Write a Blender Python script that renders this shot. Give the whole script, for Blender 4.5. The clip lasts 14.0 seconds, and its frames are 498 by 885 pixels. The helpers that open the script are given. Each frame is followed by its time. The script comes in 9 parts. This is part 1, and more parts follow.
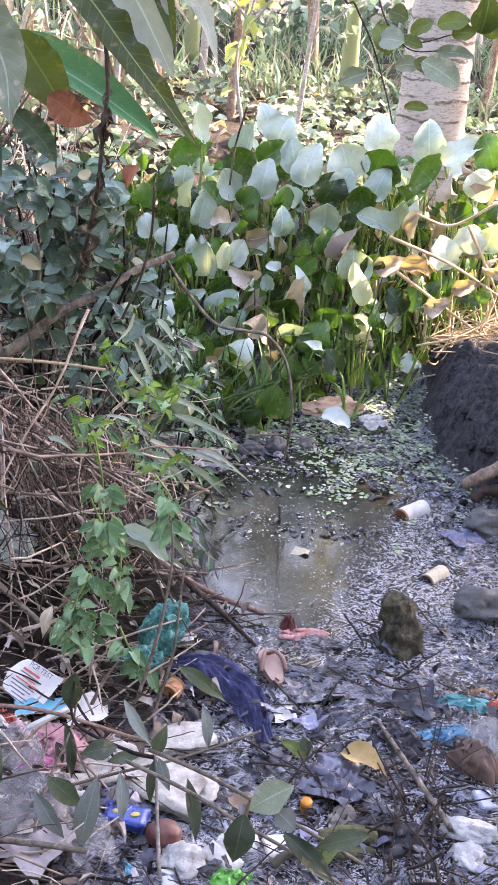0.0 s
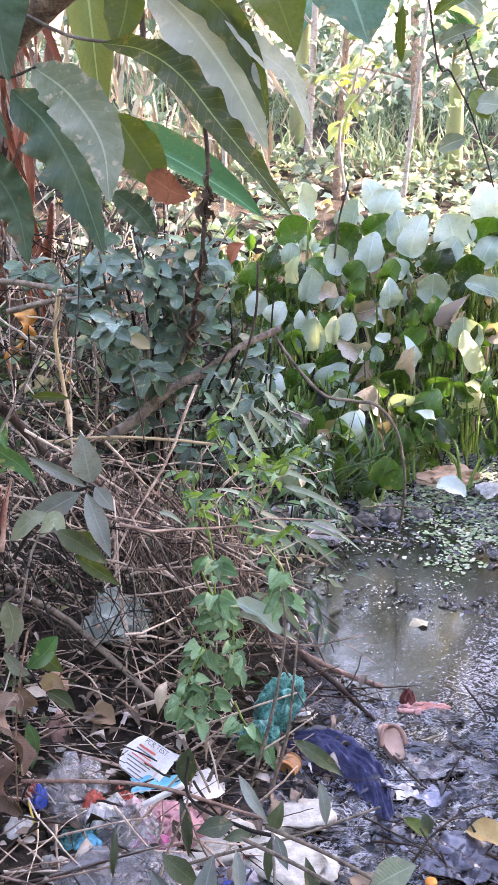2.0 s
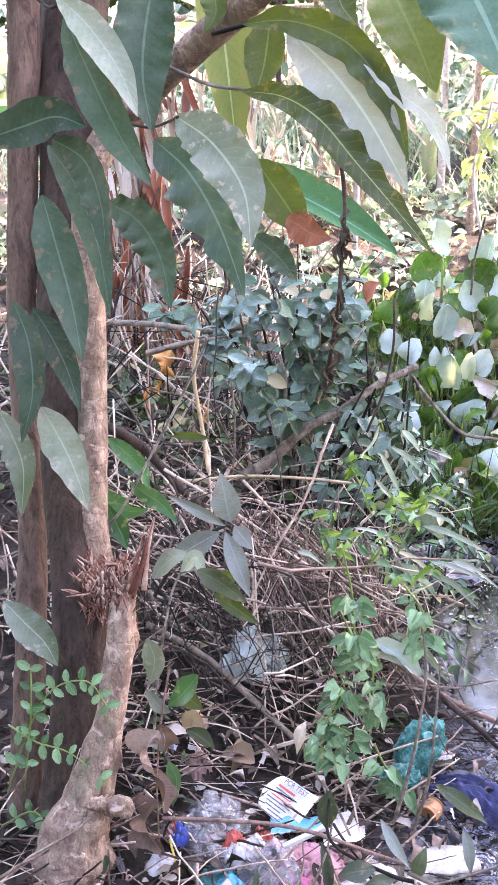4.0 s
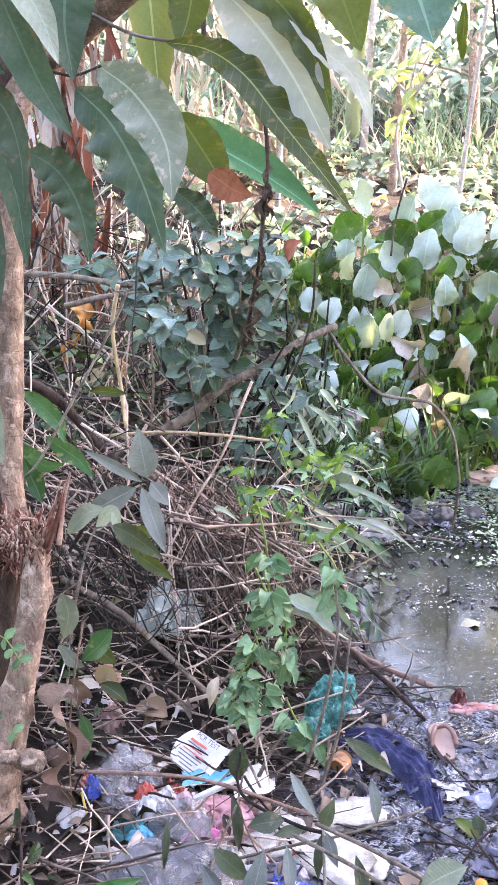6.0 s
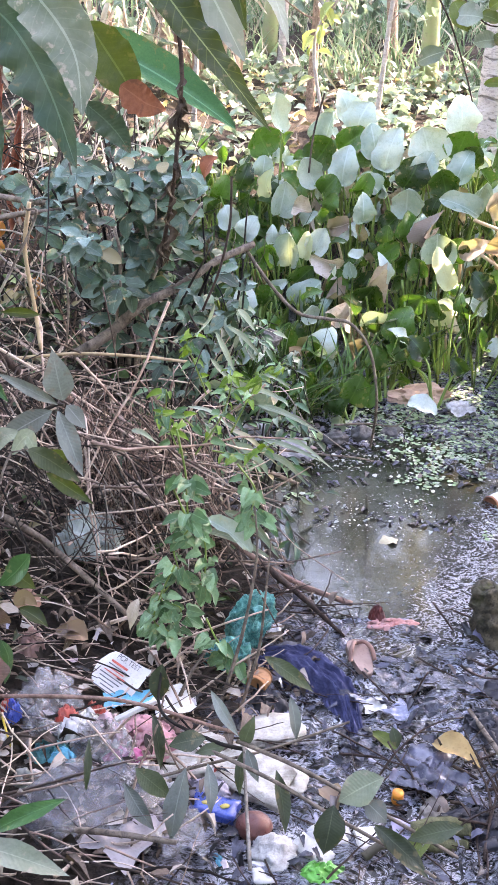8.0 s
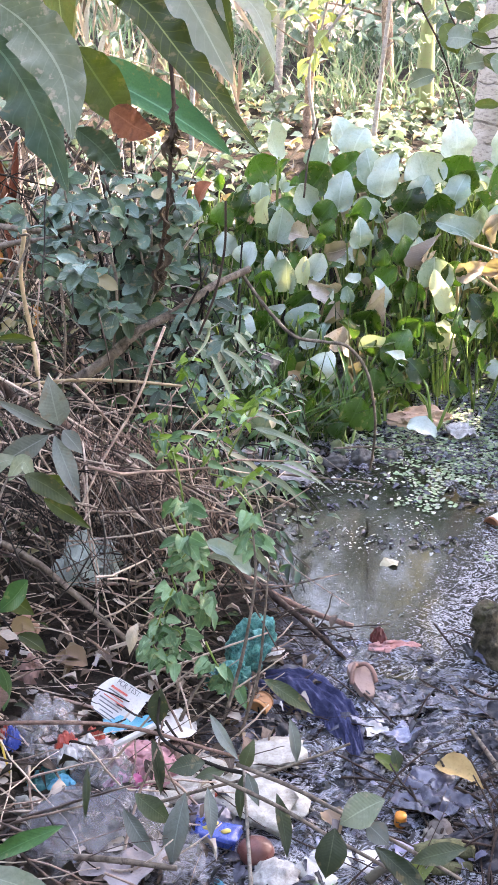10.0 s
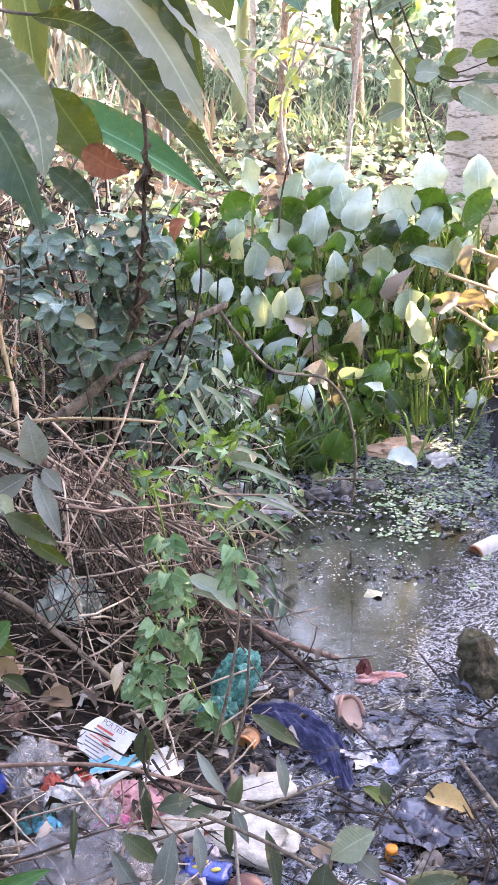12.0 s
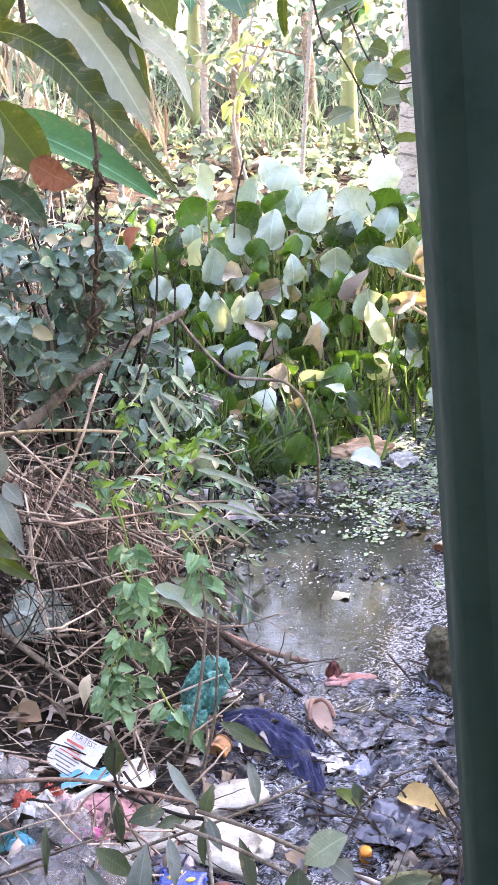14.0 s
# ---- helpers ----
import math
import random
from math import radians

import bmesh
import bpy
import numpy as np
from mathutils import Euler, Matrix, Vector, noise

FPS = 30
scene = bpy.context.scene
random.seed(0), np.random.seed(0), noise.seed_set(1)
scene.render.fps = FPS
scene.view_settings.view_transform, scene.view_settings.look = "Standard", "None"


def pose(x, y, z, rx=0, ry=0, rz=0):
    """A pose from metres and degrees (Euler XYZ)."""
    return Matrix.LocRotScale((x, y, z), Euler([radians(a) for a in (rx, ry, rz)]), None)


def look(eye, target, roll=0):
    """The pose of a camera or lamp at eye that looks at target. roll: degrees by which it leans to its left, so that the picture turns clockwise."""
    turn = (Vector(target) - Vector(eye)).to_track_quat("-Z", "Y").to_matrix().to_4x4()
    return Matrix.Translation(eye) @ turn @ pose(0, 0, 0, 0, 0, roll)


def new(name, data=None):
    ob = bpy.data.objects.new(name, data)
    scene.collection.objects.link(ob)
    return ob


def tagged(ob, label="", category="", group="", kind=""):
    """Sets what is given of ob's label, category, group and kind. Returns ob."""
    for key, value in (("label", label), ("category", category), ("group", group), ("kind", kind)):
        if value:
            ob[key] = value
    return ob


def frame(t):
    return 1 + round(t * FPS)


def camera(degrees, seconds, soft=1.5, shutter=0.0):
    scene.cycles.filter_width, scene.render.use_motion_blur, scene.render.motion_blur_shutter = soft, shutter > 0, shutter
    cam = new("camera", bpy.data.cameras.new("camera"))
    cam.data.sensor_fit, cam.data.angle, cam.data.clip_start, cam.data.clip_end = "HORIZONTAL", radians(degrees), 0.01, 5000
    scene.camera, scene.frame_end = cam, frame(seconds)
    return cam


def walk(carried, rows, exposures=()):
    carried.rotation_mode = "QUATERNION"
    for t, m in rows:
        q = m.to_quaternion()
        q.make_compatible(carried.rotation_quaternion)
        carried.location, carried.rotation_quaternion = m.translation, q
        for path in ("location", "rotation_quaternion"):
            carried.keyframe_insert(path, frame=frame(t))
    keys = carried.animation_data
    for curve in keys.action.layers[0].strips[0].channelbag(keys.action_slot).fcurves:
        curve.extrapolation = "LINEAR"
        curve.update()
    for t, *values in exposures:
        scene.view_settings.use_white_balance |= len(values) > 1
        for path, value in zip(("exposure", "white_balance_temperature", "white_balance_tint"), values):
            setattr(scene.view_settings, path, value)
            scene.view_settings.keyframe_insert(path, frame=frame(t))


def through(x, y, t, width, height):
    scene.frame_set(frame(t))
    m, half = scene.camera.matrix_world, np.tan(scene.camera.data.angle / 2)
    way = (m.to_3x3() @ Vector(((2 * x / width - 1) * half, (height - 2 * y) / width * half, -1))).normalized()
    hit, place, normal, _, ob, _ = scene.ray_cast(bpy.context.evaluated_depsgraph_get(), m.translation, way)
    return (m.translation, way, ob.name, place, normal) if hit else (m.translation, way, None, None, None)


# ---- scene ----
import itertools

cam = camera(24.0, 14.0, soft=1.4)
PATH = [
    (0, (-0.0000, -0.0000, 1.9001), (-0.0000, 2.7815, 0.7763), 4.34),
    (0.5, (0.0280, -0.0102, 1.9006), (-0.0589, 2.8486, 0.9953), 0.86),
    (1, (0.0308, -0.0008, 1.8827), (-0.0918, 2.8695, 1.0189), 1.52),
    (1.5, (0.0301, -0.0101, 1.8823), (-0.1687, 2.8531, 1.0091), 2.03),
    (2, (0.0299, 0.0087, 1.8721), (-0.2864, 2.8383, 0.9270), 0.29),
    (2.5, (0.0264, -0.0035, 1.8775), (-0.5046, 2.8062, 0.9699), -1.43),
    (3, (0.0205, -0.0011, 1.8806), (-0.6012, 2.8129, 1.0471), -2.10),
    (3.2, (0.0182, -0.0020, 1.8807), (-0.6207, 2.8085, 1.0481), -2.12),
    (5.3, (0.0065, 0.0067, 1.8830), (-0.6274, 2.8020, 0.9972), -1.55),
    (5.5, (0.0102, -0.0007, 1.8837), (-0.5797, 2.8032, 0.9949), -1.28),
    (6, (0.0131, 0.0002, 1.8835), (-0.4263, 2.8080, 0.9228), 0.38),
    (6.5, (0.0147, 0.0039, 1.8834), (-0.3551, 2.8027, 0.8687), 1.08),
    (7, (0.0133, 0.0121, 1.8823), (-0.2980, 2.7877, 0.7871), 1.85),
    (7.5, (0.0141, 0.0094, 1.8844), (-0.2502, 2.7782, 0.7602), 1.84),
    (8, (0.0166, 0.0236, 1.8798), (-0.2096, 2.7851, 0.7294), 1.29),
    (8.2, (0.0179, 0.0216, 1.8821), (-0.2133, 2.7862, 0.7405), 0.94),
    (10.3, (0.0422, 0.0212, 1.8620), (-0.1937, 2.8115, 0.7857), 0.20),
    (10.5, (0.0445, 0.0182, 1.8646), (-0.1329, 2.8156, 0.7953), -0.30),
    (11, (0.0461, 0.0162, 1.8607), (-0.1028, 2.8334, 0.8404), 0.30),
    (11.5, (0.0423, 0.0181, 1.8598), (-0.1142, 2.8399, 0.8534), 0.28),
    (12, (0.0439, 0.0189, 1.8589), (-0.1540, 2.8418, 0.8627), -0.83),
    (12.5, (0.0468, 0.0195, 1.8620), (-0.1650, 2.8451, 0.8767), -1.46),
    (13, (0.0505, 0.0159, 1.8662), (-0.1491, 2.8587, 0.9286), -1.93),
    (13.5, (0.0515, 0.0225, 1.8635), (-0.1123, 2.8566, 0.8934), -2.04),
    (14, (0.0599, 0.0243, 1.8649), (-0.0532, 2.8542, 0.8754), -2.25),
]
EXPOSURES = [(0.0, 4.09, 8050, 29), (0.6, 4.14, 8150, 26), (1.5, 4.16, 8050, 27), (2.8, 4.44, 7850, 31), (5.4, 4.76, 7450, 34), (6.2, 4.49, 7850, 28), (8.0, 4.35, 8050, 27), (10.5, 4.23, 8260, 25), (11.5, 4.2, 8260, 28), (12.6, 4.55, 8260, 30), (13.5, 4.61, 8260, 29), (14.0, 4.54, 8260, 28)]
walk(cam, [(t, look(eye, target, roll)) for t, eye, target, roll in PATH], EXPOSURES)

# ---- light ----
SUN_FROM = Vector((0.62, 0.42, 0.66)).normalized()
world = bpy.data.worlds.new("world")
scene.world = world
world.use_nodes = True
wn = world.node_tree
sky = wn.nodes.new("ShaderNodeTexSky")
sky.sky_type, sky.sun_disc = "NISHITA", False
sky.sun_elevation = math.asin(SUN_FROM.z)
sky.sun_rotation = math.atan2(SUN_FROM.x, SUN_FROM.y)
sky.dust_density, sky.air_density = 1.2, 1.0
wn.links.new(sky.outputs[0], wn.nodes["Background"].inputs[0])
wn.nodes["Background"].inputs[1].default_value = 0.14
sun = new("sun", bpy.data.lights.new("sun", "SUN"))
sun.data.energy, sun.data.angle, sun.data.color = 2.5, radians(0.5), (1.0, 0.94, 0.85)
sun.matrix_world = look(SUN_FROM * 30, (0, 0, 0))


# ---- tools ----
ORIGIN = {}


def thing(name, place, label, category, group="", kind=""):
    ob = new(name)
    ob.location = place
    ob.empty_display_size = 0.1
    ORIGIN[ob.name] = Vector(place)
    return tagged(ob, label, category, group, kind)


def mesh_of(name, bm, material, smooth=True):
    me = bpy.data.meshes.new(name)
    bm.to_mesh(me)
    bm.free()
    for m in material if isinstance(material, (list, tuple)) else [material]:
        me.materials.append(m)
    if smooth:
        me.shade_smooth()
    return me


def part(name, bm, material, parent, label="", smooth=True):
    """A bmesh in world coordinates becomes a part of a thing."""
    origin = ORIGIN[parent.name]
    bmesh.ops.translate(bm, verts=bm.verts, vec=-origin)
    ob = new(name, mesh_of(name, bm, material, smooth))
    ob.parent = parent
    ORIGIN[ob.name] = origin
    return tagged(ob, label)


def placed(name, mesh, m, parent, label=""):
    """A part on shared mesh data, at the world pose m."""
    ob = new(name, mesh)
    ob.parent = parent
    origin = ORIGIN[parent.name]
    ob.matrix_local = Matrix.Translation(-origin) @ m
    ORIGIN[ob.name] = origin
    return tagged(ob, label)


def whole(name, bm, material, label, category, group="", kind="", smooth=True):
    """A thing of one mesh, built in world coordinates, with its origin at its base."""
    lo = [min(v.co[i] for v in bm.verts) for i in range(3)]
    hi = [max(v.co[i] for v in bm.verts) for i in range(3)]
    origin = Vector(((lo[0] + hi[0]) / 2, (lo[1] + hi[1]) / 2, lo[2]))
    bmesh.ops.translate(bm, verts=bm.verts, vec=-origin)
    ob = new(name, mesh_of(name, bm, material, smooth))
    ob.location = origin
    ORIGIN[ob.name] = origin
    return tagged(ob, label, category, group, kind)


def smooth_line(points, steps=6):
    """A Catmull-Rom line through the points."""
    p = [Vector(q) for q in points]
    if len(p) < 3:
        return [p[0].lerp(p[-1], i / steps) for i in range(steps + 1)]
    p = [2 * p[0] - p[1]] + p + [2 * p[-1] - p[-2]]
    out = []
    for i in range(1, len(p) - 2):
        a, b, c, d = p[i - 1:i + 3]
        for k in range(steps):
            t = k / steps
            out.append(0.5 * (2 * b + (c - a) * t + (2 * a - 5 * b + 4 * c - d) * t * t + (3 * b - a - 3 * c + d) * t ** 3))
    return out + [p[-2]]


def tube(bm, line, r0, r1, sides=7, rough=0.0, flare=0.0):
    """A tapered, slightly uneven round rod along a line."""
    n = len(line)
    uv = bm.loops.layers.uv.verify()
    rings, far, side = [], 0.0, None
    for i, c in enumerate(line):
        d = (line[min(i + 1, n - 1)] - line[max(i - 1, 0)]).normalized()
        if side is None:
            side = d.orthogonal().normalized()
        side = (side - d * side.dot(d)).normalized()
        up = d.cross(side)
        far += (c - line[i - 1]).length if i else 0
        s = i / max(n - 1, 1)
        r = r0 + (r1 - r0) * s + flare * max(0, 1 - s * 6) ** 2
        ring = []
        for k in range(sides):
            a = 2 * math.pi * k / sides
            v = side * math.cos(a) + up * math.sin(a)
            q = r * (1 + rough * noise.noise(c * (0.35 / max(r, 0.004)) + v * 1.3))
            ring.append(bm.verts.new(c + v * q))
        rings.append((ring, far))
    for (a, fa), (b, fb) in zip(rings, rings[1:]):
        for k in range(sides):
            f = bm.faces.new((a[k], a[(k + 1) % sides], b[(k + 1) % sides], b[k]))
            for loop, (u, v) in zip(f.loops, ((k, fa), (k + 1, fa), (k + 1, fb), (k, fb))):
                loop[uv].uv = (u / sides, v)
    for ring, _ in (rings[0], rings[-1]):
        bm.faces.new(ring if ring is rings[-1][0] else ring[::-1])
    return bm


def rod(points, r0, r1, sides=7, rough=0.1, steps=6, flare=0.0):
    return tube(bmesh.new(), smooth_line(points, steps), r0, r1, sides, rough, flare)


def limb(points, radii, sides=18, rough=0.12, steps=8, knobs=0.0):
    """A rod whose thickness follows the given radii, with an uneven skin."""
    line = smooth_line(points, steps)
    bm = tube(bmesh.new(), line, 1.0, 1.0, sides)
    bm.verts.ensure_lookup_table()
    at = np.linspace(0, len(line) - 1, len(radii))
    for i, c in enumerate(line):
        r = float(np.interp(i, at, radii))
        for k in range(sides):
            v = bm.verts[i * sides + k]
            out = v.co - c
            q = c * 9 + out * 1.4
            v.co = c + out * r * (1 + rough * noise.noise(q) + 0.5 * rough * noise.noise(c * 34 + out * 2.5) + knobs * max(0.0, noise.noise(c * 16 + out * 1.1)) ** 2)
    return bm


def leaf_blade(points, width, up, fold=0.25, wave=0.1, waves=3.0, seed=0, rows=44, cols=8, shape=(0.85, 0.85), twist=0.3):
    """A leaf whose midrib runs along a curved line, with a rippled margin, as a bmesh."""
    rng = random.Random(seed)
    line = smooth_line(points, max(4, rows // (len(points) - 1)))
    n, bm = len(line) - 1, bmesh.new()
    uv = bm.loops.layers.uv.verify()
    ph, pt = rng.uniform(0, 6.283), rng.uniform(0, 6.283)
    up, grid = Vector(up), []
    for i, c in enumerate(line):
        s = i / n
        d = (line[min(i + 1, n)] - line[max(i - 1, 0)]).normalized()
        side = d.cross(up).normalized()
        lift = side.cross(d)
        tw = twist * math.sin(pt + 2.2 * s)
        side, lift = side * math.cos(tw) + lift * math.sin(tw), lift * math.cos(tw) - side * math.sin(tw)
        half = 0.5 * width * max(0.012, math.sin(math.pi * min(1.0, s) ** shape[0]) ** shape[1])
        row = []
        for j in range(cols + 1):
            u = 2 * j / cols - 1
            beat = 0.65 * math.sin(waves * 6.283 * s + ph + (1.9 if u > 0 else 0) + 1.5 * math.sin(4 * s + ph)) + 0.9 * noise.noise(Vector((s * waves * 1.7, 3 if u > 0 else -3, seed)))
            x = u * half * (1 + 0.35 * wave * abs(u) * beat + 0.03 * noise.noise(Vector((s * 9, u, seed))))
            z = half * (fold * abs(u) ** 1.4 + wave * 1.7 * u * u * beat * math.sin(math.pi * s) ** 0.5)
            row.append(bm.verts.new(c + side * x + lift * z))
        grid.append(row)
    for i in range(n):
        for j in range(cols):
            f = bm.faces.new((grid[i][j], grid[i][j + 1], grid[i + 1][j + 1], grid[i + 1][j]))
            for loop, (a, b) in zip(f.loops, ((j, i), (j + 1, i), (j + 1, i + 1), (j, i + 1))):
                loop[uv].uv = (a / cols, b / n)
    return bm


SHAPES = {
    "lance": lambda s: math.sin(math.pi * s ** 0.92) ** 0.95 * (1.0 - 0.3 * s ** 5),
    "round": lambda s: max(0.0, 1 - (2 * s ** 0.92 - 1) ** 2) ** 0.46,
    "oval": lambda s: math.sin(math.pi * s ** 0.95) ** 0.6,
    "egg": lambda s: math.sin(math.pi * s ** 0.62) ** 0.62,
    "heart": lambda s: (0.75 + 0.9 * s) * max(0.0, 1 - s) ** 0.8 if s > 0 else 0.5,
    "strap": lambda s: min(1.0, 0.35 + s * 3) * (1 - s ** 4),
}


ASPECT = {"lance": 0.32, "round": 0.9, "oval": 0.55, "egg": 0.85, "heart": 0.8, "strap": 0.08}


def leaf_mesh(name, material, shape, fold=0.15, sag=0.15, wave=0.0, rows=9, cols=4, waves=5.0, twist=0.0, seed=0, bend=0.0):
    """A leaf along +Y, one long and one wide, its upper side to +Z."""
    rng = random.Random(seed)
    bm = bmesh.new()
    uv = bm.loops.layers.uv.verify()
    width, ph, aspect = SHAPES[shape], rng.uniform(0, 6), ASPECT[shape]
    grid = []
    for i in range(rows + 1):
        s = 0.5 - 0.5 * math.cos(math.pi * i / rows)
        w = max(width(s), 0.012) * 0.5
        z0 = sag * (math.sin(math.pi * s * 0.5) - s * s * 1.9) if sag else 0
        tw = twist * s
        line = []
        for j in range(cols + 1):
            u = 2 * j / cols - 1
            edge = wave * u * u * math.sin(waves * math.pi * s * 2 + ph + (1.3 if u > 0 else 0))
            z = (fold * abs(u) ** 1.5 * w * 2.0 + edge * 1.2 + rng.uniform(-1, 1) * wave * 0.06) * aspect
            x = u * w * (1 + 0.05 * math.sin(9 * s + ph + u) + wave * 0.45 * abs(u) * math.sin(waves * 4.4 * math.pi * s + ph * 2 + (2.0 if u > 0 else 0)))
            x += bend * math.sin(math.pi * s)
            line.append(bm.verts.new((x * math.cos(tw) - z * math.sin(tw), s, z0 + z * math.cos(tw) + x * math.sin(tw) * aspect * 0.6)))
        grid.append(line)
    for i in range(rows):
        for j in range(cols):
            f = bm.faces.new((grid[i][j], grid[i][j + 1], grid[i + 1][j + 1], grid[i + 1][j]))
            for loop, (a, b) in zip(f.loops, ((j, i), (j + 1, i), (j + 1, i + 1), (j, i + 1))):
                loop[uv].uv = (a / cols, 0.5 - 0.5 * math.cos(math.pi * b / rows))
    return mesh_of(name, bm, material)


def aim(base, tip, up, width, depth=None):
    """The pose of a unit leaf from its base to its tip, its upper side towards up."""
    base, tip, up = Vector(base), Vector(tip), Vector(up)
    y = tip - base
    n = y.length
    y.normalize()
    x = y.cross(up)
    x = x.normalized() if x.length > 1e-5 else y.orthogonal().normalized()
    z = x.cross(y)
    m = Matrix((x * width, y * n, z * (depth or n))).transposed().to_4x4()
    m.translation = base
    return m


def merged(name, items, material, label, category, kind="stuff"):
    """Many copies of small meshes, [(mesh, pose)], as one mesh."""
    vs, fs, uvs, count = [], [], [], 0
    cache = {}
    for me, m in items:
        if me.name not in cache:
            co = np.array([v.co for v in me.vertices])
            uv = np.array([d.uv for d in me.uv_layers[0].data]) if me.uv_layers else np.zeros((len(me.loops), 2))
            cache[me.name] = (co, [tuple(p.vertices) for p in me.polygons], uv)
        co, polys, uv = cache[me.name]
        a = np.array(m)
        vs.append(co @ a[:3, :3].T + a[:3, 3])
        fs.extend([tuple(i + count for i in p) for p in polys])
        uvs.append(uv)
        count += len(co)
    me = bpy.data.meshes.new(name)
    me.from_pydata(np.concatenate(vs).tolist(), [], fs)
    layer = me.uv_layers.new(name="UVMap")
    layer.data.foreach_set("uv", np.concatenate(uvs).ravel())
    me.materials.append(material)
    me.shade_smooth()
    return tagged(new(name, me), label, category, kind=kind)


def rand_unit(rng):
    return Vector((rng.gauss(0, 1), rng.gauss(0, 1), rng.gauss(0, 1))).normalized()


# ---- materials ----
class Nodes:
    """A short way to write node materials."""

    def __init__(self, name):
        self.mat = bpy.data.materials.new(name)
        self.mat.use_nodes = True
        self.tree = self.mat.node_tree
        self.bsdf = self.tree.nodes["Principled BSDF"]
        self.out = self.tree.nodes["Material Output"]

    def add(self, kind, **sockets):
        n = self.tree.nodes.new(kind)
        for k, v in sockets.items():
            self.put(n.inputs[k.replace("_", " ")], v)
        return n

    def put(self, socket, value):
        if isinstance(value, bpy.types.NodeSocket):
            self.tree.links.new(value, socket)
        else:
            socket.default_value = (*value, 1) if isinstance(value, tuple) and len(value) == 3 and socket.type == "RGBA" else value

    def noise(self, scale, detail=4.0, rough=0.6, vector=None, warp=0.0):
        n = self.add("ShaderNodeTexNoise", Scale=scale, Detail=detail, Roughness=rough, Distortion=warp)
        n.inputs["Vector"]
        self.put(n.inputs["Vector"], vector or self.coords())
        return n.outputs["Fac"]

    def coords(self, which="Object"):
        if not hasattr(self, "tc"):
            self.tc = self.add("ShaderNodeTexCoord")
        return self.tc.outputs[which]

    def where(self):
        return self.add("ShaderNodeNewGeometry").outputs["Position"]

    def ramp(self, fac, *stops):
        n = self.add("ShaderNodeValToRGB")
        e = n.color_ramp.elements
        while len(e) < len(stops):
            e.new(0.5)
        for el, (p, c) in zip(e, stops):
            el.position, el.color = p, (*c, 1) if isinstance(c, tuple) else (c, c, c, 1)
        self.put(n.inputs[0], fac)
        return n.outputs[0]

    def mix(self, fac, a, b, blend="MIX"):
        n = self.add("ShaderNodeMix")
        n.data_type, n.blend_type = "RGBA", blend
        self.put(n.inputs[0], fac)
        self.put(n.inputs[6], a)
        self.put(n.inputs[7], b)
        return n.outputs[2]

    def math(self, op, a, b=0.0):
        n = self.add("ShaderNodeMath")
        n.operation = op
        self.put(n.inputs[0], a)
        self.put(n.inputs[1], b)
        return n.outputs[0]

    def random(self, island=False):
        if island:
            return self.add("ShaderNodeNewGeometry").outputs["Random Per Island"]
        return self.add("ShaderNodeObjectInfo").outputs["Random"]

    def bump(self, height, strength=0.5, distance=0.01):
        n = self.add("ShaderNodeBump", Strength=strength, Distance=distance, Height=height)
        self.put(self.bsdf.inputs["Normal"], n.outputs[0])
        return n

    def set(self, **kw):
        for k, v in kw.items():
            self.put(self.bsdf.inputs[k.replace("_", " ")], v)
        return self


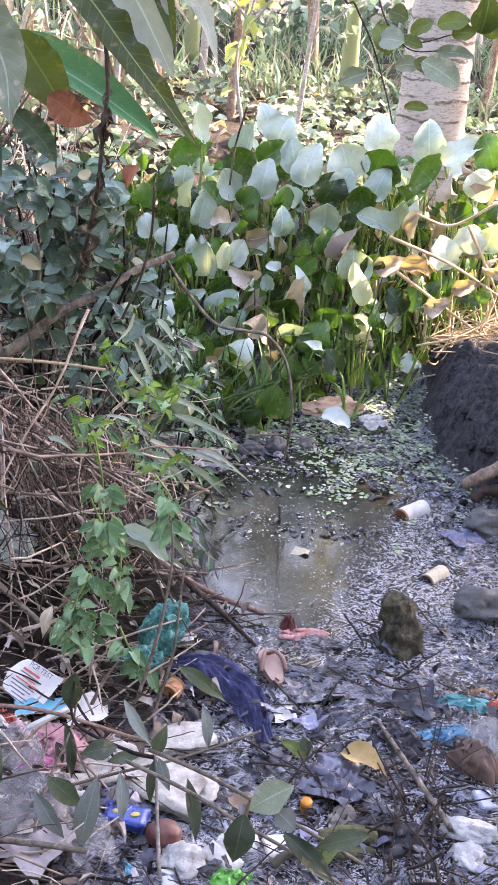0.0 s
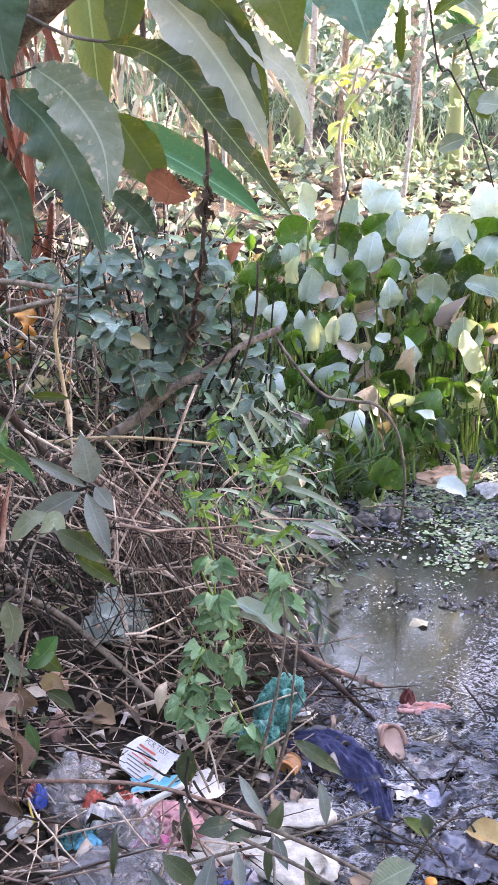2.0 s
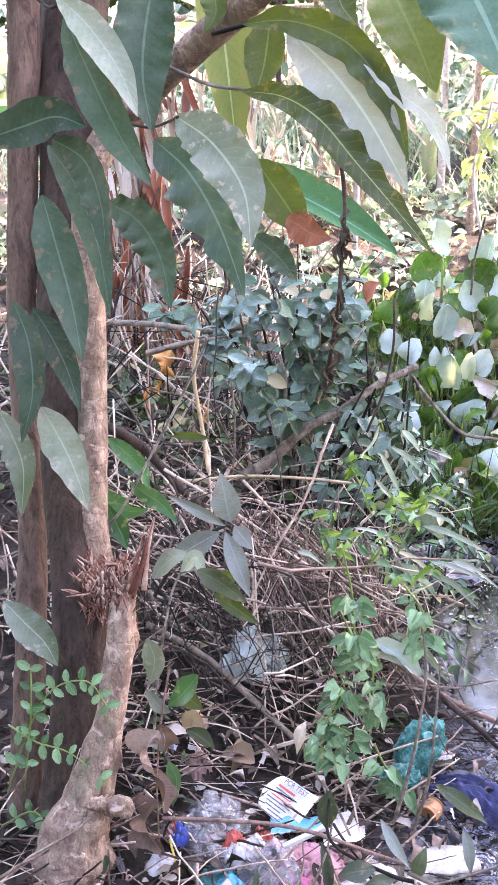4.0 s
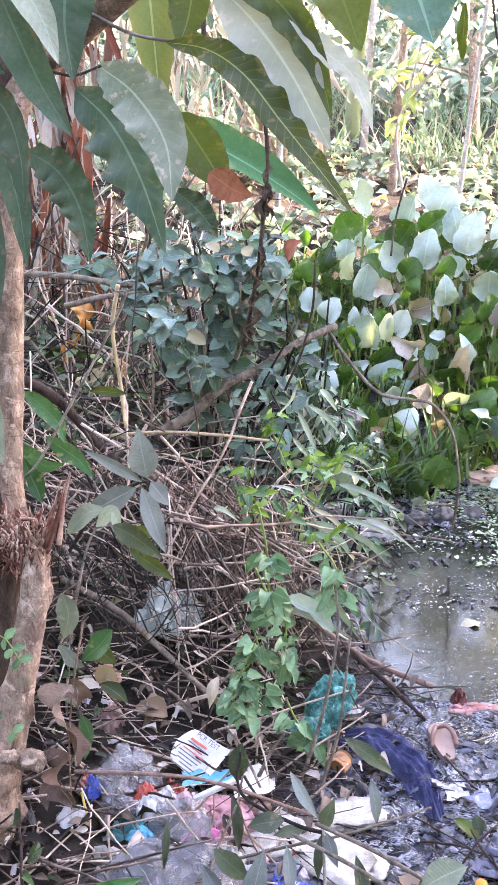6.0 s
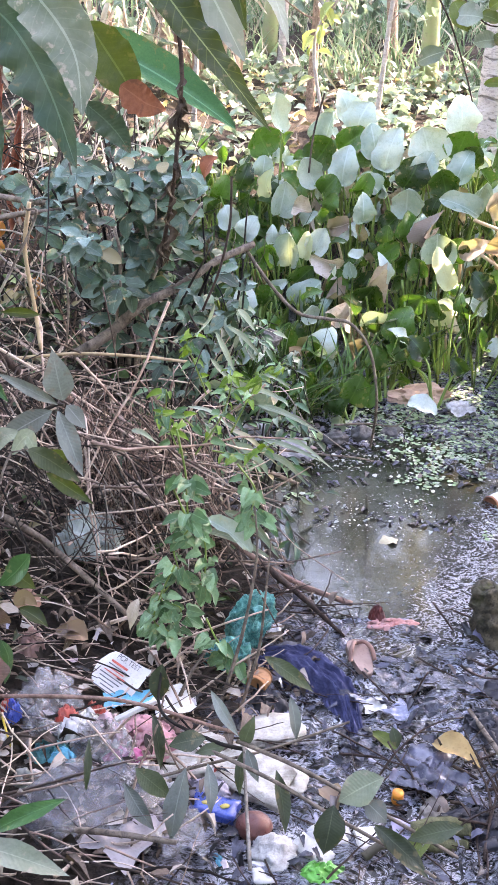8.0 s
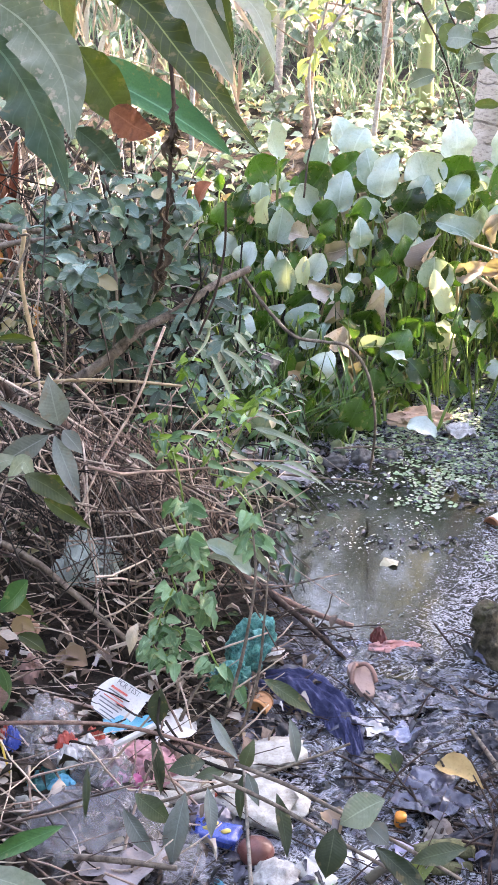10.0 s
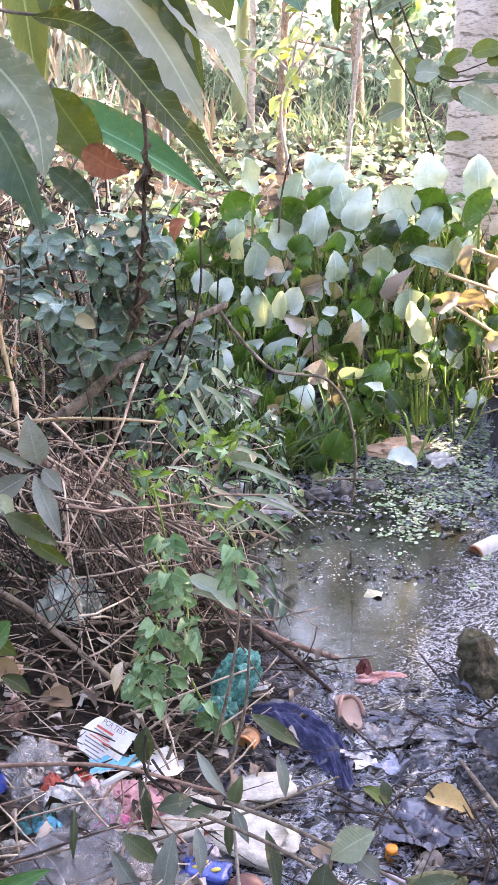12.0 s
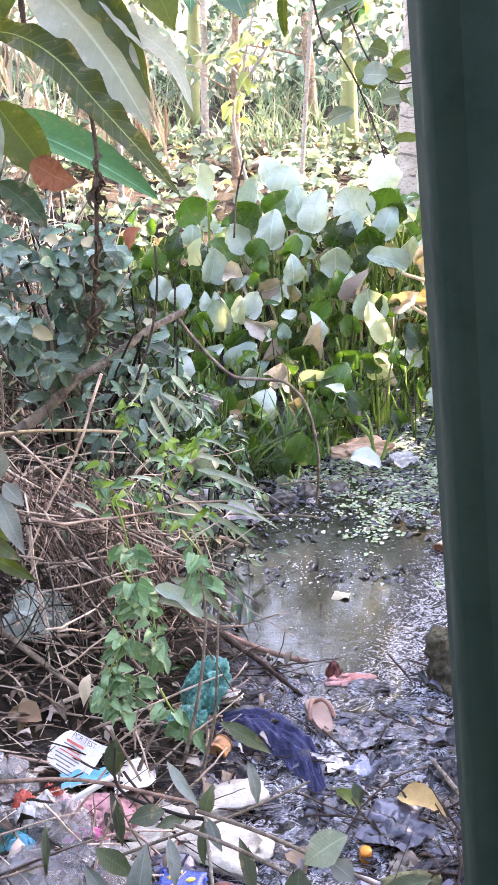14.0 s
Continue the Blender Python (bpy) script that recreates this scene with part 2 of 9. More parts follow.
def leaf_material(name, dark, light, old, old_share=0.1, rough=0.4, through=0.25, island=False, ribs=16.0, dust=0.0, lit=None, rib_share=0.55, slant=0.25):
    """A leaf: midrib and side veins by its UV, a tone of its own, some spots and dry margins."""
    n = Nodes(name)
    sep = n.add("ShaderNodeSeparateXYZ")
    n.put(sep.inputs[0], n.coords("UV"))
    u = n.math("ABSOLUTE", n.math("SUBTRACT", sep.outputs[0], 0.5))
    rib = n.math("LESS_THAN", u, 0.022)
    vein = n.math("SINE", n.math("MULTIPLY", n.math("SUBTRACT", sep.outputs[1], n.math("MULTIPLY", u, slant)), ribs * 6.283))
    rnd = n.random(island)
    where = n.where()
    tone = n.math("ADD", n.math("MULTIPLY", n.noise(14.0, 3.0, vector=where), 0.5), n.math("MULTIPLY", rnd, 0.6))
    col = n.mix(n.ramp(tone, (0.32, 0.0), (0.8, 1.0)), dark, light)
    col = n.mix(n.ramp(n.noise(130.0, 4.0, 0.7, vector=where), (0.42, 0.0), (0.75, 0.45)), col, dark)
    col = n.mix(n.math("MULTIPLY", n.ramp(vein, (0.9, 0.0), (1.0, 1.0)), rib_share * 0.55), col, light)
    col = n.mix(n.math("MULTIPLY", rib, rib_share), col, tuple(min(1, c * 1.7 + 0.05) for c in light))
    spots = n.math("ADD", n.noise(38.0, 3.0, vector=where), n.math("MULTIPLY", u, 0.25))
    oldness = n.math("MULTIPLY", n.ramp(spots, (0.66, 0.0), (0.74, 1.0)), 0.8)
    all_old = n.math("LESS_THAN", n.math("FRACT", n.math("MULTIPLY", rnd, 7.31)), old_share)
    col = n.mix(n.math("MAXIMUM", n.math("MULTIPLY", oldness, 0.6), n.math("MULTIPLY", all_old, 0.85)), col, old)
    if dust:
        col = n.mix(n.math("MULTIPLY", n.ramp(n.noise(9.0, 5.0, vector=where), (0.35, 0.0), (0.7, 1.0)), dust), col, (0.42, 0.42, 0.38))
    n.set(Base_Color=col, Roughness=n.ramp(n.noise(30.0, vector=where), (0.3, rough - 0.1), (0.75, rough + 0.18)))
    n.set(Specular_IOR_Level=0.2 if rough > 0.55 else 0.5 if sum(light) > 0.7 else 0.32)
    n.bump(n.math("ADD", n.math("MULTIPLY", vein, -0.2 * rib_share), n.noise(45.0, vector=where)), 0.4, 0.006)
    tr = n.add("ShaderNodeBsdfTranslucent")
    n.put(tr.inputs[0], n.mix(0.55, col, lit or (light[0] * 1.9, light[1] * 2.0, light[2] * 0.7)))
    ms = n.add("ShaderNodeMixShader")
    n.put(ms.inputs[0], through)
    n.put(ms.inputs[1], n.bsdf.outputs[0])
    n.put(ms.inputs[2], tr.outputs[0])
    n.put(n.out.inputs[0], ms.outputs[0])
    return n.mat


def bark_material(name, dark, light, scale=20.0, stretch=0.25, rough=0.85, depth=0.008, moss=None, rings=False):
    n = Nodes(name)
    mp = n.add("ShaderNodeMapping", Scale=(1, 1, stretch))
    n.put(mp.inputs[0], n.where())
    a = n.noise(scale, 6.0, 0.65, mp.outputs[0], 0.6)
    b = n.noise(scale * 0.22, 3.0, 0.5, n.where())
    col = n.mix(n.ramp(a, (0.32, 0.0), (0.68, 1.0)), dark, light)
    col = n.mix(n.ramp(b, (0.35, 0.0), (0.7, 0.55)), col, tuple(0.55 * x + 0.45 * y for x, y in zip(dark, light)))
    fine = n.noise(scale * 4.0, 4.0, 0.75, mp.outputs[0])
    col = n.mix(n.ramp(fine, (0.52, 0.0), (0.7, 0.75)), col, dark)
    if rings:
        rm = n.add("ShaderNodeMapping", Scale=(0.25, 0.25, 2.2))
        n.put(rm.inputs[0], n.where())
        crack = n.ramp(n.noise(30.0, 4.0, 0.6, rm.outputs[0], 0.8), (0.6, 0.0), (0.65, 0.4), (0.7, 0.0))
        col = n.mix(crack, col, tuple(0.6 * x for x in dark))
        col = n.mix(n.ramp(n.noise(22.0, 6.0, 0.75, n.where(), 0.8), (0.54, 0.0), (0.62, 0.75)), col, tuple(min(0.7, 1.1 * x + 0.08) for x in light))
        col = n.mix(n.ramp(n.noise(12.0, 6.0, 0.75, n.where(), 0.6), (0.52, 0.0), (0.62, 0.7)), col, tuple(1.3 * x for x in dark))
        a = n.math("SUBTRACT", a, n.math("MULTIPLY", crack, 0.6))
    if moss:
        col = n.mix(n.ramp(n.noise(scale * 0.5, 5.0, vector=n.where()), (0.55, 0.0), (0.7, 0.7)), col, moss)
    n.set(Base_Color=col, Roughness=rough, Specular_IOR_Level=0.2)
    n.bump(a, 0.8, depth)
    return n.mat


def plain_material(name, colour, second, rough=0.5, scale=25.0, depth=0.004, metal=0.0, strength=0.5, alpha=1.0, share=0.35, through=0.0, coat=0.0):
    """Manufactured or mineral stuff: two tones at two scales, dirt, fine relief."""
    n = Nodes(name)
    w = n.where()
    a = n.noise(scale, 5.0, 0.65, w, 0.3)
    b = n.noise(scale * 4.5, 4.0, 0.7, w)
    col = n.mix(n.ramp(a, (0.5 - share * 0.5, 0.0), (0.8, 1.0)), colour, second)
    col = n.mix(n.ramp(b, (0.55, 0.0), (0.8, 0.6)), col, tuple(0.4 * c for c in second))
    n.set(Base_Color=col, Roughness=n.ramp(b, (0.3, max(0.03, rough - 0.12)), (0.7, min(1.0, rough + 0.15))), Metallic=metal)
    if rough >= 0.5:
        n.set(Specular_IOR_Level=0.2)
    if coat:
        n.set(Coat_Weight=coat, Coat_Roughness=0.15)
    n.bump(n.math("ADD", a, n.math("MULTIPLY", b, 0.4)), strength, depth)
    if through:
        tr = n.add("ShaderNodeBsdfTranslucent")
        n.put(tr.inputs[0], col)
        ms = n.add("ShaderNodeMixShader")
        n.put(ms.inputs[0], through)
        n.put(ms.inputs[1], n.bsdf.outputs[0])
        n.put(ms.inputs[2], tr.outputs[0])
        n.put(n.out.inputs[0], ms.outputs[0])
    if alpha < 1.0:
        n.set(Alpha=alpha)
    return n.mat


def twig_material(name, *tones):
    """Dead twigs, each of a tone of its own from pale to near black."""
    n = Nodes(name)
    w = n.where()
    rnd = n.math("FRACT", n.math("ADD", n.math("MULTIPLY", n.random(True), 3.7), n.math("MULTIPLY", n.random(), 5.3)))
    col = n.ramp(n.math("ADD", rnd, n.math("MULTIPLY", n.math("SUBTRACT", n.noise(18.0, 4.0, 0.6, w), 0.5), 0.9)), *tones)
    fine = n.noise(160.0, 4.0, 0.7, w)
    col = n.mix(n.ramp(fine, (0.5, 0.0), (0.75, 0.7)), col, (0.012, 0.009, 0.007))
    n.set(Base_Color=col, Roughness=0.8, Specular_IOR_Level=0.2)
    n.bump(fine, 0.6, 0.004)
    return n.mat


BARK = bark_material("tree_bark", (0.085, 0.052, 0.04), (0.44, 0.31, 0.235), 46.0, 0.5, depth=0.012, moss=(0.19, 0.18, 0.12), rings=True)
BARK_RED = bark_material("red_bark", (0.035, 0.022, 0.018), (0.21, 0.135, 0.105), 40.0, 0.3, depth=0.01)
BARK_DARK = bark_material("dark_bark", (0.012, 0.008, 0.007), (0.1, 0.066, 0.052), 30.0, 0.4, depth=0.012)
BARK_PALE = bark_material("palm_bark", (0.19, 0.16, 0.145), (0.45, 0.4, 0.365), 30.0, 1.5, depth=0.01)
TORN = twig_material("torn_wood", (0.05, (0.09, 0.032, 0.024)), (0.4, (0.28, 0.11, 0.08)), (0.7, (0.44, 0.25, 0.19)), (1.0, (0.68, 0.55, 0.45)))
TWIG = twig_material("dry_twig", (0.05, (0.012, 0.009, 0.008)), (0.36, (0.09, 0.064, 0.053)), (0.58, (0.32, 0.22, 0.175)), (0.9, (0.66, 0.52, 0.42)))
TWIG_GREY = twig_material("grey_twig", (0.1, (0.006, 0.005, 0.005)), (0.5, (0.04, 0.033, 0.028)), (0.75, (0.16, 0.13, 0.11)), (1.0, (0.42, 0.37, 0.32)))
TWIG_HAIR = twig_material("hair_twig", (0.05, (0.01, 0.007, 0.006)), (0.3, (0.07, 0.046, 0.037)), (0.6, (0.24, 0.155, 0.12)), (1.0, (0.44, 0.32, 0.26)))
TWIG_RED = bark_material("red_twig", (0.1, 0.055, 0.045), (0.4, 0.255, 0.2), 60.0, 1.0)
BRANCH_BARK = bark_material("branch_bark", (0.04, 0.032, 0.026), (0.3, 0.235, 0.185), 34.0, 0.8)
STRAW = plain_material("straw", (0.5, 0.38, 0.23), (0.26, 0.18, 0.11), 0.7, 40.0)
MANGO = leaf_material("broad_leaf", (0.012, 0.034, 0.018), (0.05, 0.098, 0.055), (0.2, 0.11, 0.07), 0.0, 0.58, 0.08, dust=0.1, rib_share=0.38)
MANGO_OLIVE = leaf_material("olive_leaf", (0.018, 0.032, 0.007), (0.1, 0.135, 0.03), (0.2, 0.14, 0.06), 0.0, 0.5, 0.24, rib_share=0.32)
MANGO_RIBBED = leaf_material("ribbed_leaf", (0.016, 0.03, 0.006), (0.13, 0.16, 0.03), (0.2, 0.14, 0.06), 0.0, 0.5, 0.2, ribs=24.0, rib_share=0.6, slant=0.12)
MANGO_BLUE = leaf_material("bluish_leaf", (0.02, 0.06, 0.042), (0.09, 0.17, 0.13), (0.2, 0.14, 0.06), 0.0, 0.5, 0.1, dust=0.15, rib_share=0.4)
DUSK_LEAF = leaf_material("dark_olive_leaf", (0.012, 0.024, 0.009), (0.062, 0.085, 0.034), (0.2, 0.14, 0.06), 0.0, 0.5, 0.12, dust=0.15, rib_share=0.3)
MANGO_PALE = leaf_material("pale_leaf", (0.07, 0.1, 0.065), (0.22, 0.26, 0.185), (0.42, 0.33, 0.27), 0.0, 0.58, 0.1, dust=0.3, rib_share=0.35)
MANGO_DUSTY = leaf_material("dusty_pale_leaf", (0.19, 0.21, 0.17), (0.4, 0.41, 0.34), (0.42, 0.33, 0.27), 0.0, 0.62, 0.14, dust=0.35, rib_share=0.25)
# green leaf with its bluish sheen painted into the colour
MANGO_SHEEN = leaf_material("blue_sheen_leaf", (0.016, 0.055, 0.03), (0.06, 0.125, 0.085), (0.3, 0.2, 0.08), 0.0, 0.6, 0.12, ribs=9.0, rib_share=0.6)
MANGO_GREY = leaf_material("dusty_grey_leaf", (0.08, 0.095, 0.085), (0.22, 0.25, 0.23), (0.2, 0.14, 0.1), 0.0, 0.6, 0.06, dust=0.3, rib_share=0.3)
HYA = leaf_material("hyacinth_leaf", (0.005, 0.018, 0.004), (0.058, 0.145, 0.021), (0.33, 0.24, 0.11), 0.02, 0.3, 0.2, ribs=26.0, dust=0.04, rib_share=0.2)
# pale copy of the hyacinth leaf: reflected sky put into its colour
HYA_PALE = leaf_material("sky_sheen_leaf", (0.16, 0.25, 0.2), (0.48, 0.55, 0.51), (0.4, 0.36, 0.26), 0.0, 0.3, 0.12, ribs=26.0, dust=0.3, rib_share=0.15)
HYA_DEAD = leaf_material("withered_leaf", (0.2, 0.155, 0.125), (0.56, 0.47, 0.4), (0.2, 0.13, 0.09), 0.15, 0.7, 0.12, ribs=20.0, rib_share=0.2)
PETIOLE = plain_material("green_stalk", (0.09, 0.18, 0.03), (0.28, 0.37, 0.09), 0.4, 18.0, through=0.1)
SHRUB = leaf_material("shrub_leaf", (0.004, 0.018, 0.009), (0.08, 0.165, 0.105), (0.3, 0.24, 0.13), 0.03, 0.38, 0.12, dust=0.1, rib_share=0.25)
# pale copy of the shrub leaf: bluish highlights put into its colour
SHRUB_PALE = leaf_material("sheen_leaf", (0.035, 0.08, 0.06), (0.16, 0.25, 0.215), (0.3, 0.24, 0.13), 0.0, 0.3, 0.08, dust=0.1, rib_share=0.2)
VINE = leaf_material("vine_leaf", (0.035, 0.095, 0.035), (0.21, 0.36, 0.19), (0.3, 0.3, 0.13), 0.0, 0.4, 0.16, rib_share=0.25, lit=(0.12, 0.4, 0.09))
SHOOT = leaf_material("shoot_leaf", (0.015, 0.06, 0.02), (0.07, 0.19, 0.07), (0.3, 0.3, 0.13), 0.0, 0.4, 0.15, rib_share=0.3)
YOUNG = leaf_material("young_leaf", (0.05, 0.12, 0.015), (0.18, 0.3, 0.05), (0.3, 0.3, 0.13), 0.0, 0.4, 0.25, rib_share=0.25)
LONG_LEAF = leaf_material("long_pale_leaf", (0.1, 0.14, 0.1), (0.3, 0.35, 0.27), (0.4, 0.34, 0.24), 0.1, 0.42, 0.15, ribs=2.0, rib_share=0.3)
IVY = leaf_material("ground_leaf", (0.018, 0.045, 0.018), (0.27, 0.35, 0.24), (0.42, 0.34, 0.26), 0.08, 0.4, 0.15, island=True, rib_share=0.2, lit=(0.3, 0.46, 0.29))
WEED = leaf_material("weed_leaf", (0.004, 0.012, 0.004), (0.065, 0.13, 0.045), (0.25, 0.2, 0.1), 0.08, 0.4, 0.12, island=True, rib_share=0.25)
GRASS = leaf_material("grass_blade", (0.05, 0.1, 0.045), (0.2, 0.3, 0.17), (0.4, 0.34, 0.26), 0.18, 0.5, 0.15, island=True, ribs=2.0, rib_share=0.1, lit=(0.28, 0.42, 0.26))
BANANA = leaf_material("banana_leaf", (0.018, 0.075, 0.035), (0.07, 0.19, 0.085), (0.3, 0.2, 0.08), 0.0, 0.45, 0.1, ribs=30.0, rib_share=0.8, lit=(0.1, 0.3, 0.12))
BANANA_OLD = leaf_material("old_banana_leaf", (0.05, 0.075, 0.018), (0.14, 0.17, 0.045), (0.2, 0.12, 0.04), 0.0, 0.5, 0.14, ribs=26.0, rib_share=0.9, lit=(0.3, 0.34, 0.08))
# lit copy of the hyacinth leaf, its sunlight painted as yellow-white
HYA_SUN = leaf_material("sun_tinted_leaf", (0.4, 0.44, 0.2), (0.62, 0.66, 0.42), (0.5, 0.4, 0.15), 0.0, 0.4, 0.5, ribs=26.0, rib_share=0.1, lit=(0.85, 0.85, 0.5))
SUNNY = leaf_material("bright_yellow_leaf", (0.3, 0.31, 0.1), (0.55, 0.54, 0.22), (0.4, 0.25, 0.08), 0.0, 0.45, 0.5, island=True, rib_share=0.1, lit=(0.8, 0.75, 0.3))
BANANA_YELLOW = leaf_material("yellowing_leaf", (0.15, 0.19, 0.06), (0.34, 0.38, 0.16), (0.4, 0.25, 0.08), 0.0, 0.45, 0.25, ribs=30.0, rib_share=0.7)
DEAD = leaf_material("dead_leaf", (0.007, 0.0055, 0.005), (0.27, 0.2, 0.16), (0.012, 0.009, 0.008), 0.35, 0.75, 0.03, island=True, rib_share=0.2)
DEAD_RED = leaf_material("dry_red_leaf", (0.14, 0.04, 0.024), (0.34, 0.13, 0.075), (0.09, 0.05, 0.04), 0.1, 0.7, 0.08, rib_share=0.2, lit=(0.35, 0.12, 0.06))
THATCH = leaf_material("straw_leaf", (0.36, 0.3, 0.25), (0.7, 0.62, 0.55), (0.2, 0.12, 0.09), 0.25, 0.8, 0.08, rib_share=0.1, lit=(0.5, 0.42, 0.34))
SOGGY = leaf_material("soggy_leaf", (0.008, 0.008, 0.011), (0.085, 0.085, 0.12), (0.13, 0.10, 0.09), 0.1, 0.2, 0.0, island=True, rib_share=0.15)
DUCK = leaf_material("floating_weed", (0.07, 0.13, 0.06), (0.24, 0.36, 0.19), (0.4, 0.4, 0.32), 0.25, 0.4, 0.08, island=True, rib_share=0.0)


# ---- ground ----
def step(a, b, v):
    t = min(1.0, max(0.0, (v - a) / (b - a)))
    return t * t * (3 - 2 * t)


def along(y, *pairs):
    ys, xs = zip(*pairs)
    return float(np.interp(y, ys, xs))


def bank_edge(y):
    return along(y, (1.0, -0.35), (2.1, -0.22), (2.7, -0.1), (3.2, 0.02), (3.55, -0.12), (4.1, -0.3), (4.7, -0.36), (5.5, -0.55), (6.5, -0.9))


def mound(x, y):
    edge = along(y, (3.9, 1.05), (4.2, 0.9), (4.5, 0.82), (4.9, 0.76), (5.5, 0.78), (5.9, 0.88), (6.3, 1.05)) + 0.05 * noise.noise(Vector((y * 4, 0, 0)))
    return 0.3 * step(-0.02, 0.2, x - edge) * step(4.0, 4.3, y) * step(5.95, 5.3, y)


def pool(x, y):
    d = math.hypot((x - 0.2) / 0.55, (y - 3.9) / 0.74)
    d += 0.3 * noise.noise(Vector((x * 5, y * 4, 1))) + 0.2 * noise.noise(Vector((x * 14, y * 11, 2)))
    return step(1.15, 0.75, d)


def wetness(x, y):
    shore = 0.55 * noise.noise(Vector((x * 1.6, y * 1.6, 5))) + 0.15 * noise.noise(Vector((x * 6, y * 6, 8)))
    wet = step(0.22, -0.02, bank_edge(y) - x) * step(6.2, 5.4, y) * step(0.9, 1.5, y + shore) * step(2.1, 1.5, x + shore)
    return wet * (1 - step(0.0, 0.05, mound(x, y)))


def ground_h(x, y, fine=True):
    d = bank_edge(y) - x
    h = 0.34 * step(0.0, 1.3, d) * (0.35 + 0.65 * step(2.3, 3.6, y)) + 0.03 * step(-0.02, 0.12, d)
    h += 0.32 * step(5.1, 6.6, y) + 0.42 * step(6.3, 8.4, y) + 0.3 * step(8.5, 14.0, y) + 0.3 * step(1.9, 0.9, y)
    h += mound(x, y) + 0.2 * step(1.6, 3.5, x)
    h -= 0.05 * pool(x, y)
    if fine:
        p = Vector((x, y, 0))
        wet = wetness(x, y)
        q = p * 6 + Vector((noise.noise(p * 4), noise.noise(p * 4 + Vector((7, 0, 0))), 0)) * 1.6
        lumps = 0.9 - 2.2 * abs(noise.noise(q)) + 0.7 * (0.5 - 1.6 * abs(noise.noise(q * 2.3))) + 0.4 * noise.noise(p * 42)
        h += wet * (-0.012 + 0.026 * lumps * (1 - 0.8 * pool(x, y)))
        h += (1 - wet) * (0.03 * noise.noise(p * 3) + 0.02 * noise.noise(p * 11) + 0.01 * noise.noise(p * 37))
        if mound(x, y) > 0.02:
            h += 0.07 * noise.noise(p * 5) + 0.04 * noise.noise(p * 12) + 0.03 * (0.5 - abs(noise.noise(p * 26)) * 1.5)
    return h


def spread(inner, outer, lo, hi, fine):
    a = list(np.arange(lo, hi + fine / 2, fine))
    s, v = fine, hi
    right = []
    while v < outer:
        s *= 1.25
        v += s
        right.append(v)
    s, v, left = fine, lo, []
    while v > -inner:
        s *= 1.25
        v -= s
        left.append(v)
    return left[::-1] + a + right


xs, ys = spread(500, 500, -1.0, 1.15, 0.016), spread(500, 900, 1.9, 5.7, 0.018)
verts = [(x, y, ground_h(x, y)) for y in ys for x in xs]
nx = len(xs)
quads = [(j * nx + i, j * nx + i + 1, (j + 1) * nx + i + 1, (j + 1) * nx + i) for j in range(len(ys) - 1) for i in range(nx - 1)]
gm = bpy.data.meshes.new("ground")
gm.from_pydata(verts, [], quads)
gm.attributes.new("wet", "FLOAT", "POINT").data.foreach_set("value", [wetness(x, y) for y in ys for x in xs])
gm.attributes.new("bank", "FLOAT", "POINT").data.foreach_set("value", [step(0.01, 0.08, mound(x, y)) for y in ys for x in xs])
gm.shade_smooth()
n = Nodes("mud_and_soil")
w = n.where()
wet = n.add("ShaderNodeAttribute")
wet.attribute_name = "wet"
a, b, c = n.noise(5.0, 5.0, 0.6, w), n.noise(28.0, 5.0, 0.7, w, 0.8), n.noise(110.0, 4.0, 0.7, w)
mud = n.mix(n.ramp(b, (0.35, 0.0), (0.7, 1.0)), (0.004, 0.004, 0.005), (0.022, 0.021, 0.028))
# swirled films of silt on black mud, sky reflections put into their pale blue
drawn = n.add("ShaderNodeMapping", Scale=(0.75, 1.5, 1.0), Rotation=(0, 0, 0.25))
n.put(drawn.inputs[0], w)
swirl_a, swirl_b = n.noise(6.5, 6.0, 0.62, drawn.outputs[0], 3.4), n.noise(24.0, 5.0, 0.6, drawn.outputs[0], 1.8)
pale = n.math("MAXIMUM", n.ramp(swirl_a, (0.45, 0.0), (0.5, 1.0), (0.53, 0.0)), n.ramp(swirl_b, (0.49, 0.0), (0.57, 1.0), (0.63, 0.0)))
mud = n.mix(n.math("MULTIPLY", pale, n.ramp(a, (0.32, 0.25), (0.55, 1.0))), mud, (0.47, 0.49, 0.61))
# fine specks: glints of sky painted on the wet mud
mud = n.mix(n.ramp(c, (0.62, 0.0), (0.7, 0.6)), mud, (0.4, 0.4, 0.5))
soil = n.mix(n.ramp(b, (0.3, 0.0), (0.72, 1.0)), (0.003, 0.0025, 0.002), (0.04, 0.03, 0.025))
soil = n.mix(n.ramp(a, (0.45, 0.0), (0.7, 0.6)), soil, (0.08, 0.062, 0.05))
# the steep bank of black clay
heap = n.add("ShaderNodeAttribute")
heap.attribute_name = "bank"
clay = n.mix(n.ramp(b, (0.35, 0.0), (0.7, 1.0)), (0.012, 0.011, 0.013), (0.075, 0.07, 0.075))
clay = n.mix(n.ramp(c, (0.6, 0.0), (0.72, 0.6)), clay, (0.16, 0.15, 0.15))
soil = n.mix(heap.outputs["Fac"], soil, clay)
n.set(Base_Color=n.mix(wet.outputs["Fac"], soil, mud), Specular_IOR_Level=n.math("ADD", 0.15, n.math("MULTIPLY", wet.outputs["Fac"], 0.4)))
n.set(Roughness=n.mix(wet.outputs["Fac"], (0.9, 0.9, 0.9), n.ramp(b, (0.3, 0.12), (0.75, 0.4))), Coat_Weight=n.math("MULTIPLY", wet.outputs["Fac"], 0.3), Coat_Roughness=0.1)
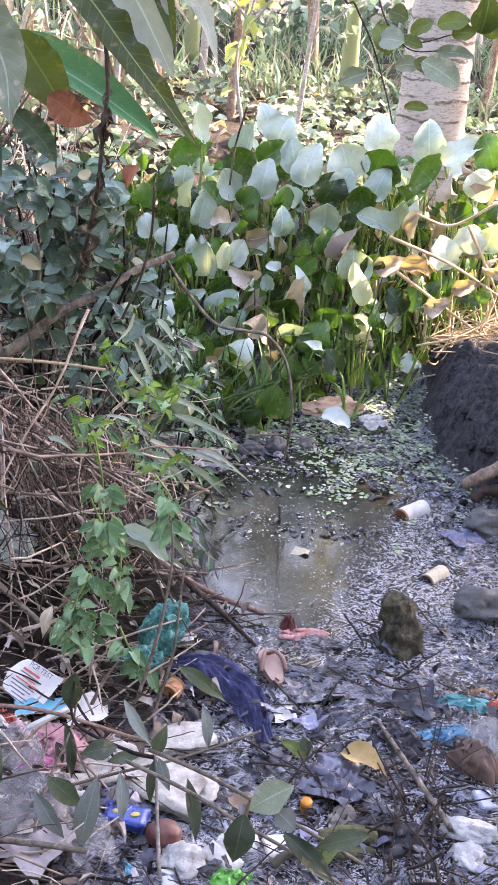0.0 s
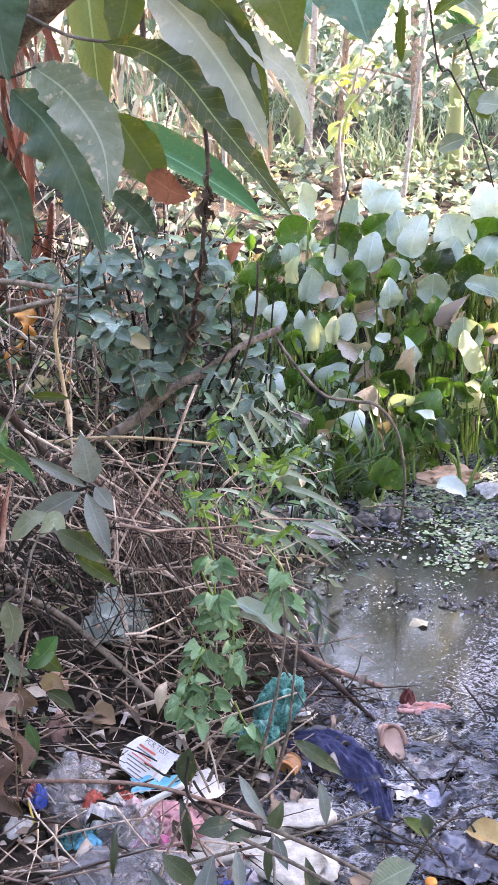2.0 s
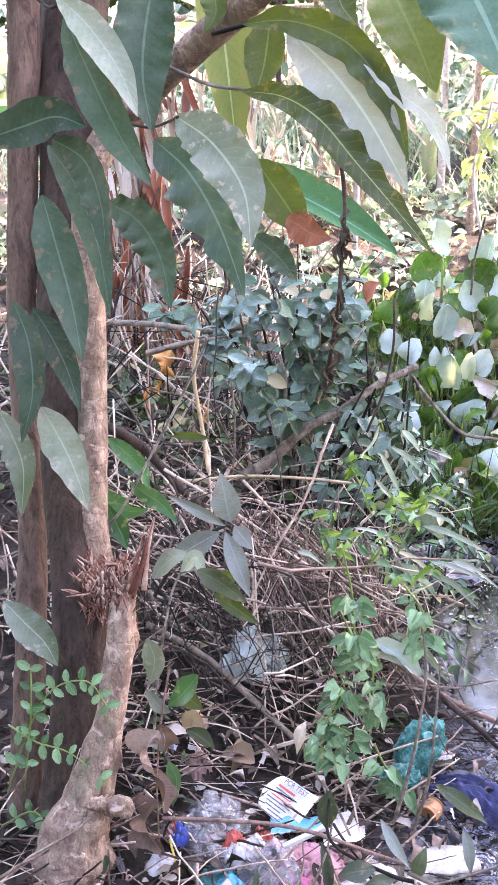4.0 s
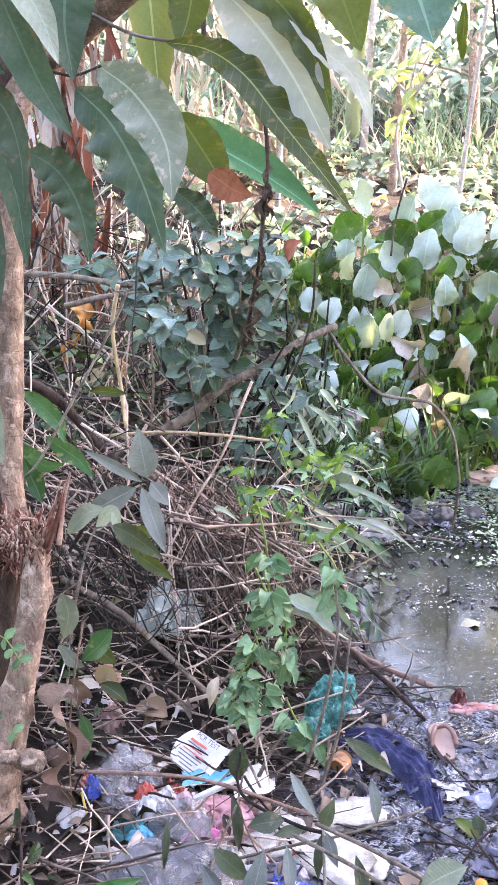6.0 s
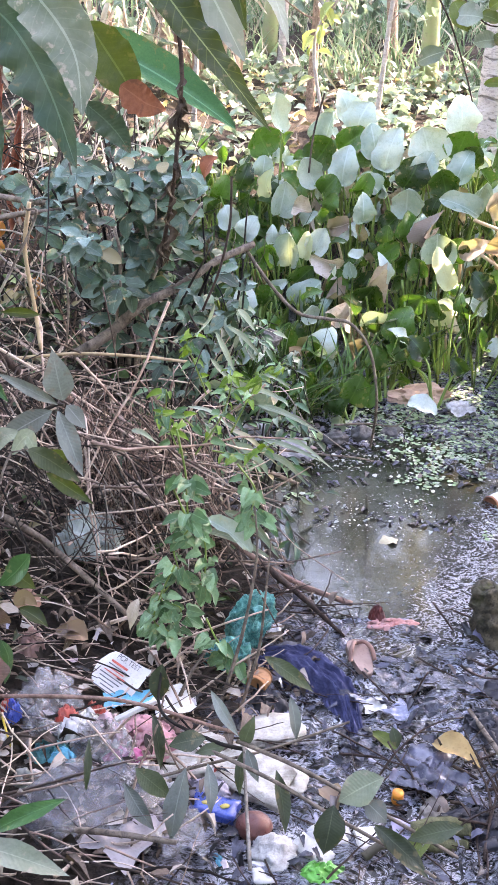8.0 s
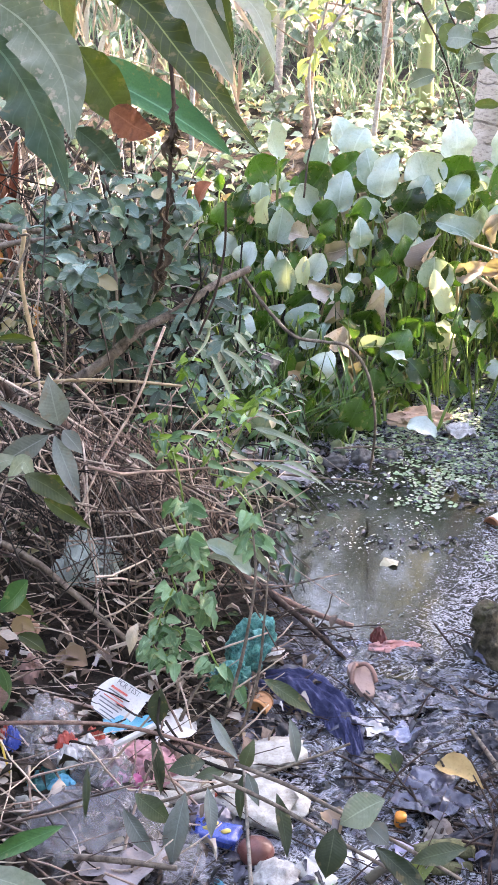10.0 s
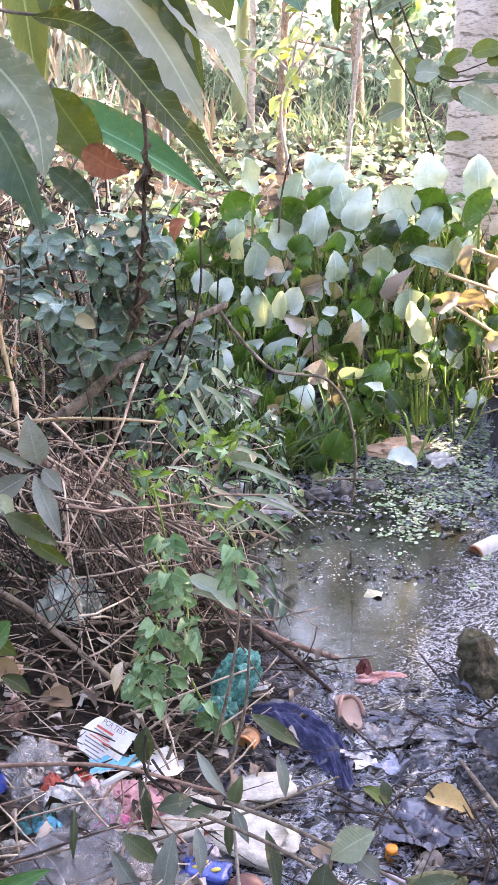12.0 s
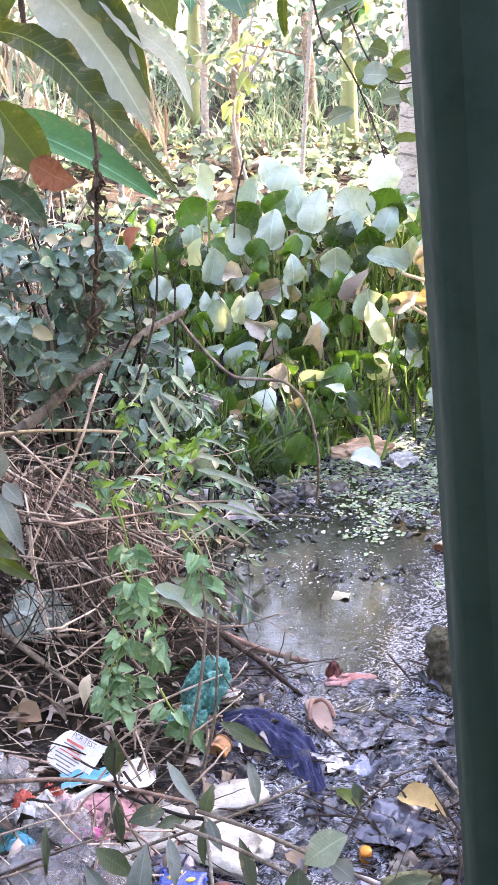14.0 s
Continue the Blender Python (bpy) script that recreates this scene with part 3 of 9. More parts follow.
n.bump(n.math("ADD", n.math("ADD", n.math("MULTIPLY", b, 0.7), n.math("MULTIPLY", c, 0.3)), n.math("MULTIPLY", n.math("MULTIPLY", n.math("ADD", swirl_b, n.math("MULTIPLY", swirl_a, 1.5)), wet.outputs["Fac"]), 1.6)), 1.0, 0.028)
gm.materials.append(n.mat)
ground = tagged(new("ground", gm), "black wet mud and littered earth bank of a ditch", "ground", kind="structure")

# still water of the ditch
bm = bmesh.new()
bmesh.ops.create_grid(bm, x_segments=40, y_segments=40, size=1.0)
bmesh.ops.transform(bm, matrix=Matrix.Translation((0.75, 3.7, 0.0)) @ Matrix.Diagonal((1.35, 2.0, 1, 1)), verts=bm.verts)
n = Nodes("ditch_water")
w = n.where()
sep0 = n.add("ShaderNodeSeparateXYZ")
n.put(sep0.inputs[0], w)
near = n.add("ShaderNodeMapRange")
for k, v in ((1, -0.15), (2, 0.3), (3, 0.14), (4, -0.03)):
    near.inputs[k].default_value = v
shore = n.math("MINIMUM", n.math("SUBTRACT", n.math("SUBTRACT", sep0.outputs[1], n.math("MULTIPLY", sep0.outputs[0], 2.7)), 2.45), n.math("SUBTRACT", sep0.outputs[1], 3.05))
n.put(near.inputs[0], shore)
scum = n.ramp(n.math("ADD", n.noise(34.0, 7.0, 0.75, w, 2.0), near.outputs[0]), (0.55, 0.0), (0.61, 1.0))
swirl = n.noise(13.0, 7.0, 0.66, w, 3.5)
# scum film; its pale bands also carry painted sky shine
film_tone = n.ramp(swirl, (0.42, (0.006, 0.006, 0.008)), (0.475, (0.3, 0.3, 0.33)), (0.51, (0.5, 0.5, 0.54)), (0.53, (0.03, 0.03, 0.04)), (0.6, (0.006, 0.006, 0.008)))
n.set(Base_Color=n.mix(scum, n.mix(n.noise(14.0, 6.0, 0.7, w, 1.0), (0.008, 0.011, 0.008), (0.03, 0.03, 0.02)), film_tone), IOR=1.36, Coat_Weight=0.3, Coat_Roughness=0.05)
n.set(Roughness=n.math("ADD", 0.015, n.math("MULTIPLY", scum, 0.25)))
# the near end of the ditch trickles, the far end stands still
sep = n.add("ShaderNodeSeparateXYZ")
n.put(sep.inputs[0], w)
still = n.add("ShaderNodeMapRange")
for k, v in ((1, -0.1), (2, 0.25), (3, 1.0), (4, 0.03)):
    still.inputs[k].default_value = v
n.put(still.inputs[0], shore)
flow = n.add("ShaderNodeMapping", Scale=(7.0, 32.0, 1.0))
n.put(flow.inputs[0], w)
swell = n.add("ShaderNodeMapRange")
for k, v in ((1, 3.2), (2, 3.65), (3, 0.12), (4, 0.015)):
    swell.inputs[k].default_value = v
n.put(swell.inputs[0], sep.outputs[1])
ripple = n.math("MULTIPLY", n.noise(1.0, 6.0, 0.65, flow.outputs[0], 1.0), swell.outputs[0])
n.bump(n.math("ADD", ripple, n.math("MULTIPLY", n.math("ADD", n.noise(42.0, 4.0, 0.65, w, 1.0), n.math("MULTIPLY", scum, 0.3)), n.math("MULTIPLY", still.outputs[0], 0.55))), 0.9, 0.02)
water = new("water", mesh_of("water", bm, n.mat))
tagged(water, "murky still ditch water with scum", "water", kind="structure")

# ---- palm trunk on the far bank ----
def palm_bark():
    """Weathered palm bark: short level cracks, broken leaf-scar rings and brown patches."""
    n = Nodes("palm_trunk_bark")
    w = n.where()
    level = n.add("ShaderNodeMapping", Scale=(1.0, 1.0, 3.2))
    n.put(level.inputs[0], w)
    tick = n.noise(26.0, 5.0, 0.7, level.outputs[0], 0.5)
    sep = n.add("ShaderNodeSeparateXYZ")
    n.put(sep.inputs[0], w)
    band = n.math("SINE", n.math("ADD", n.math("MULTIPLY", sep.outputs[2], 55.0), n.math("MULTIPLY", n.noise(6.0, 3.0, 0.6, w), 5.0)))
    scar = n.math("MULTIPLY", n.ramp(band, (0.86, 0.0), (0.97, 1.0)), n.ramp(n.noise(9.0, 3.0, 0.6, w), (0.42, 0.0), (0.55, 1.0)))
    col = n.mix(n.ramp(n.noise(4.0, 4.0, 0.6, w), (0.35, 0.0), (0.7, 1.0)), (0.44, 0.38, 0.35), (0.3, 0.245, 0.21))
    col = n.mix(n.ramp(tick, (0.5, 0.0), (0.64, 0.75)), col, (0.15, 0.12, 0.105))
    col = n.mix(n.math("MULTIPLY", scar, 0.75), col, (0.09, 0.07, 0.06))
    n.set(Base_Color=col, Roughness=0.9, Specular_IOR_Level=0.15)
    n.bump(n.math("SUBTRACT", n.math("MULTIPLY", tick, -0.6), scar), 0.8, 0.012)
    return n.mat


def palm_trunk():
    base = (0.94, 7.45, 0.45)
    t = thing("palm_tree", base, "pale ringed palm trunk on the far bank", "tree")
    line = smooth_line([(0.95, 7.45, 0.35), (0.96, 7.47, 1.0), (0.975, 7.5, 1.7), (1.01, 7.55, 3.2), (1.15, 7.6, 6.5)], 30)
    bm = bmesh.new()
    tube(bm, line, 0.235, 0.17, 28, 0.05, 0.06)
    for v in bm.verts:
        ring = math.sin(v.co.z * 62 + 2.0 * noise.noise(v.co * 3))
        away = Vector((v.co.x - 0.97, v.co.y - 7.5, 0)).normalized()
        v.co += away * (0.003 * ring + 0.006 * noise.noise(v.co * 5))
    part("trunk", bm, palm_bark(), t)
    frond = [leaf_mesh("frond_blade", BANANA, "lance", 0.2, 0.3, 0.02, 8, 2, seed=i) for i in range(2)]
    rng = random.Random(5)
    for k in range(11):
        a = k * 0.571 + 0.2
        d = Vector((math.cos(a), math.sin(a), 0))
        top = Vector((1.15, 7.6, 6.45))
        mid, end = top + d * 1.2 + Vector((0, 0, 0.7)), top + d * 2.6 - Vector((0, 0, 0.4))
        stem = smooth_line([top, mid, end], 8)
        bm = tube(bmesh.new(), stem, 0.03, 0.006, 5)
        fr = part("frond", bm, PETIOLE, t)
        for i in range(2, len(stem)):
            for s in (-1, 1):
                side = d.cross(Vector((0, 0, 1))) * s
                placed("leaflet", frond[i % 2], aim(stem[i], stem[i] + side * 0.55 + d * 0.3 - Vector((0, 0, 0.35)), (0, 0, 1), 0.05), fr)


palm_trunk()


# ---- an unseen tree, added so that its crown throws dappled shade ----
def unseen_shade_tree():
    rng = random.Random(11)
    t = thing("unseen_shade_tree", (4.9, 6.6, 0.2), "unseen leafy tree added to shade the ditch", "tree")
    part("trunk", rod([(4.9, 6.6, 0.0), (4.8, 6.6, 2.0), (4.5, 6.5, 4.6)], 0.24, 0.13, 12, 0.15, 8, 0.1), BARK, t)
    small = leaf_mesh("crown_leaf", IVY, "oval", 0.1, 0.1, 0.0, 4, 2)
    items = []
    for k in range(9):
        a = k * 0.7 + 0.25
        end = Vector((4.0 + 2.3 * math.cos(a), 6.5 + 2.5 * math.sin(a), 4.7 + rng.uniform(-0.2, 0.8)))
        part("limb", rod([(4.7, 6.55, 2.6 + 0.15 * k), (4.4 + 1.0 * math.cos(a), 6.5 + 1.1 * math.sin(a), 4.0), end], 0.07, 0.02, 7), BARK, t)
    # openings cut along the sun's way, to light chosen spots of the ditch
    gaps = ((Vector((0.498, 5.58, 0.315)), 0.32), (Vector((0.22, 5.35, 0.5)), 0.13), (Vector((0.05, 5.6, 0.62)), 0.1), (Vector((0.48, 5.62, 0.475)), 0.23), (Vector((1.1, 5.75, 0.35)), 0.5), (Vector((-0.15, 5.9, 0.72)), 0.16))
    for k in range(900):
        c = Vector((rng.uniform(1.2, 6.6), rng.uniform(3.6, 9.4), 4.7 + rng.uniform(-0.4, 1.1)))
        if c.y > 9.0 + 0.4 * math.sin(c.x * 2.3):
            continue
        for i in range(40):
            p = c + rand_unit(rng) * rng.uniform(0, 0.45)
            if any(((p - q) - SUN_FROM * (p - q).dot(SUN_FROM)).length < r for q, r in gaps):
                continue
            d = rand_unit(rng)
            d.z -= 0.4
            items.append((small, aim(p, p + d.normalized() * rng.uniform(0.14, 0.22), rand_unit(rng) + Vector((0, 0, 1.2)), 0.09)))
    crown = merged("crown", items, IVY, "", "")
    crown.parent = t
    crown.location = -Vector((4.9, 6.6, 0.2))
    for key in ("kind", "category", "label"):
        if key in crown:
            del crown[key]


unseen_shade_tree()


# ---- unseen bushes added to the sides and behind, blocking sky light; tall trees far off ----
def bushes(name, count, spots, leaf, label, seed, material):
    """Clumps of leaves in boxes (x0, x1, y0, y1, z0, z1)."""
    rng = random.Random(seed)
    lib = [leaf_mesh("bush_leaf", material, "oval", f, 0.2, 0.0, 4, 2, seed=i) for i, f in enumerate((0.2, 0.4))]
    items = []
    for k in range(count):
        x0, x1, y0, y1, z0, z1 = spots[k % len(spots)]
        c = Vector((rng.uniform(x0, x1), rng.uniform(y0, y1), rng.uniform(z0, z1)))
        if noise.noise(c * 0.7) < -0.2:
            continue
        for i in range(22):
            p = c + rand_unit(rng) * rng.uniform(0.1, 1.0) * leaf * 3.5
            items.append((rng.choice(lib), aim(p, p + rand_unit(rng) * leaf * rng.uniform(0.7, 1.2), (rng.gauss(0, 0.6), rng.gauss(0, 0.6), 1), leaf * 0.55)))
    return merged(name, items, material, label, "bushes")


bushes("side_bushes", 900, ((-5.6, -3.4, -3, 8, 0.2, 5.5), (3.2, 5.5, -3, 4.4, 0.2, 5.0), (-5, 5, -5.0, -3, 0.2, 5.5)), 0.2, "unseen bushes added to block low sky light", 101, IVY)


# added behind the camera to cut the fill light from there
bushes("hedge", 1000, ((-5.0, 5.0, -3.6, -2.2, 0.1, 5.0), (-4.6, -3.0, -2.5, 2.0, 0.1, 4.5), (2.8, 4.4, -2.5, 2.5, 0.1, 4.5)), 0.2, "unseen leaf wall added to block light from behind", 102, WEED)


def far_trees():
    rng = random.Random(104)
    for k, (x, y, tall) in enumerate(((-7, 17, 8), (-3.2, 19, 9), (-5.4, 23, 8.5), (4.2, 18, 9), (8.5, 20, 8), (-11, 22, 9), (12, 24, 9), (6.2, 26, 10), (-4.5, 27, 10))):
        base = Vector((x, y, ground_h(x, y, False)))
        t = thing("far_tree", base, "tall sunlit tree far beyond the ditch", "tree", "tall trees beyond the ditch")
        part("trunk", rod([base - Vector((0, 0, 0.1)), base + Vector((0.2, 0, tall * 0.4)), base + Vector((0.1, 0, tall * 0.8))], 0.16, 0.07, 9), BARK, t)
        items = []
        for j in range(60):
            a, h = rng.uniform(0, 6.283), rng.uniform(0.3, 1.0)
            r = 2.3 * math.sin(math.pi * min(0.95, h)) ** 0.6 * rng.uniform(0.4, 1.0)
            c = base + Vector((r * math.cos(a), r * math.sin(a), tall * h))
            if j % 8 == 0:
                part("limb", rod([base + Vector((0.1, 0, tall * h * 0.7)), c], 0.05, 0.015, 5), BARK, t)
            for i in range(22):
                p = c + rand_unit(rng) * rng.uniform(0.1, 0.7)
                items.append((FAR_LEAF, aim(p, p + rand_unit(rng) * 0.3, (rng.gauss(0, 0.6), -0.3, 1), 0.17)))
        crown = merged("crown", items, IVY, "", "")
        crown.parent, crown.location = t, -base
        for key in ("kind", "category", "label"):
            if key in crown:
                del crown[key]


FAR_LEAF = leaf_mesh("far_leaf", IVY, "oval", 0.2, 0.2, 0.0, 3, 2)
far_trees()


# ---- broad-leaved tree on the near bank ----
def lump_at(place, size, seed):
    """A rough burr."""
    bm = bmesh.new()
    bmesh.ops.create_icosphere(bm, subdivisions=3, radius=1.0)
    for v in bm.verts:
        v.co *= 1 + 0.5 * noise.noise(v.co * 1.8 + Vector((seed, 0, 0))) + 0.3 * noise.noise(v.co * 4.5 + Vector((0, seed, 0)))
    bmesh.ops.transform(bm, matrix=Matrix.Translation(place) @ Matrix.Diagonal((*size, 1)), verts=bm.verts)
    return bm


def near_tree():
    t = thing("broadleaf_tree", (-1.006, 2.253, 0.100), "brown-barked tree with large drooping leaves and a torn stub", "tree")
    # the dark bark paints the shade that lies on the main trunk
    part("trunk", limb(((-1.049, 2.320, -0.189), (-1.010, 2.380, 0.235), (-0.992, 2.440, 0.546), (-1.006, 2.500, 0.818), (-1.048, 2.620, 1.213), (-1.072, 2.800, 1.673), (-1.065, 2.950, 2.250)), (0.10, 0.082, 0.074, 0.07, 0.068, 0.078, 0.088), 20, 0.14), BARK_DARK, t, "main trunk, its shade put into dark bark colour")
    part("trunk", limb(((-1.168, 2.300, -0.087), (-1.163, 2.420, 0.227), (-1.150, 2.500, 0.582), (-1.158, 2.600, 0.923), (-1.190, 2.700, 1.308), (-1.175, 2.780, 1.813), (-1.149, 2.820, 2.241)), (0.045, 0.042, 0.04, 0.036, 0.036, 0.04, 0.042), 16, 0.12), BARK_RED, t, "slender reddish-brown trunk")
    part("upper_stem", limb(((-0.925, 2.480, 0.698), (-0.961, 2.500, 0.879), (-0.969, 2.560, 1.117), (-0.981, 2.640, 1.405), (-1.007, 2.740, 1.664), (-0.959, 2.800, 1.806), (-0.839, 2.780, 1.907), (-0.688, 2.700, 2.006), (-0.556, 2.620, 2.084), (-0.466, 2.520, 2.138)), (0.044, 0.038, 0.037, 0.036, 0.036, 0.038, 0.038, 0.036, 0.035, 0.034), 18, 0.08, 8, 0.15), BARK, t, "mottled tan stem with a round scar")
    stub = part("stub", limb(((-0.988, 2.200, -0.016), (-0.973, 2.240, 0.176), (-0.942, 2.270, 0.283), (-0.911, 2.290, 0.379), (-0.886, 2.320, 0.484), (-0.869, 2.360, 0.611), (-0.867, 2.400, 0.723), (-0.887, 2.440, 0.784)), (0.098, 0.084, 0.064, 0.046, 0.036, 0.033, 0.034, 0.042), 30, 0.16, 12, 0.7), BARK, t, "broken pale stub with a torn end")
    rng = random.Random(3)
    bm = bmesh.new()
    for k in range(520):
        a = rng.uniform(0, 6.283)
        r = 0.052 * math.sqrt(rng.random())
        foot = Vector((-0.895, 2.420, 0.782)) + Vector((math.cos(a) * r * 1.25, math.sin(a) * 0.04 - 0.012, rng.uniform(-0.075, 0.06)))
        way = Vector((math.cos(a) * 0.35 + rng.gauss(0, 0.35), -0.3 + rng.gauss(0, 0.3), rng.choice((1.0, 0.8, -1.0)))).normalized()
        n = rng.uniform(0.012, 0.042)
        tube(bm, [foot, foot + way * n * 0.5 + rand_unit(rng) * 0.003, foot + way * n], rng.uniform(0.0014, 0.0045), 0.0006, 4, 0.4)
    for a, b, r in (((-0.836, 2.400, 0.811), (-0.778, 2.380, 0.977), 0.016), ((-0.962, 2.400, 0.764), (-0.998, 2.360, 0.788), 0.009), ((-0.942, 2.420, 0.840), (-0.947, 2.420, 0.903), 0.011), ((-0.899, 2.380, 0.858), (-0.841, 2.360, 0.867), 0.012), ((-0.967, 2.400, 0.797), (-0.980, 2.380, 0.826), 0.008)):
        for k in range(5):
            e = Vector(a).lerp(Vector(b), rng.uniform(0.5, 1.0)) + rand_unit(rng) * 0.006
            tube(bm, smooth_line([Vector(a) + rand_unit(rng) * r * 0.6, Vector(a).lerp(e, 0.5) + rand_unit(rng) * 0.004, e], 3), r * 0.4, 0.0012, 5, 0.3)
    for line, r in ((((-0.806, 2.38, 0.801), (-0.788, 2.38, 0.899), (-0.765, 2.38, 0.975)), 0.013), (((-0.830, 2.38, 0.79), (-0.800, 2.37, 0.86), (-0.782, 2.37, 0.93)), 0.011), (((-0.865, 2.38, 0.795), (-0.94, 2.38, 0.778), (-0.989, 2.37, 0.771)), 0.007)):
        for k in range(4):
            shift = rand_unit(rng) * r * 0.7
            tube(bm, smooth_line([Vector(q) + shift * (1 - 0.4 * i) for i, q in enumerate(line)], 5), r * 0.6, 0.0012, 6, 0.35)
    part("torn_end", bm, TORN, stub, "reddish torn wood fibres")
    # burrs
    for spot, size in (((-0.843, 2.230, 0.312), (0.035, 0.022, 0.026)), ((-0.885, 2.205, 0.332), (0.022, 0.016, 0.018)), ((-0.861, 2.340, 0.607), (0.016, 0.012, 0.014))):
        bm = lump_at(spot, size, rng.randrange(90))
        part("burr", bm, BARK, t)
    bm = bmesh.new()
    bmesh.ops.create_circle(bm, cap_ends=True, radius=0.008, segments=12, matrix=aim((-0.976, 2.515, 1.118), Vector((-0.976, 2.515, 1.118)) + Vector((0, 0, 1)), (0, -1, 0.2), 1.0, 1.0))
    for v in bm.verts:
        v.co += Vector((0, -0.004, 0))
    part("scar", bm, plain_material("scar_pale", (0.6, 0.5, 0.45), (0.45, 0.33, 0.3), 0.8), t, "pale round scar")
    kinds = {"y": MANGO_RIBBED, "s": MANGO_BLUE, "g": MANGO, "o": MANGO_OLIVE, "p": MANGO_PALE, "w": MANGO_DUSTY, "d": DEAD_RED, "v": SHOOT, "b": MANGO_SHEEN}
    count = itertools.count()

    def leaf(tone, width, wave, tilt, *midrib):
        k = next(count)
        bm = leaf_blade(midrib, width * (0.72 if tone == "v" else 1.0), (tilt, -1, 0.3), 0.3, wave, 4.5 + k % 3 * 1.3, k, 56, 8, twist=0.12)
        part("leaf", bm, kinds[tone], t, {"d": "dry red-brown leaf tip", "w": "dusty pale leaf", "o": "olive leaf", "y": "olive leaf with yellowing ribbed tip", "s": "wavy bluish green leaf"}.get(tone, ""))

    leaf("p", 0.072, 0.10, 0.20, (-0.947, 2.480, 2.097), (-0.869, 2.447, 2.031), (-0.796, 2.413, 1.940), (-0.751, 2.380, 1.847))
    leaf("g", 0.094, 0.10, -0.20, (-0.948, 2.520, 2.061), (-0.890, 2.487, 1.944), (-0.817, 2.453, 1.809), (-0.741, 2.420, 1.702))
    leaf("g", 0.134, 0.08, 0.10, (-0.738, 2.560, 2.179), (-0.766, 2.527, 2.043), (-0.771, 2.493, 1.928), (-0.746, 2.460, 1.815))
    leaf("g", 0.094, 0.08, 0.30, (-1.119, 2.400, 1.804), (-1.010, 2.393, 1.834), (-0.930, 2.387, 1.852), (-0.863, 2.380, 1.830))
    leaf("g", 0.071, 0.10, 0.30, (-1.000, 2.500, 1.792), (-0.929, 2.467, 1.704), (-0.875, 2.433, 1.579), (-0.846, 2.400, 1.429))
    leaf("g", 0.087, 0.10, -0.40, (-0.973, 2.460, 1.805), (-0.892, 2.433, 1.759), (-0.852, 2.407, 1.666), (-0.840, 2.380, 1.561))
    leaf("g", 0.097, 0.06, 0.10, (-0.999, 2.440, 1.689), (-0.961, 2.400, 1.596), (-0.917, 2.360, 1.467), (-0.887, 2.320, 1.346))
    leaf("g", 0.079, 0.06, -0.20, (-1.070, 2.400, 1.463), (-1.028, 2.367, 1.378), (-1.013, 2.333, 1.272), (-1.034, 2.300, 1.165))
    leaf("g", 0.066, 0.06, 0.20, (-1.046, 2.450, 1.439), (-0.999, 2.427, 1.379), (-0.956, 2.403, 1.307), (-0.923, 2.380, 1.216))
    leaf("p", 0.089, 0.08, 0.20, (-1.034, 2.420, 1.216), (-0.982, 2.387, 1.153), (-0.938, 2.353, 1.092), (-0.898, 2.320, 1.007))
    leaf("p", 0.077, 0.08, 0.20, (-1.130, 2.400, 1.213), (-1.088, 2.383, 1.138), (-1.067, 2.367, 1.077), (-1.074, 2.350, 0.973))
    leaf("g", 0.095, 0.34, 0.20, (-0.915, 2.620, 1.657), (-0.829, 2.580, 1.617), (-0.768, 2.540, 1.539), (-0.737, 2.500, 1.428))
    leaf("s", 0.125, 0.36, -0.20, (-0.780, 2.580, 1.795), (-0.692, 2.540, 1.724), (-0.617, 2.500, 1.611), (-0.557, 2.460, 1.462))
    leaf("g", 0.064, 0.15, 0.20, (-0.581, 2.660, 1.573), (-0.534, 2.633, 1.544), (-0.497, 2.607, 1.515), (-0.464, 2.580, 1.478))
    leaf("p", 0.110, 0.16, 0.20, (-0.671, 2.380, 1.847), (-0.582, 2.327, 1.793), (-0.510, 2.273, 1.706), (-0.486, 2.220, 1.600))
    leaf("o", 0.095, 0.12, -0.20, (-0.533, 2.500, 1.751), (-0.494, 2.480, 1.700), (-0.451, 2.460, 1.643), (-0.424, 2.440, 1.595))
    leaf("d", 0.066, 0.15, -0.30, (-0.457, 2.440, 1.635), (-0.430, 2.433, 1.619), (-0.399, 2.427, 1.601), (-0.361, 2.420, 1.592))
    leaf("y", 0.07, 0.3, 0.25, (-0.548, 2.460, 1.891), (-0.453, 2.412, 1.877), (-0.371, 2.364, 1.831), (-0.295, 2.316, 1.752), (-0.217, 2.268, 1.671), (-0.135, 2.220, 1.582))
    leaf("w", 0.132, 0.14, 0.20, (-0.461, 2.520, 2.011), (-0.362, 2.460, 1.924), (-0.279, 2.400, 1.826), (-0.197, 2.340, 1.694))
    leaf("o", 0.073, 0.22, -0.30, (-0.552, 2.500, 2.023), (-0.449, 2.472, 2.024), (-0.341, 2.444, 1.985), (-0.273, 2.416, 1.920), (-0.226, 2.388, 1.838), (-0.197, 2.360, 1.747))
    leaf("w", 0.048, 0.25, 0.50, (-0.311, 2.440, 1.965), (-0.224, 2.400, 1.881), (-0.155, 2.360, 1.826), (-0.113, 2.320, 1.728))
    leaf("o", 0.092, 0.08, 0.00, (-0.516, 2.620, 2.059), (-0.521, 2.600, 1.990), (-0.529, 2.580, 1.932), (-0.544, 2.560, 1.883))
    leaf("o", 0.140, 0.10, 0.10, (-0.281, 2.520, 2.149), (-0.230, 2.487, 2.048), (-0.190, 2.453, 1.971), (-0.149, 2.420, 1.875))
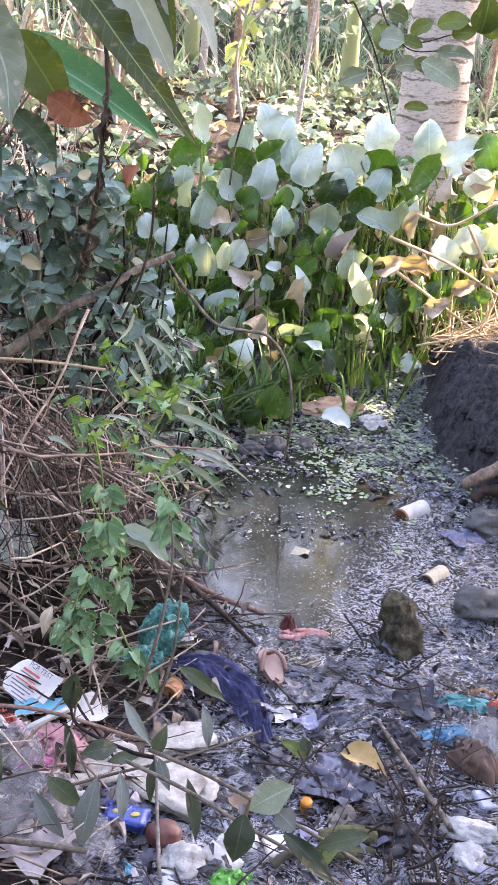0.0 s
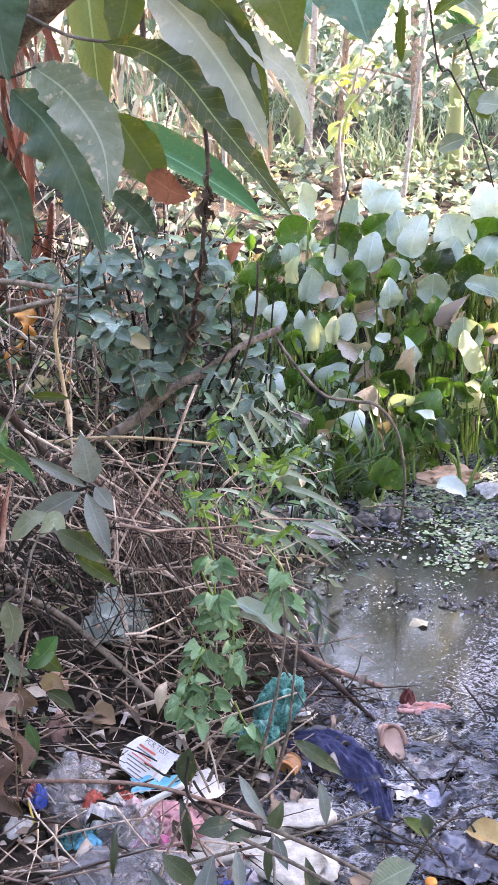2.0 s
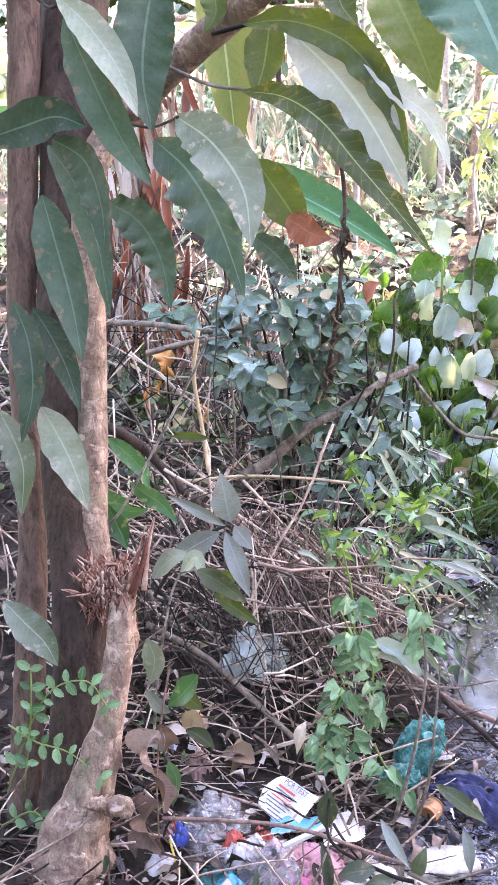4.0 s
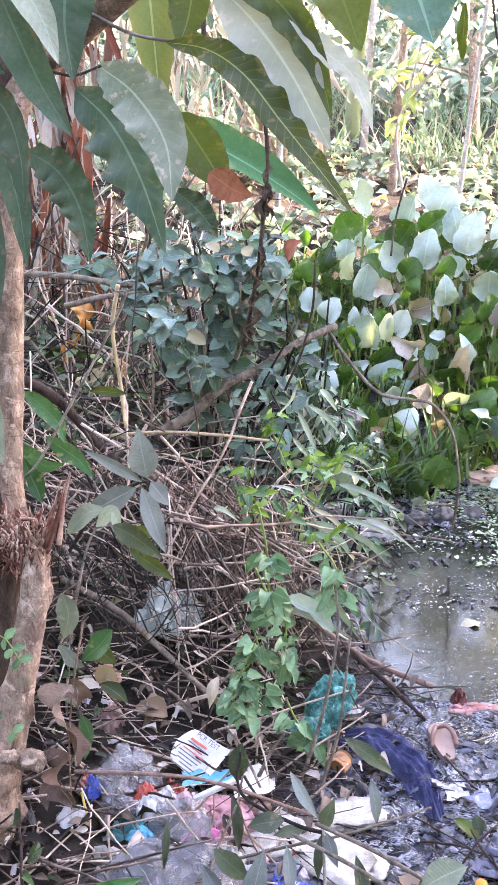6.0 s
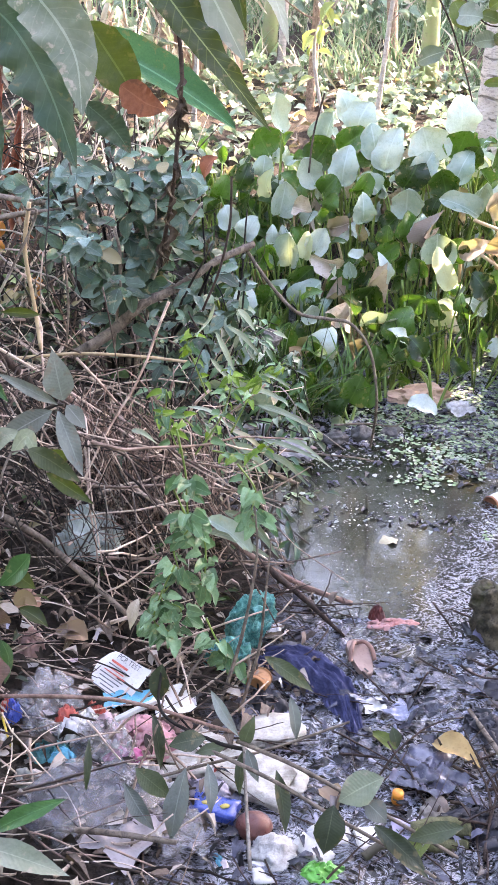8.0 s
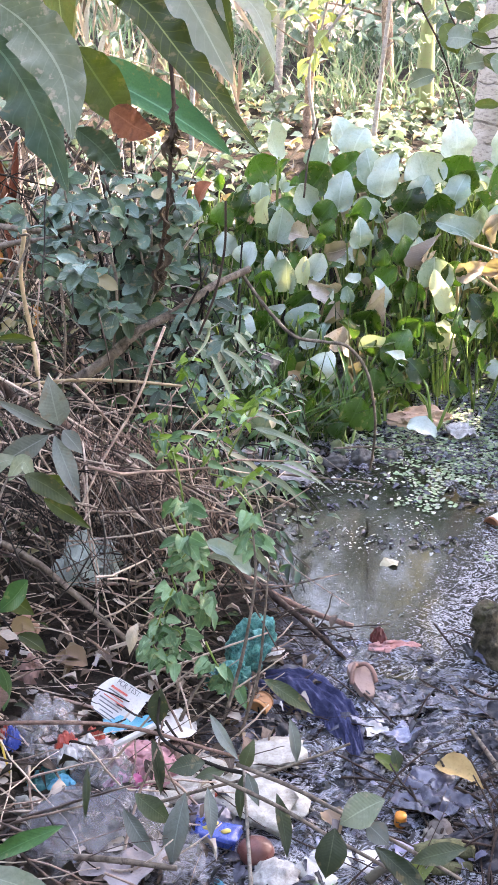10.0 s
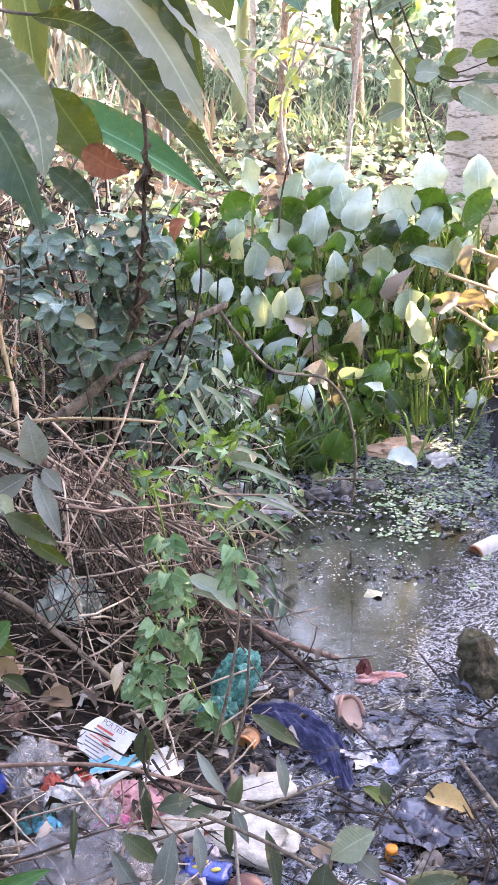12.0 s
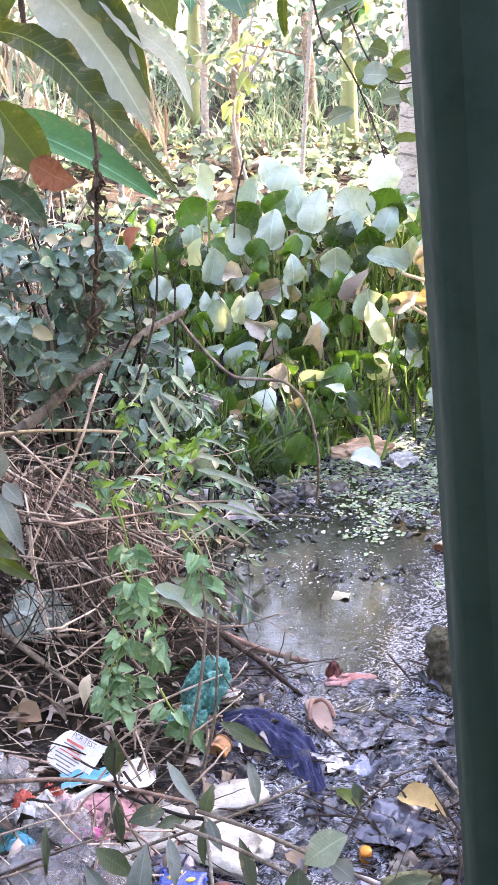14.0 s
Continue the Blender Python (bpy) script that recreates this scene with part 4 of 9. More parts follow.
    leaf("b", 0.217, 0.12, 0.10, (-0.164, 2.460, 2.187), (-0.096, 2.407, 2.077), (-0.045, 2.353, 1.981), (-0.008, 2.300, 1.890))
    leaf("o", 0.071, 0.10, 0.20, (-0.422, 2.600, 2.132), (-0.372, 2.583, 2.084), (-0.352, 2.567, 2.048), (-0.321, 2.550, 2.013))
    leaf("o", 0.060, 0.10, -0.20, (-0.655, 2.600, 2.133), (-0.633, 2.583, 2.097), (-0.625, 2.567, 2.050), (-0.648, 2.550, 2.011))
    leaf("v", 0.064, 0.06, 0.30, (-0.981, 2.700, 1.061), (-0.926, 2.667, 1.036), (-0.874, 2.633, 1.004), (-0.847, 2.600, 0.964))
    leaf("v", 0.064, 0.06, 0.30, (-0.915, 2.660, 0.959), (-0.860, 2.623, 0.941), (-0.811, 2.587, 0.929), (-0.762, 2.550, 0.898))
    leaf("v", 0.080, 0.06, 0.30, (-0.979, 2.660, 0.901), (-0.953, 2.640, 0.856), (-0.933, 2.620, 0.834), (-0.913, 2.600, 0.805))
    leaf("v", 0.056, 0.06, 0.30, (-0.999, 2.660, 0.938), (-0.942, 2.640, 0.910), (-0.906, 2.620, 0.896), (-0.850, 2.600, 0.913))
    leaf("p", 0.077, 0.12, 0.30, (-1.116, 2.300, 0.782), (-1.058, 2.283, 0.737), (-1.007, 2.267, 0.699), (-0.973, 2.250, 0.653))
    # the crown overhead, out of view, added to hold back sky light
    rng = random.Random(31)
    lib = [leaf_mesh("crown_leaf", MANGO, "lance", 0.3, 0.2, 0.05, 6, 2, 3, 0.2, i) for i in range(3)]
    items = []
    for k in range(26):
        c = Vector((rng.uniform(-3.4, -0.2), rng.uniform(-1.5, 2.6), rng.uniform(3.1, 4.4)))
        for i in range(14):
            p = c + rand_unit(rng) * 0.1
            d = Vector((rng.gauss(0, 1), rng.gauss(0, 1), rng.uniform(-1.0, 0.1))).normalized()
            items.append((rng.choice(lib), aim(p, p + d * rng.uniform(0.28, 0.42), (rng.gauss(0, 0.4), rng.gauss(0, 0.4), 1), 0.11)))
    crown = merged("crown", items, MANGO, "", "")
    crown.parent, crown.location = t, -ORIGIN[t.name]
    for key in ("kind", "category", "label"):
        if key in crown:
            del crown[key]
    for k in range(8):
        a = k * 0.8
        part("limb", rod([(-1.35, 3.0, 2.4), (-1.3 + 0.8 * math.cos(a), 1.6 + 0.8 * math.sin(a), 3.2), (-1.2 + 2.2 * math.cos(a), 0.8 + 2.3 * math.sin(a), 3.8)], 0.04, 0.012, 7), BARK, t)
    # leaf stalks and thin side shoots
    for pts, r in ((((-0.642, 2.600, 2.012), (-0.524, 2.550, 2.028), (-0.431, 2.500, 2.013)), 0.005), (((-0.778, 2.680, 1.955), (-0.640, 2.550, 1.907), (-0.522, 2.460, 1.891)), 0.005), (((-0.894, 2.760, 1.825), (-0.788, 2.600, 1.821), (-0.659, 2.360, 1.845)), 0.004), (((-0.918, 2.460, 2.094), (-1.007, 2.600, 2.082), (-1.106, 2.750, 2.120)), 0.005), (((-0.871, 2.600, 0.769), (-0.962, 2.620, 0.848), (-0.904, 2.600, 0.933), (-0.697, 2.600, 1.305), (-0.709, 2.600, 1.346)), 0.004)):
        part("twig", rod(pts, r, r * 0.7, 6), TWIG_GREY, t)


near_tree()


# ---- water hyacinths ----
FORMS = ((0.28, 0.2, 0.1), (0.15, 0.4, 0.13), (0.45, 0.1, 0.11), (0.2, 0.5, 0.15), (0.3, -0.25, 0.13))
# blade tones: p carries sky sheen and s sunlight in the colour
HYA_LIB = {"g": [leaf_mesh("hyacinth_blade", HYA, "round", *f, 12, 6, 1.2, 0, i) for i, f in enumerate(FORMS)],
           "s": [leaf_mesh("sun_tinted_blade", HYA_SUN, "round", *f, 12, 6, 1.2, 0, i) for i, f in enumerate(FORMS)],
           "p": [leaf_mesh("sky_sheen_blade", HYA_PALE, "round", *f, 12, 6, 1.2, 0, i) for i, f in enumerate(FORMS)],
           "d": [leaf_mesh("withered_blade", HYA_DEAD, "egg", f, s, w, 8, 4, 2.0, 0.8, i) for i, (f, s, w) in enumerate(((0.9, 0.6, 0.2), (1.3, 0.4, 0.25), (0.8, 0.9, 0.16), (0.6, 0.5, 0.28), (1.5, 0.3, 0.22)))]}
HYA_LABEL = "water hyacinth with broad glossy leaves on tall green stalks"


def hyacinth_leaf(plant, foot, centre, size, wide, lift, up, rng, tone):
    """One stalk from foot to blade, and the blade, which points along lift."""
    foot, centre, lift = Vector(foot), Vector(centre), Vector(lift).normalized()
    base = centre - lift * size * 0.5
    lean = base - foot
    mid = foot.lerp(base, 0.6) + Vector((lean.x * -0.12, lean.y * -0.12, 0.05))
    r = 0.005 + size * 0.018
    stalk = rod([foot, mid, base + lift * size * 0.06], r * 1.25, r * 0.6, 6, 0.05, 4)
    part("stalk", stalk, STRAW if tone == "d" else PETIOLE, plant)
    if tone == "d":
        size, wide = size * 0.85, wide * 0.85
    placed("leaf", HYA_LIB[tone][rng.randrange(5)], aim(base, base + lift * size, up, wide * 1.05), plant, "withered tan leaf" if tone == "d" else "leaf with sunlight put into its yellow-white colour" if tone == "s" else "")


def stand(rng, *leaves):
    """Plants of the bed, each with one leaf that stands out and two lower ones."""
    for c, wide, size, tilt, tone in leaves:
        c = Vector(c)
        px, py = c.x + rng.uniform(-0.08, 0.08), min(7.0, max(4.72, c.y + rng.uniform(-0.05, 0.12)))
        g = ground_h(px, py, False)
        plant = thing("water_hyacinth", (px, py, g), HYA_LABEL, "plant", "water hyacinths in the ditch")
        lift = Vector((math.sin(tilt), -0.1, math.cos(tilt)))
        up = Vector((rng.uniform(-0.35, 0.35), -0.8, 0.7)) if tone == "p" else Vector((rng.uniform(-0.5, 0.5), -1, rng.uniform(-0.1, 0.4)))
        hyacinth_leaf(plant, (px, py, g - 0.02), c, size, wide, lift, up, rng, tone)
        for k in range(2):
            a = rng.uniform(0, 6.283)
            q = Vector((px + 0.13 * math.cos(a), py + 0.12 + 0.1 * math.sin(a), max(g + 0.08, g + (c.z - g) * rng.uniform(0.4, 0.75))))
            lf = Vector((rng.uniform(-0.8, 0.8), -0.1, 0.8))
            z = rng.uniform(0.07, 0.11)
            hyacinth_leaf(plant, (px + 0.02, py + 0.02 * k, g - 0.02), q, z, z * rng.uniform(0.6, 1.0), lf, (rng.uniform(-0.8, 0.8), -0.7, rng.uniform(-0.2, 0.8)), rng, "g" if rng.random() < 0.85 else "d")


def hyacinth_bed():
    rng = random.Random(21)
    # the leaves that stand out: centre, width, length, tilt to the side, tone
    stand(rng,
          ((0.586, 6.605, 1.101), 0.180, 0.201, 0.0, "p"),
          ((0.852, 6.530, 1.085), 0.169, 0.215, -0.1, "p"),
          ((0.583, 6.402, 0.988), 0.188, 0.166, 0.3, "g"),
          ((0.816, 6.335, 0.962), 0.225, 0.135, -0.9, "g"),
          ((1.032, 6.470, 1.062), 0.137, 0.259, 0.9, "p"),
          ((1.176, 6.462, 1.068), 0.182, 0.194, -0.4, "g"),
          ((0.123, 6.442, 0.978), 0.146, 0.177, -0.2, "p"),
          ((0.210, 6.378, 0.946), 0.157, 0.224, 0.2, "p"),
          ((0.402, 6.410, 0.979), 0.227, 0.188, -0.3, "p"),
          ((0.393, 6.284, 0.888), 0.135, 0.156, 0.5, "p"),
          ((-0.025, 6.296, 0.867), 0.150, 0.198, 0.1, "p"),
          ((-0.147, 6.390, 0.926), 0.182, 0.188, 0.6, "g"),
          ((0.007, 6.462, 0.981), 0.137, 0.183, 0.9, "g"))
    stand(rng,
          ((-0.122, 6.550, 1.026), 0.130, 0.191, 0.2, "p"),
          ((-0.474, 6.478, 0.955), 0.184, 0.159, -0.5, "g"),
          ((-0.453, 6.314, 0.849), 0.108, 0.114, 0.1, "p"),
          ((-0.212, 6.275, 0.835), 0.135, 0.174, -0.5, "p"),
          ((-0.337, 6.140, 0.716), 0.133, 0.183, 0.2, "p"),
          ((-0.222, 6.074, 0.673), 0.117, 0.117, 1.8, "d"),
          ((-0.429, 6.215, 0.770), 0.078, 0.137, 0.0, "s"),
          ((0.304, 6.095, 0.729), 0.159, 0.164, 0.0, "p"),
          ((0.327, 6.245, 0.851), 0.179, 0.173, 0.5, "g"),
          ((0.491, 6.194, 0.822), 0.154, 0.154, -0.3, "g"),
          ((0.584, 6.266, 0.888), 0.137, 0.173, 0.3, "p"),
          ((0.575, 6.065, 0.726), 0.117, 0.219, -1.1, "p"),
          ((0.674, 6.110, 0.769), 0.088, 0.176, 0.2, "p"))
    stand(rng,
          ((-0.010, 5.975, 0.627), 0.122, 0.160, 1.3, "d"),
          ((0.437, 5.938, 0.640), 0.138, 0.179, 0.1, "d"),
          ((0.308, 5.938, 0.630), 0.144, 0.138, 0.3, "g"),
          ((0.452, 5.795, 0.563), 0.181, 0.153, 0.0, "p"),
          ((0.212, 5.787, 0.541), 0.102, 0.147, 0.9, "g"),
          ((-0.277, 5.825, 0.523), 0.148, 0.177, -0.1, "p"),
          ((-0.196, 5.844, 0.540), 0.074, 0.143, 0.1, "s"),
          ((-0.128, 5.877, 0.563), 0.115, 0.138, 0.4, "p"),
          ((-0.110, 5.750, 0.496), 0.124, 0.198, -1.2, "d"),
          ((0.550, 5.787, 0.567), 0.119, 0.119, 0.3, "g"),
          ((0.905, 5.862, 0.635), 0.177, 0.159, 0.0, "p"),
          ((0.770, 6.080, 0.753), 0.117, 0.140, 0.9, "d"),
          ((1.111, 6.266, 0.927), 0.155, 0.167, 0.3, "p"))
    stand(rng,
          ((1.084, 6.335, 0.982), 0.108, 0.174, -1.2, "d"),
          ((0.663, 5.787, 0.576), 0.119, 0.215, 1.4, "d"),
          ((0.779, 5.744, 0.561), 0.101, 0.202, 1.7, "d"),
          ((1.021, 5.667, 0.519), 0.095, 0.172, 1.5, "d"),
          ((1.044, 5.956, 0.697), 0.155, 0.138, 0.2, "p"),
          ((0.189, 5.681, 0.465), 0.073, 0.157, 0.0, "p"),
          ((-0.158, 5.569, 0.353), 0.166, 0.183, 0.4, "p"),
          ((-0.201, 5.672, 0.428), 0.101, 0.146, 0.8, "g"),
          ((0.490, 5.681, 0.488), 0.095, 0.201, -0.5, "s"),
          ((0.476, 5.468, 0.346), 0.125, 0.153, 0.1, "s"),
          ((0.668, 5.597, 0.438), 0.122, 0.133, -0.6, "g"),
          ((0.739, 5.617, 0.458), 0.111, 0.116, 0.5, "g"),
          ((0.334, 5.528, 0.360), 0.110, 0.151, 0.9, "g"))
    stand(rng,
          ((0.119, 5.561, 0.368), 0.144, 0.166, 0.5, "g"),
          ((0.068, 5.468, 0.314), 0.131, 0.150, 0.4, "d"),
          ((0.279, 5.307, 0.308), 0.149, 0.165, 0.2, "g"),
          ((0.183, 5.339, 0.305), 0.048, 0.187, 1.3, "p"),
          ((-0.071, 5.114, 0.258), 0.145, 0.134, 0.2, "p"),
          ((-0.185, 4.917, 0.181), 0.080, 0.115, -0.1, "g"),
          ((-0.243, 5.179, 0.251), 0.073, 0.146, 0.2, "g"),
          ((0.082, 4.829, 0.154), 0.124, 0.139, 0.4, "g"),
          ((-0.080, 4.957, 0.207), 0.101, 0.116, -0.5, "g"),
          ((0.019, 4.704, 0.043), 0.068, 0.088, 0.0, "p"),
          ((0.053, 6.648, 1.081), 0.187, 0.162, 0.3, "p"),
          ((-0.039, 6.757, 1.122), 0.142, 0.164, -0.2, "p"),
          ((-0.415, 6.725, 1.080), 0.107, 0.227, -0.3, "p"))
    stand(rng,
          ((-0.554, 6.260, 0.797), 0.102, 0.150, 0.4, "g"),
          ((-0.101, 6.200, 0.782), 0.131, 0.119, 0.7, "g"),
          ((0.107, 6.200, 0.798), 0.119, 0.131, -0.9, "p"),
          ((-0.489, 5.975, 0.590), 0.116, 0.134, 0.4, "p"),
          ((-0.358, 5.583, 0.347), 0.122, 0.094, 0.8, "g"),
          ((0.637, 6.320, 0.936), 0.120, 0.132, 0.5, "g"),
          ((0.963, 6.260, 0.911), 0.131, 0.119, -0.4, "d"),
          ((1.018, 6.110, 0.795), 0.147, 0.117, 0.9, "g"),
          ((0.356, 5.694, 0.489), 0.101, 0.112, -0.4, "g"),
          ((-0.031, 5.639, 0.415), 0.112, 0.128, 0.3, "g"),
          ((1.154, 5.975, 0.716), 0.144, 0.173, 0.2, "p"),
          ((1.163, 5.750, 0.595), 0.112, 0.168, -1.3, "d"),
          ((0.221, 5.975, 0.645), 0.116, 0.098, 0.9, "g"))
    stand(rng,
          ((-0.382, 5.787, 0.495), 0.114, 0.142, 0.1, "g"),
          ((-0.412, 5.307, 0.253), 0.091, 0.107, 0.4, "g"),
          ((-0.308, 5.017, 0.217), 0.076, 0.102, -0.5, "g"),
          ((0.162, 5.000, 0.247), 0.101, 0.111, 0.1, "g"),
          ((0.351, 5.050, 0.285), 0.102, 0.112, -0.6, "g"),
          ((0.881, 5.583, 0.444), 0.110, 0.165, 1.5, "d"),
          ((-0.653, 6.215, 0.753), 0.131, 0.119, 0.4, "g"),
          ((-0.609, 6.050, 0.625), 0.117, 0.117, -0.4, "p"))
    # the rest of the bed
    y = 4.8
    while y < 7.1:
        left = along(y, (4.7, -0.28), (5.2, -0.45), (6.0, -0.75), (7.0, -0.95))
        right = along(y, (4.7, 0.02), (5.0, 0.12), (5.3, 0.55), (5.6, 0.75), (5.9, 0.95), (6.4, 1.9), (7.0, 2.1))
        x = left + rng.uniform(0, 0.15)
        while x < right:
            px, py = x + rng.uniform(-0.07, 0.07), y + rng.uniform(-0.08, 0.08)
            g = ground_h(px, py, False)
            plant = thing("water_hyacinth", (px, py, g), HYA_LABEL, "plant", "water hyacinths in the ditch")
            tall = along(py, (4.7, 0.24), (5.4, 0.36), (6.2, 0.56), (7.0, 0.58)) * (0.8 if px < -0.2 else 1) * (0.5 if 0.5 < px < 1.2 and 5.5 < py < 6.3 else 1)
            for k in range(rng.choice((4, 5))):
                a = rng.uniform(0, 6.283)
                out = rng.uniform(0.04, 0.17)
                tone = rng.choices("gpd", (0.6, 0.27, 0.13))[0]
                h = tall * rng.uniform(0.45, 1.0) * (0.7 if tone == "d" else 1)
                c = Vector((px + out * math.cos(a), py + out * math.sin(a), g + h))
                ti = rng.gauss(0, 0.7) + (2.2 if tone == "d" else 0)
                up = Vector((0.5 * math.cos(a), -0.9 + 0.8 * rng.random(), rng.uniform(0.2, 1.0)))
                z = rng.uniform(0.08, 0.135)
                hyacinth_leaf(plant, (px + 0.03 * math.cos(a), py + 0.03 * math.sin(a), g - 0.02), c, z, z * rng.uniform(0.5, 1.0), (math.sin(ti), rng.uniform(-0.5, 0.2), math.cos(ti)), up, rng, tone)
            x += rng.uniform(0.2, 0.28)
        y += 0.2
    # long arching straps at the front of the bed
    straps = [leaf_mesh("strap_blade", HYA, "strap", 0.3, 0.3, 0.02, 10, 2, seed=i) for i in range(2)]
    for cx, cy, count in ((-0.24, 4.72, 20), (-0.12, 4.76, 16), (-0.34, 4.9, 16), (0.0, 4.9, 12), (0.1, 5.05, 10), (0.3, 5.35, 10), (0.5, 5.5, 9), (-0.42, 5.1, 18)):
        g = ground_h(cx, cy, False)
        plant = thing("sedge", (cx, cy, g), "dark green sedge with arching strap leaves", "plant", "sedges at the water's edge")
        for k in range(count):
            a = rng.uniform(0, 6.283)
            d = Vector((math.cos(a) * 0.7, math.sin(a) * 0.5 - 0.15, rng.uniform(0.8, 2.0))).normalized()
            foot = Vector((cx + rng.gauss(0, 0.025), cy + rng.gauss(0, 0.025), g - 0.01))
            placed("leaf", straps[k % 2], aim(foot, foot + d * rng.uniform(0.2, 0.42), (-d.x, -d.y - 0.4, 0.9), rng.uniform(0.01, 0.02)), plant)
    # thin upright reeds among the stalks
    blade = leaf_mesh("reed_blade", GRASS, "strap", 0.3, 0.12, 0.0, 6, 2, seed=4)
    items = []
    for k in range(520):
        px, py = rng.uniform(-0.7, 1.7), rng.uniform(4.85, 6.9)
        if px > 0.05 and py < 5.2:
            continue
        if px > along(py, (4.7, 0.05), (5.3, 0.7), (5.9, 1.0), (6.4, 1.8)):
            continue
        g = ground_h(px, py, False)
        p = Vector((px, py, g - 0.02))
        items.append((blade, aim(p, p + Vector((rng.gauss(0, 0.1), rng.gauss(-0.03, 0.08), rng.uniform(0.15, 0.5))), (rng.uniform(-1, 1), -1, 0.3), rng.uniform(0.006, 0.014))))
    # bare green stalks crowding the front of the bed
    bare = mesh_of("bare_stalk", rod([(0, 0, 0), (0.03, 0.5, 0.03), (0, 1, 0)], 0.03, 0.018, 5, 0.0, 4), PETIOLE)
    stalks = []
    for k in range(260):
        py = rng.uniform(5.25, 6.7)
        px = rng.uniform(-0.6, along(py, (4.7, 0.05), (5.3, 0.7), (5.9, 1.0), (6.4, 1.6)))
        p = Vector((px, py, ground_h(px, py, False) - 0.02))
        n = rng.uniform(0.16, 0.38)
        stalks.append((bare, aim(p, p + Vector((rng.gauss(0, 0.25), rng.gauss(-0.05, 0.2), 1)).normalized() * n, rand_unit(rng), n * rng.uniform(0.6, 1.0) * 0.8, n * 0.7)))
    merged("hyacinth_stalks", stalks, PETIOLE, "crowded bare green stalks of water hyacinth", "plant")
    merged("reeds", items, WEED, "thin green and yellow shoots among the water hyacinths", "plant")


hyacinth_bed()


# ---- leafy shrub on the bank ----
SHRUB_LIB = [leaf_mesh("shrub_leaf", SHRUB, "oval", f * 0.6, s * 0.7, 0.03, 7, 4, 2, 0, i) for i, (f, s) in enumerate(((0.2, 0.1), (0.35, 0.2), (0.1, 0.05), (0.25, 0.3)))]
# two blades whose colour holds the painted sheen
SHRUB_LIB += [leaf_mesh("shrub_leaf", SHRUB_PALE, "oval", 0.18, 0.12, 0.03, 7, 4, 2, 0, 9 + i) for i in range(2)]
VINE_LIB = [leaf_mesh("vine_leaf", VINE, "heart", f, s, 0.06, 9, 4, 2, 0, i) for i, (f, s) in enumerate(((0.2, 0.15), (0.35, 0.25), (0.1, 0.1)))]


WEED_LIB = [leaf_mesh("weed_leaf", m, "heart", f, 0.2, 0.04, 5, 4, 2, 0, i) for i, (m, f) in enumerate(((VINE, 0.2), (YOUNG, 0.3), (YOUNG, 0.1)))]


def leafy(t, stems, lib, count, size, wide, rng, droop=0.3, reach=0.02, leaf="leaf", three=False, face=-0.5):
    """Leaves along the stems of a plant, singly or three to a stalk."""
    total = sum((a - b).length for s in stems for a, b in zip(s, s[1:]))
    for s in stems:
        span = sum((a - b).length for a, b in zip(s, s[1:]))
        for k in range(max(2, round(count * span / total))):
            i = rng.uniform(0.12, 1) * (len(s) - 1)
            p = s[int(i)].lerp(s[min(int(i) + 1, len(s) - 1)], i % 1)
            d = rand_unit(rng)
            d.z = d.z * 0.5 - droop
            d.y -= 0.35
            d.normalize()
            base = p + d * reach
            up = Vector((rng.gauss(0, 0.45), rng.gauss(face, 0.35), rng.uniform(0.5, 1.2)))
            side = d.cross(up).normalized()
            blade = rng.choice(lib)
            for turn in (-1.0, 0.0, 1.0) if three else (0.0,):
                z = size * rng.uniform(0.55, 1.25) * (0.85 if turn else 1.0)
                e = (d * math.cos(turn * 1.15) + side * math.sin(turn * 1.15)).normalized()
                placed(leaf, blade, aim(base, base + e * z, up, z * wide), t)


def shrub():
    rng = random.Random(8)
    t = thing("shrub", (-0.85, 4.35, 0.22), "straggling shrub with oval blue-green leaves", "bush")
    stems = []
    root = Vector((-0.85, 4.4, 0.2))
    for end in ((-0.945, 4.000, 1.217), (-0.795, 3.950, 1.269), (-0.708, 3.900, 1.176), (-0.561, 3.950, 1.202), (-0.475, 3.900, 1.119), (-0.843, 3.800, 1.016), (-0.727, 3.750, 0.879), (-0.628, 4.000, 1.268), (-1.008, 4.000, 1.126), (-0.520, 4.000, 1.234), (-0.630, 3.900, 1.121), (-0.890, 4.100, 1.174), (-1.130, 4.200, 1.124), (-0.528, 4.000, 1.161), (-0.681, 3.950, 1.051), (-0.778, 3.900, 0.859), (-0.896, 4.000, 0.997), (-0.636, 4.200, 1.249), (-1.040, 4.300, 1.236), (-1.367, 4.400, 1.133), (-0.722, 3.900, 0.695), (-0.446, 3.950, 0.892), (-0.373, 4.000, 0.716), (-0.653, 4.000, 0.897), (-0.886, 4.300, 1.278)):
        end = Vector(end)
        mid = root.lerp(end, 0.5) + Vector((rng.uniform(-0.1, 0.1), rng.uniform(-0.1, 0.1), 0.12))
        s = smooth_line([root + rand_unit(rng) * 0.05, mid, end], 6)
        stems.append(s)
        part("stem", tube(bmesh.new(), s, 0.011, 0.004, 6, 0.15), TWIG_GREY, t)
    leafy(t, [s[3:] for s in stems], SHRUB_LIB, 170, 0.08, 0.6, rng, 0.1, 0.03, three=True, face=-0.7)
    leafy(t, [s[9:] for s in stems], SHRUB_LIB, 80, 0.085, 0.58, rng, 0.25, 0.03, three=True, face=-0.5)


shrub()


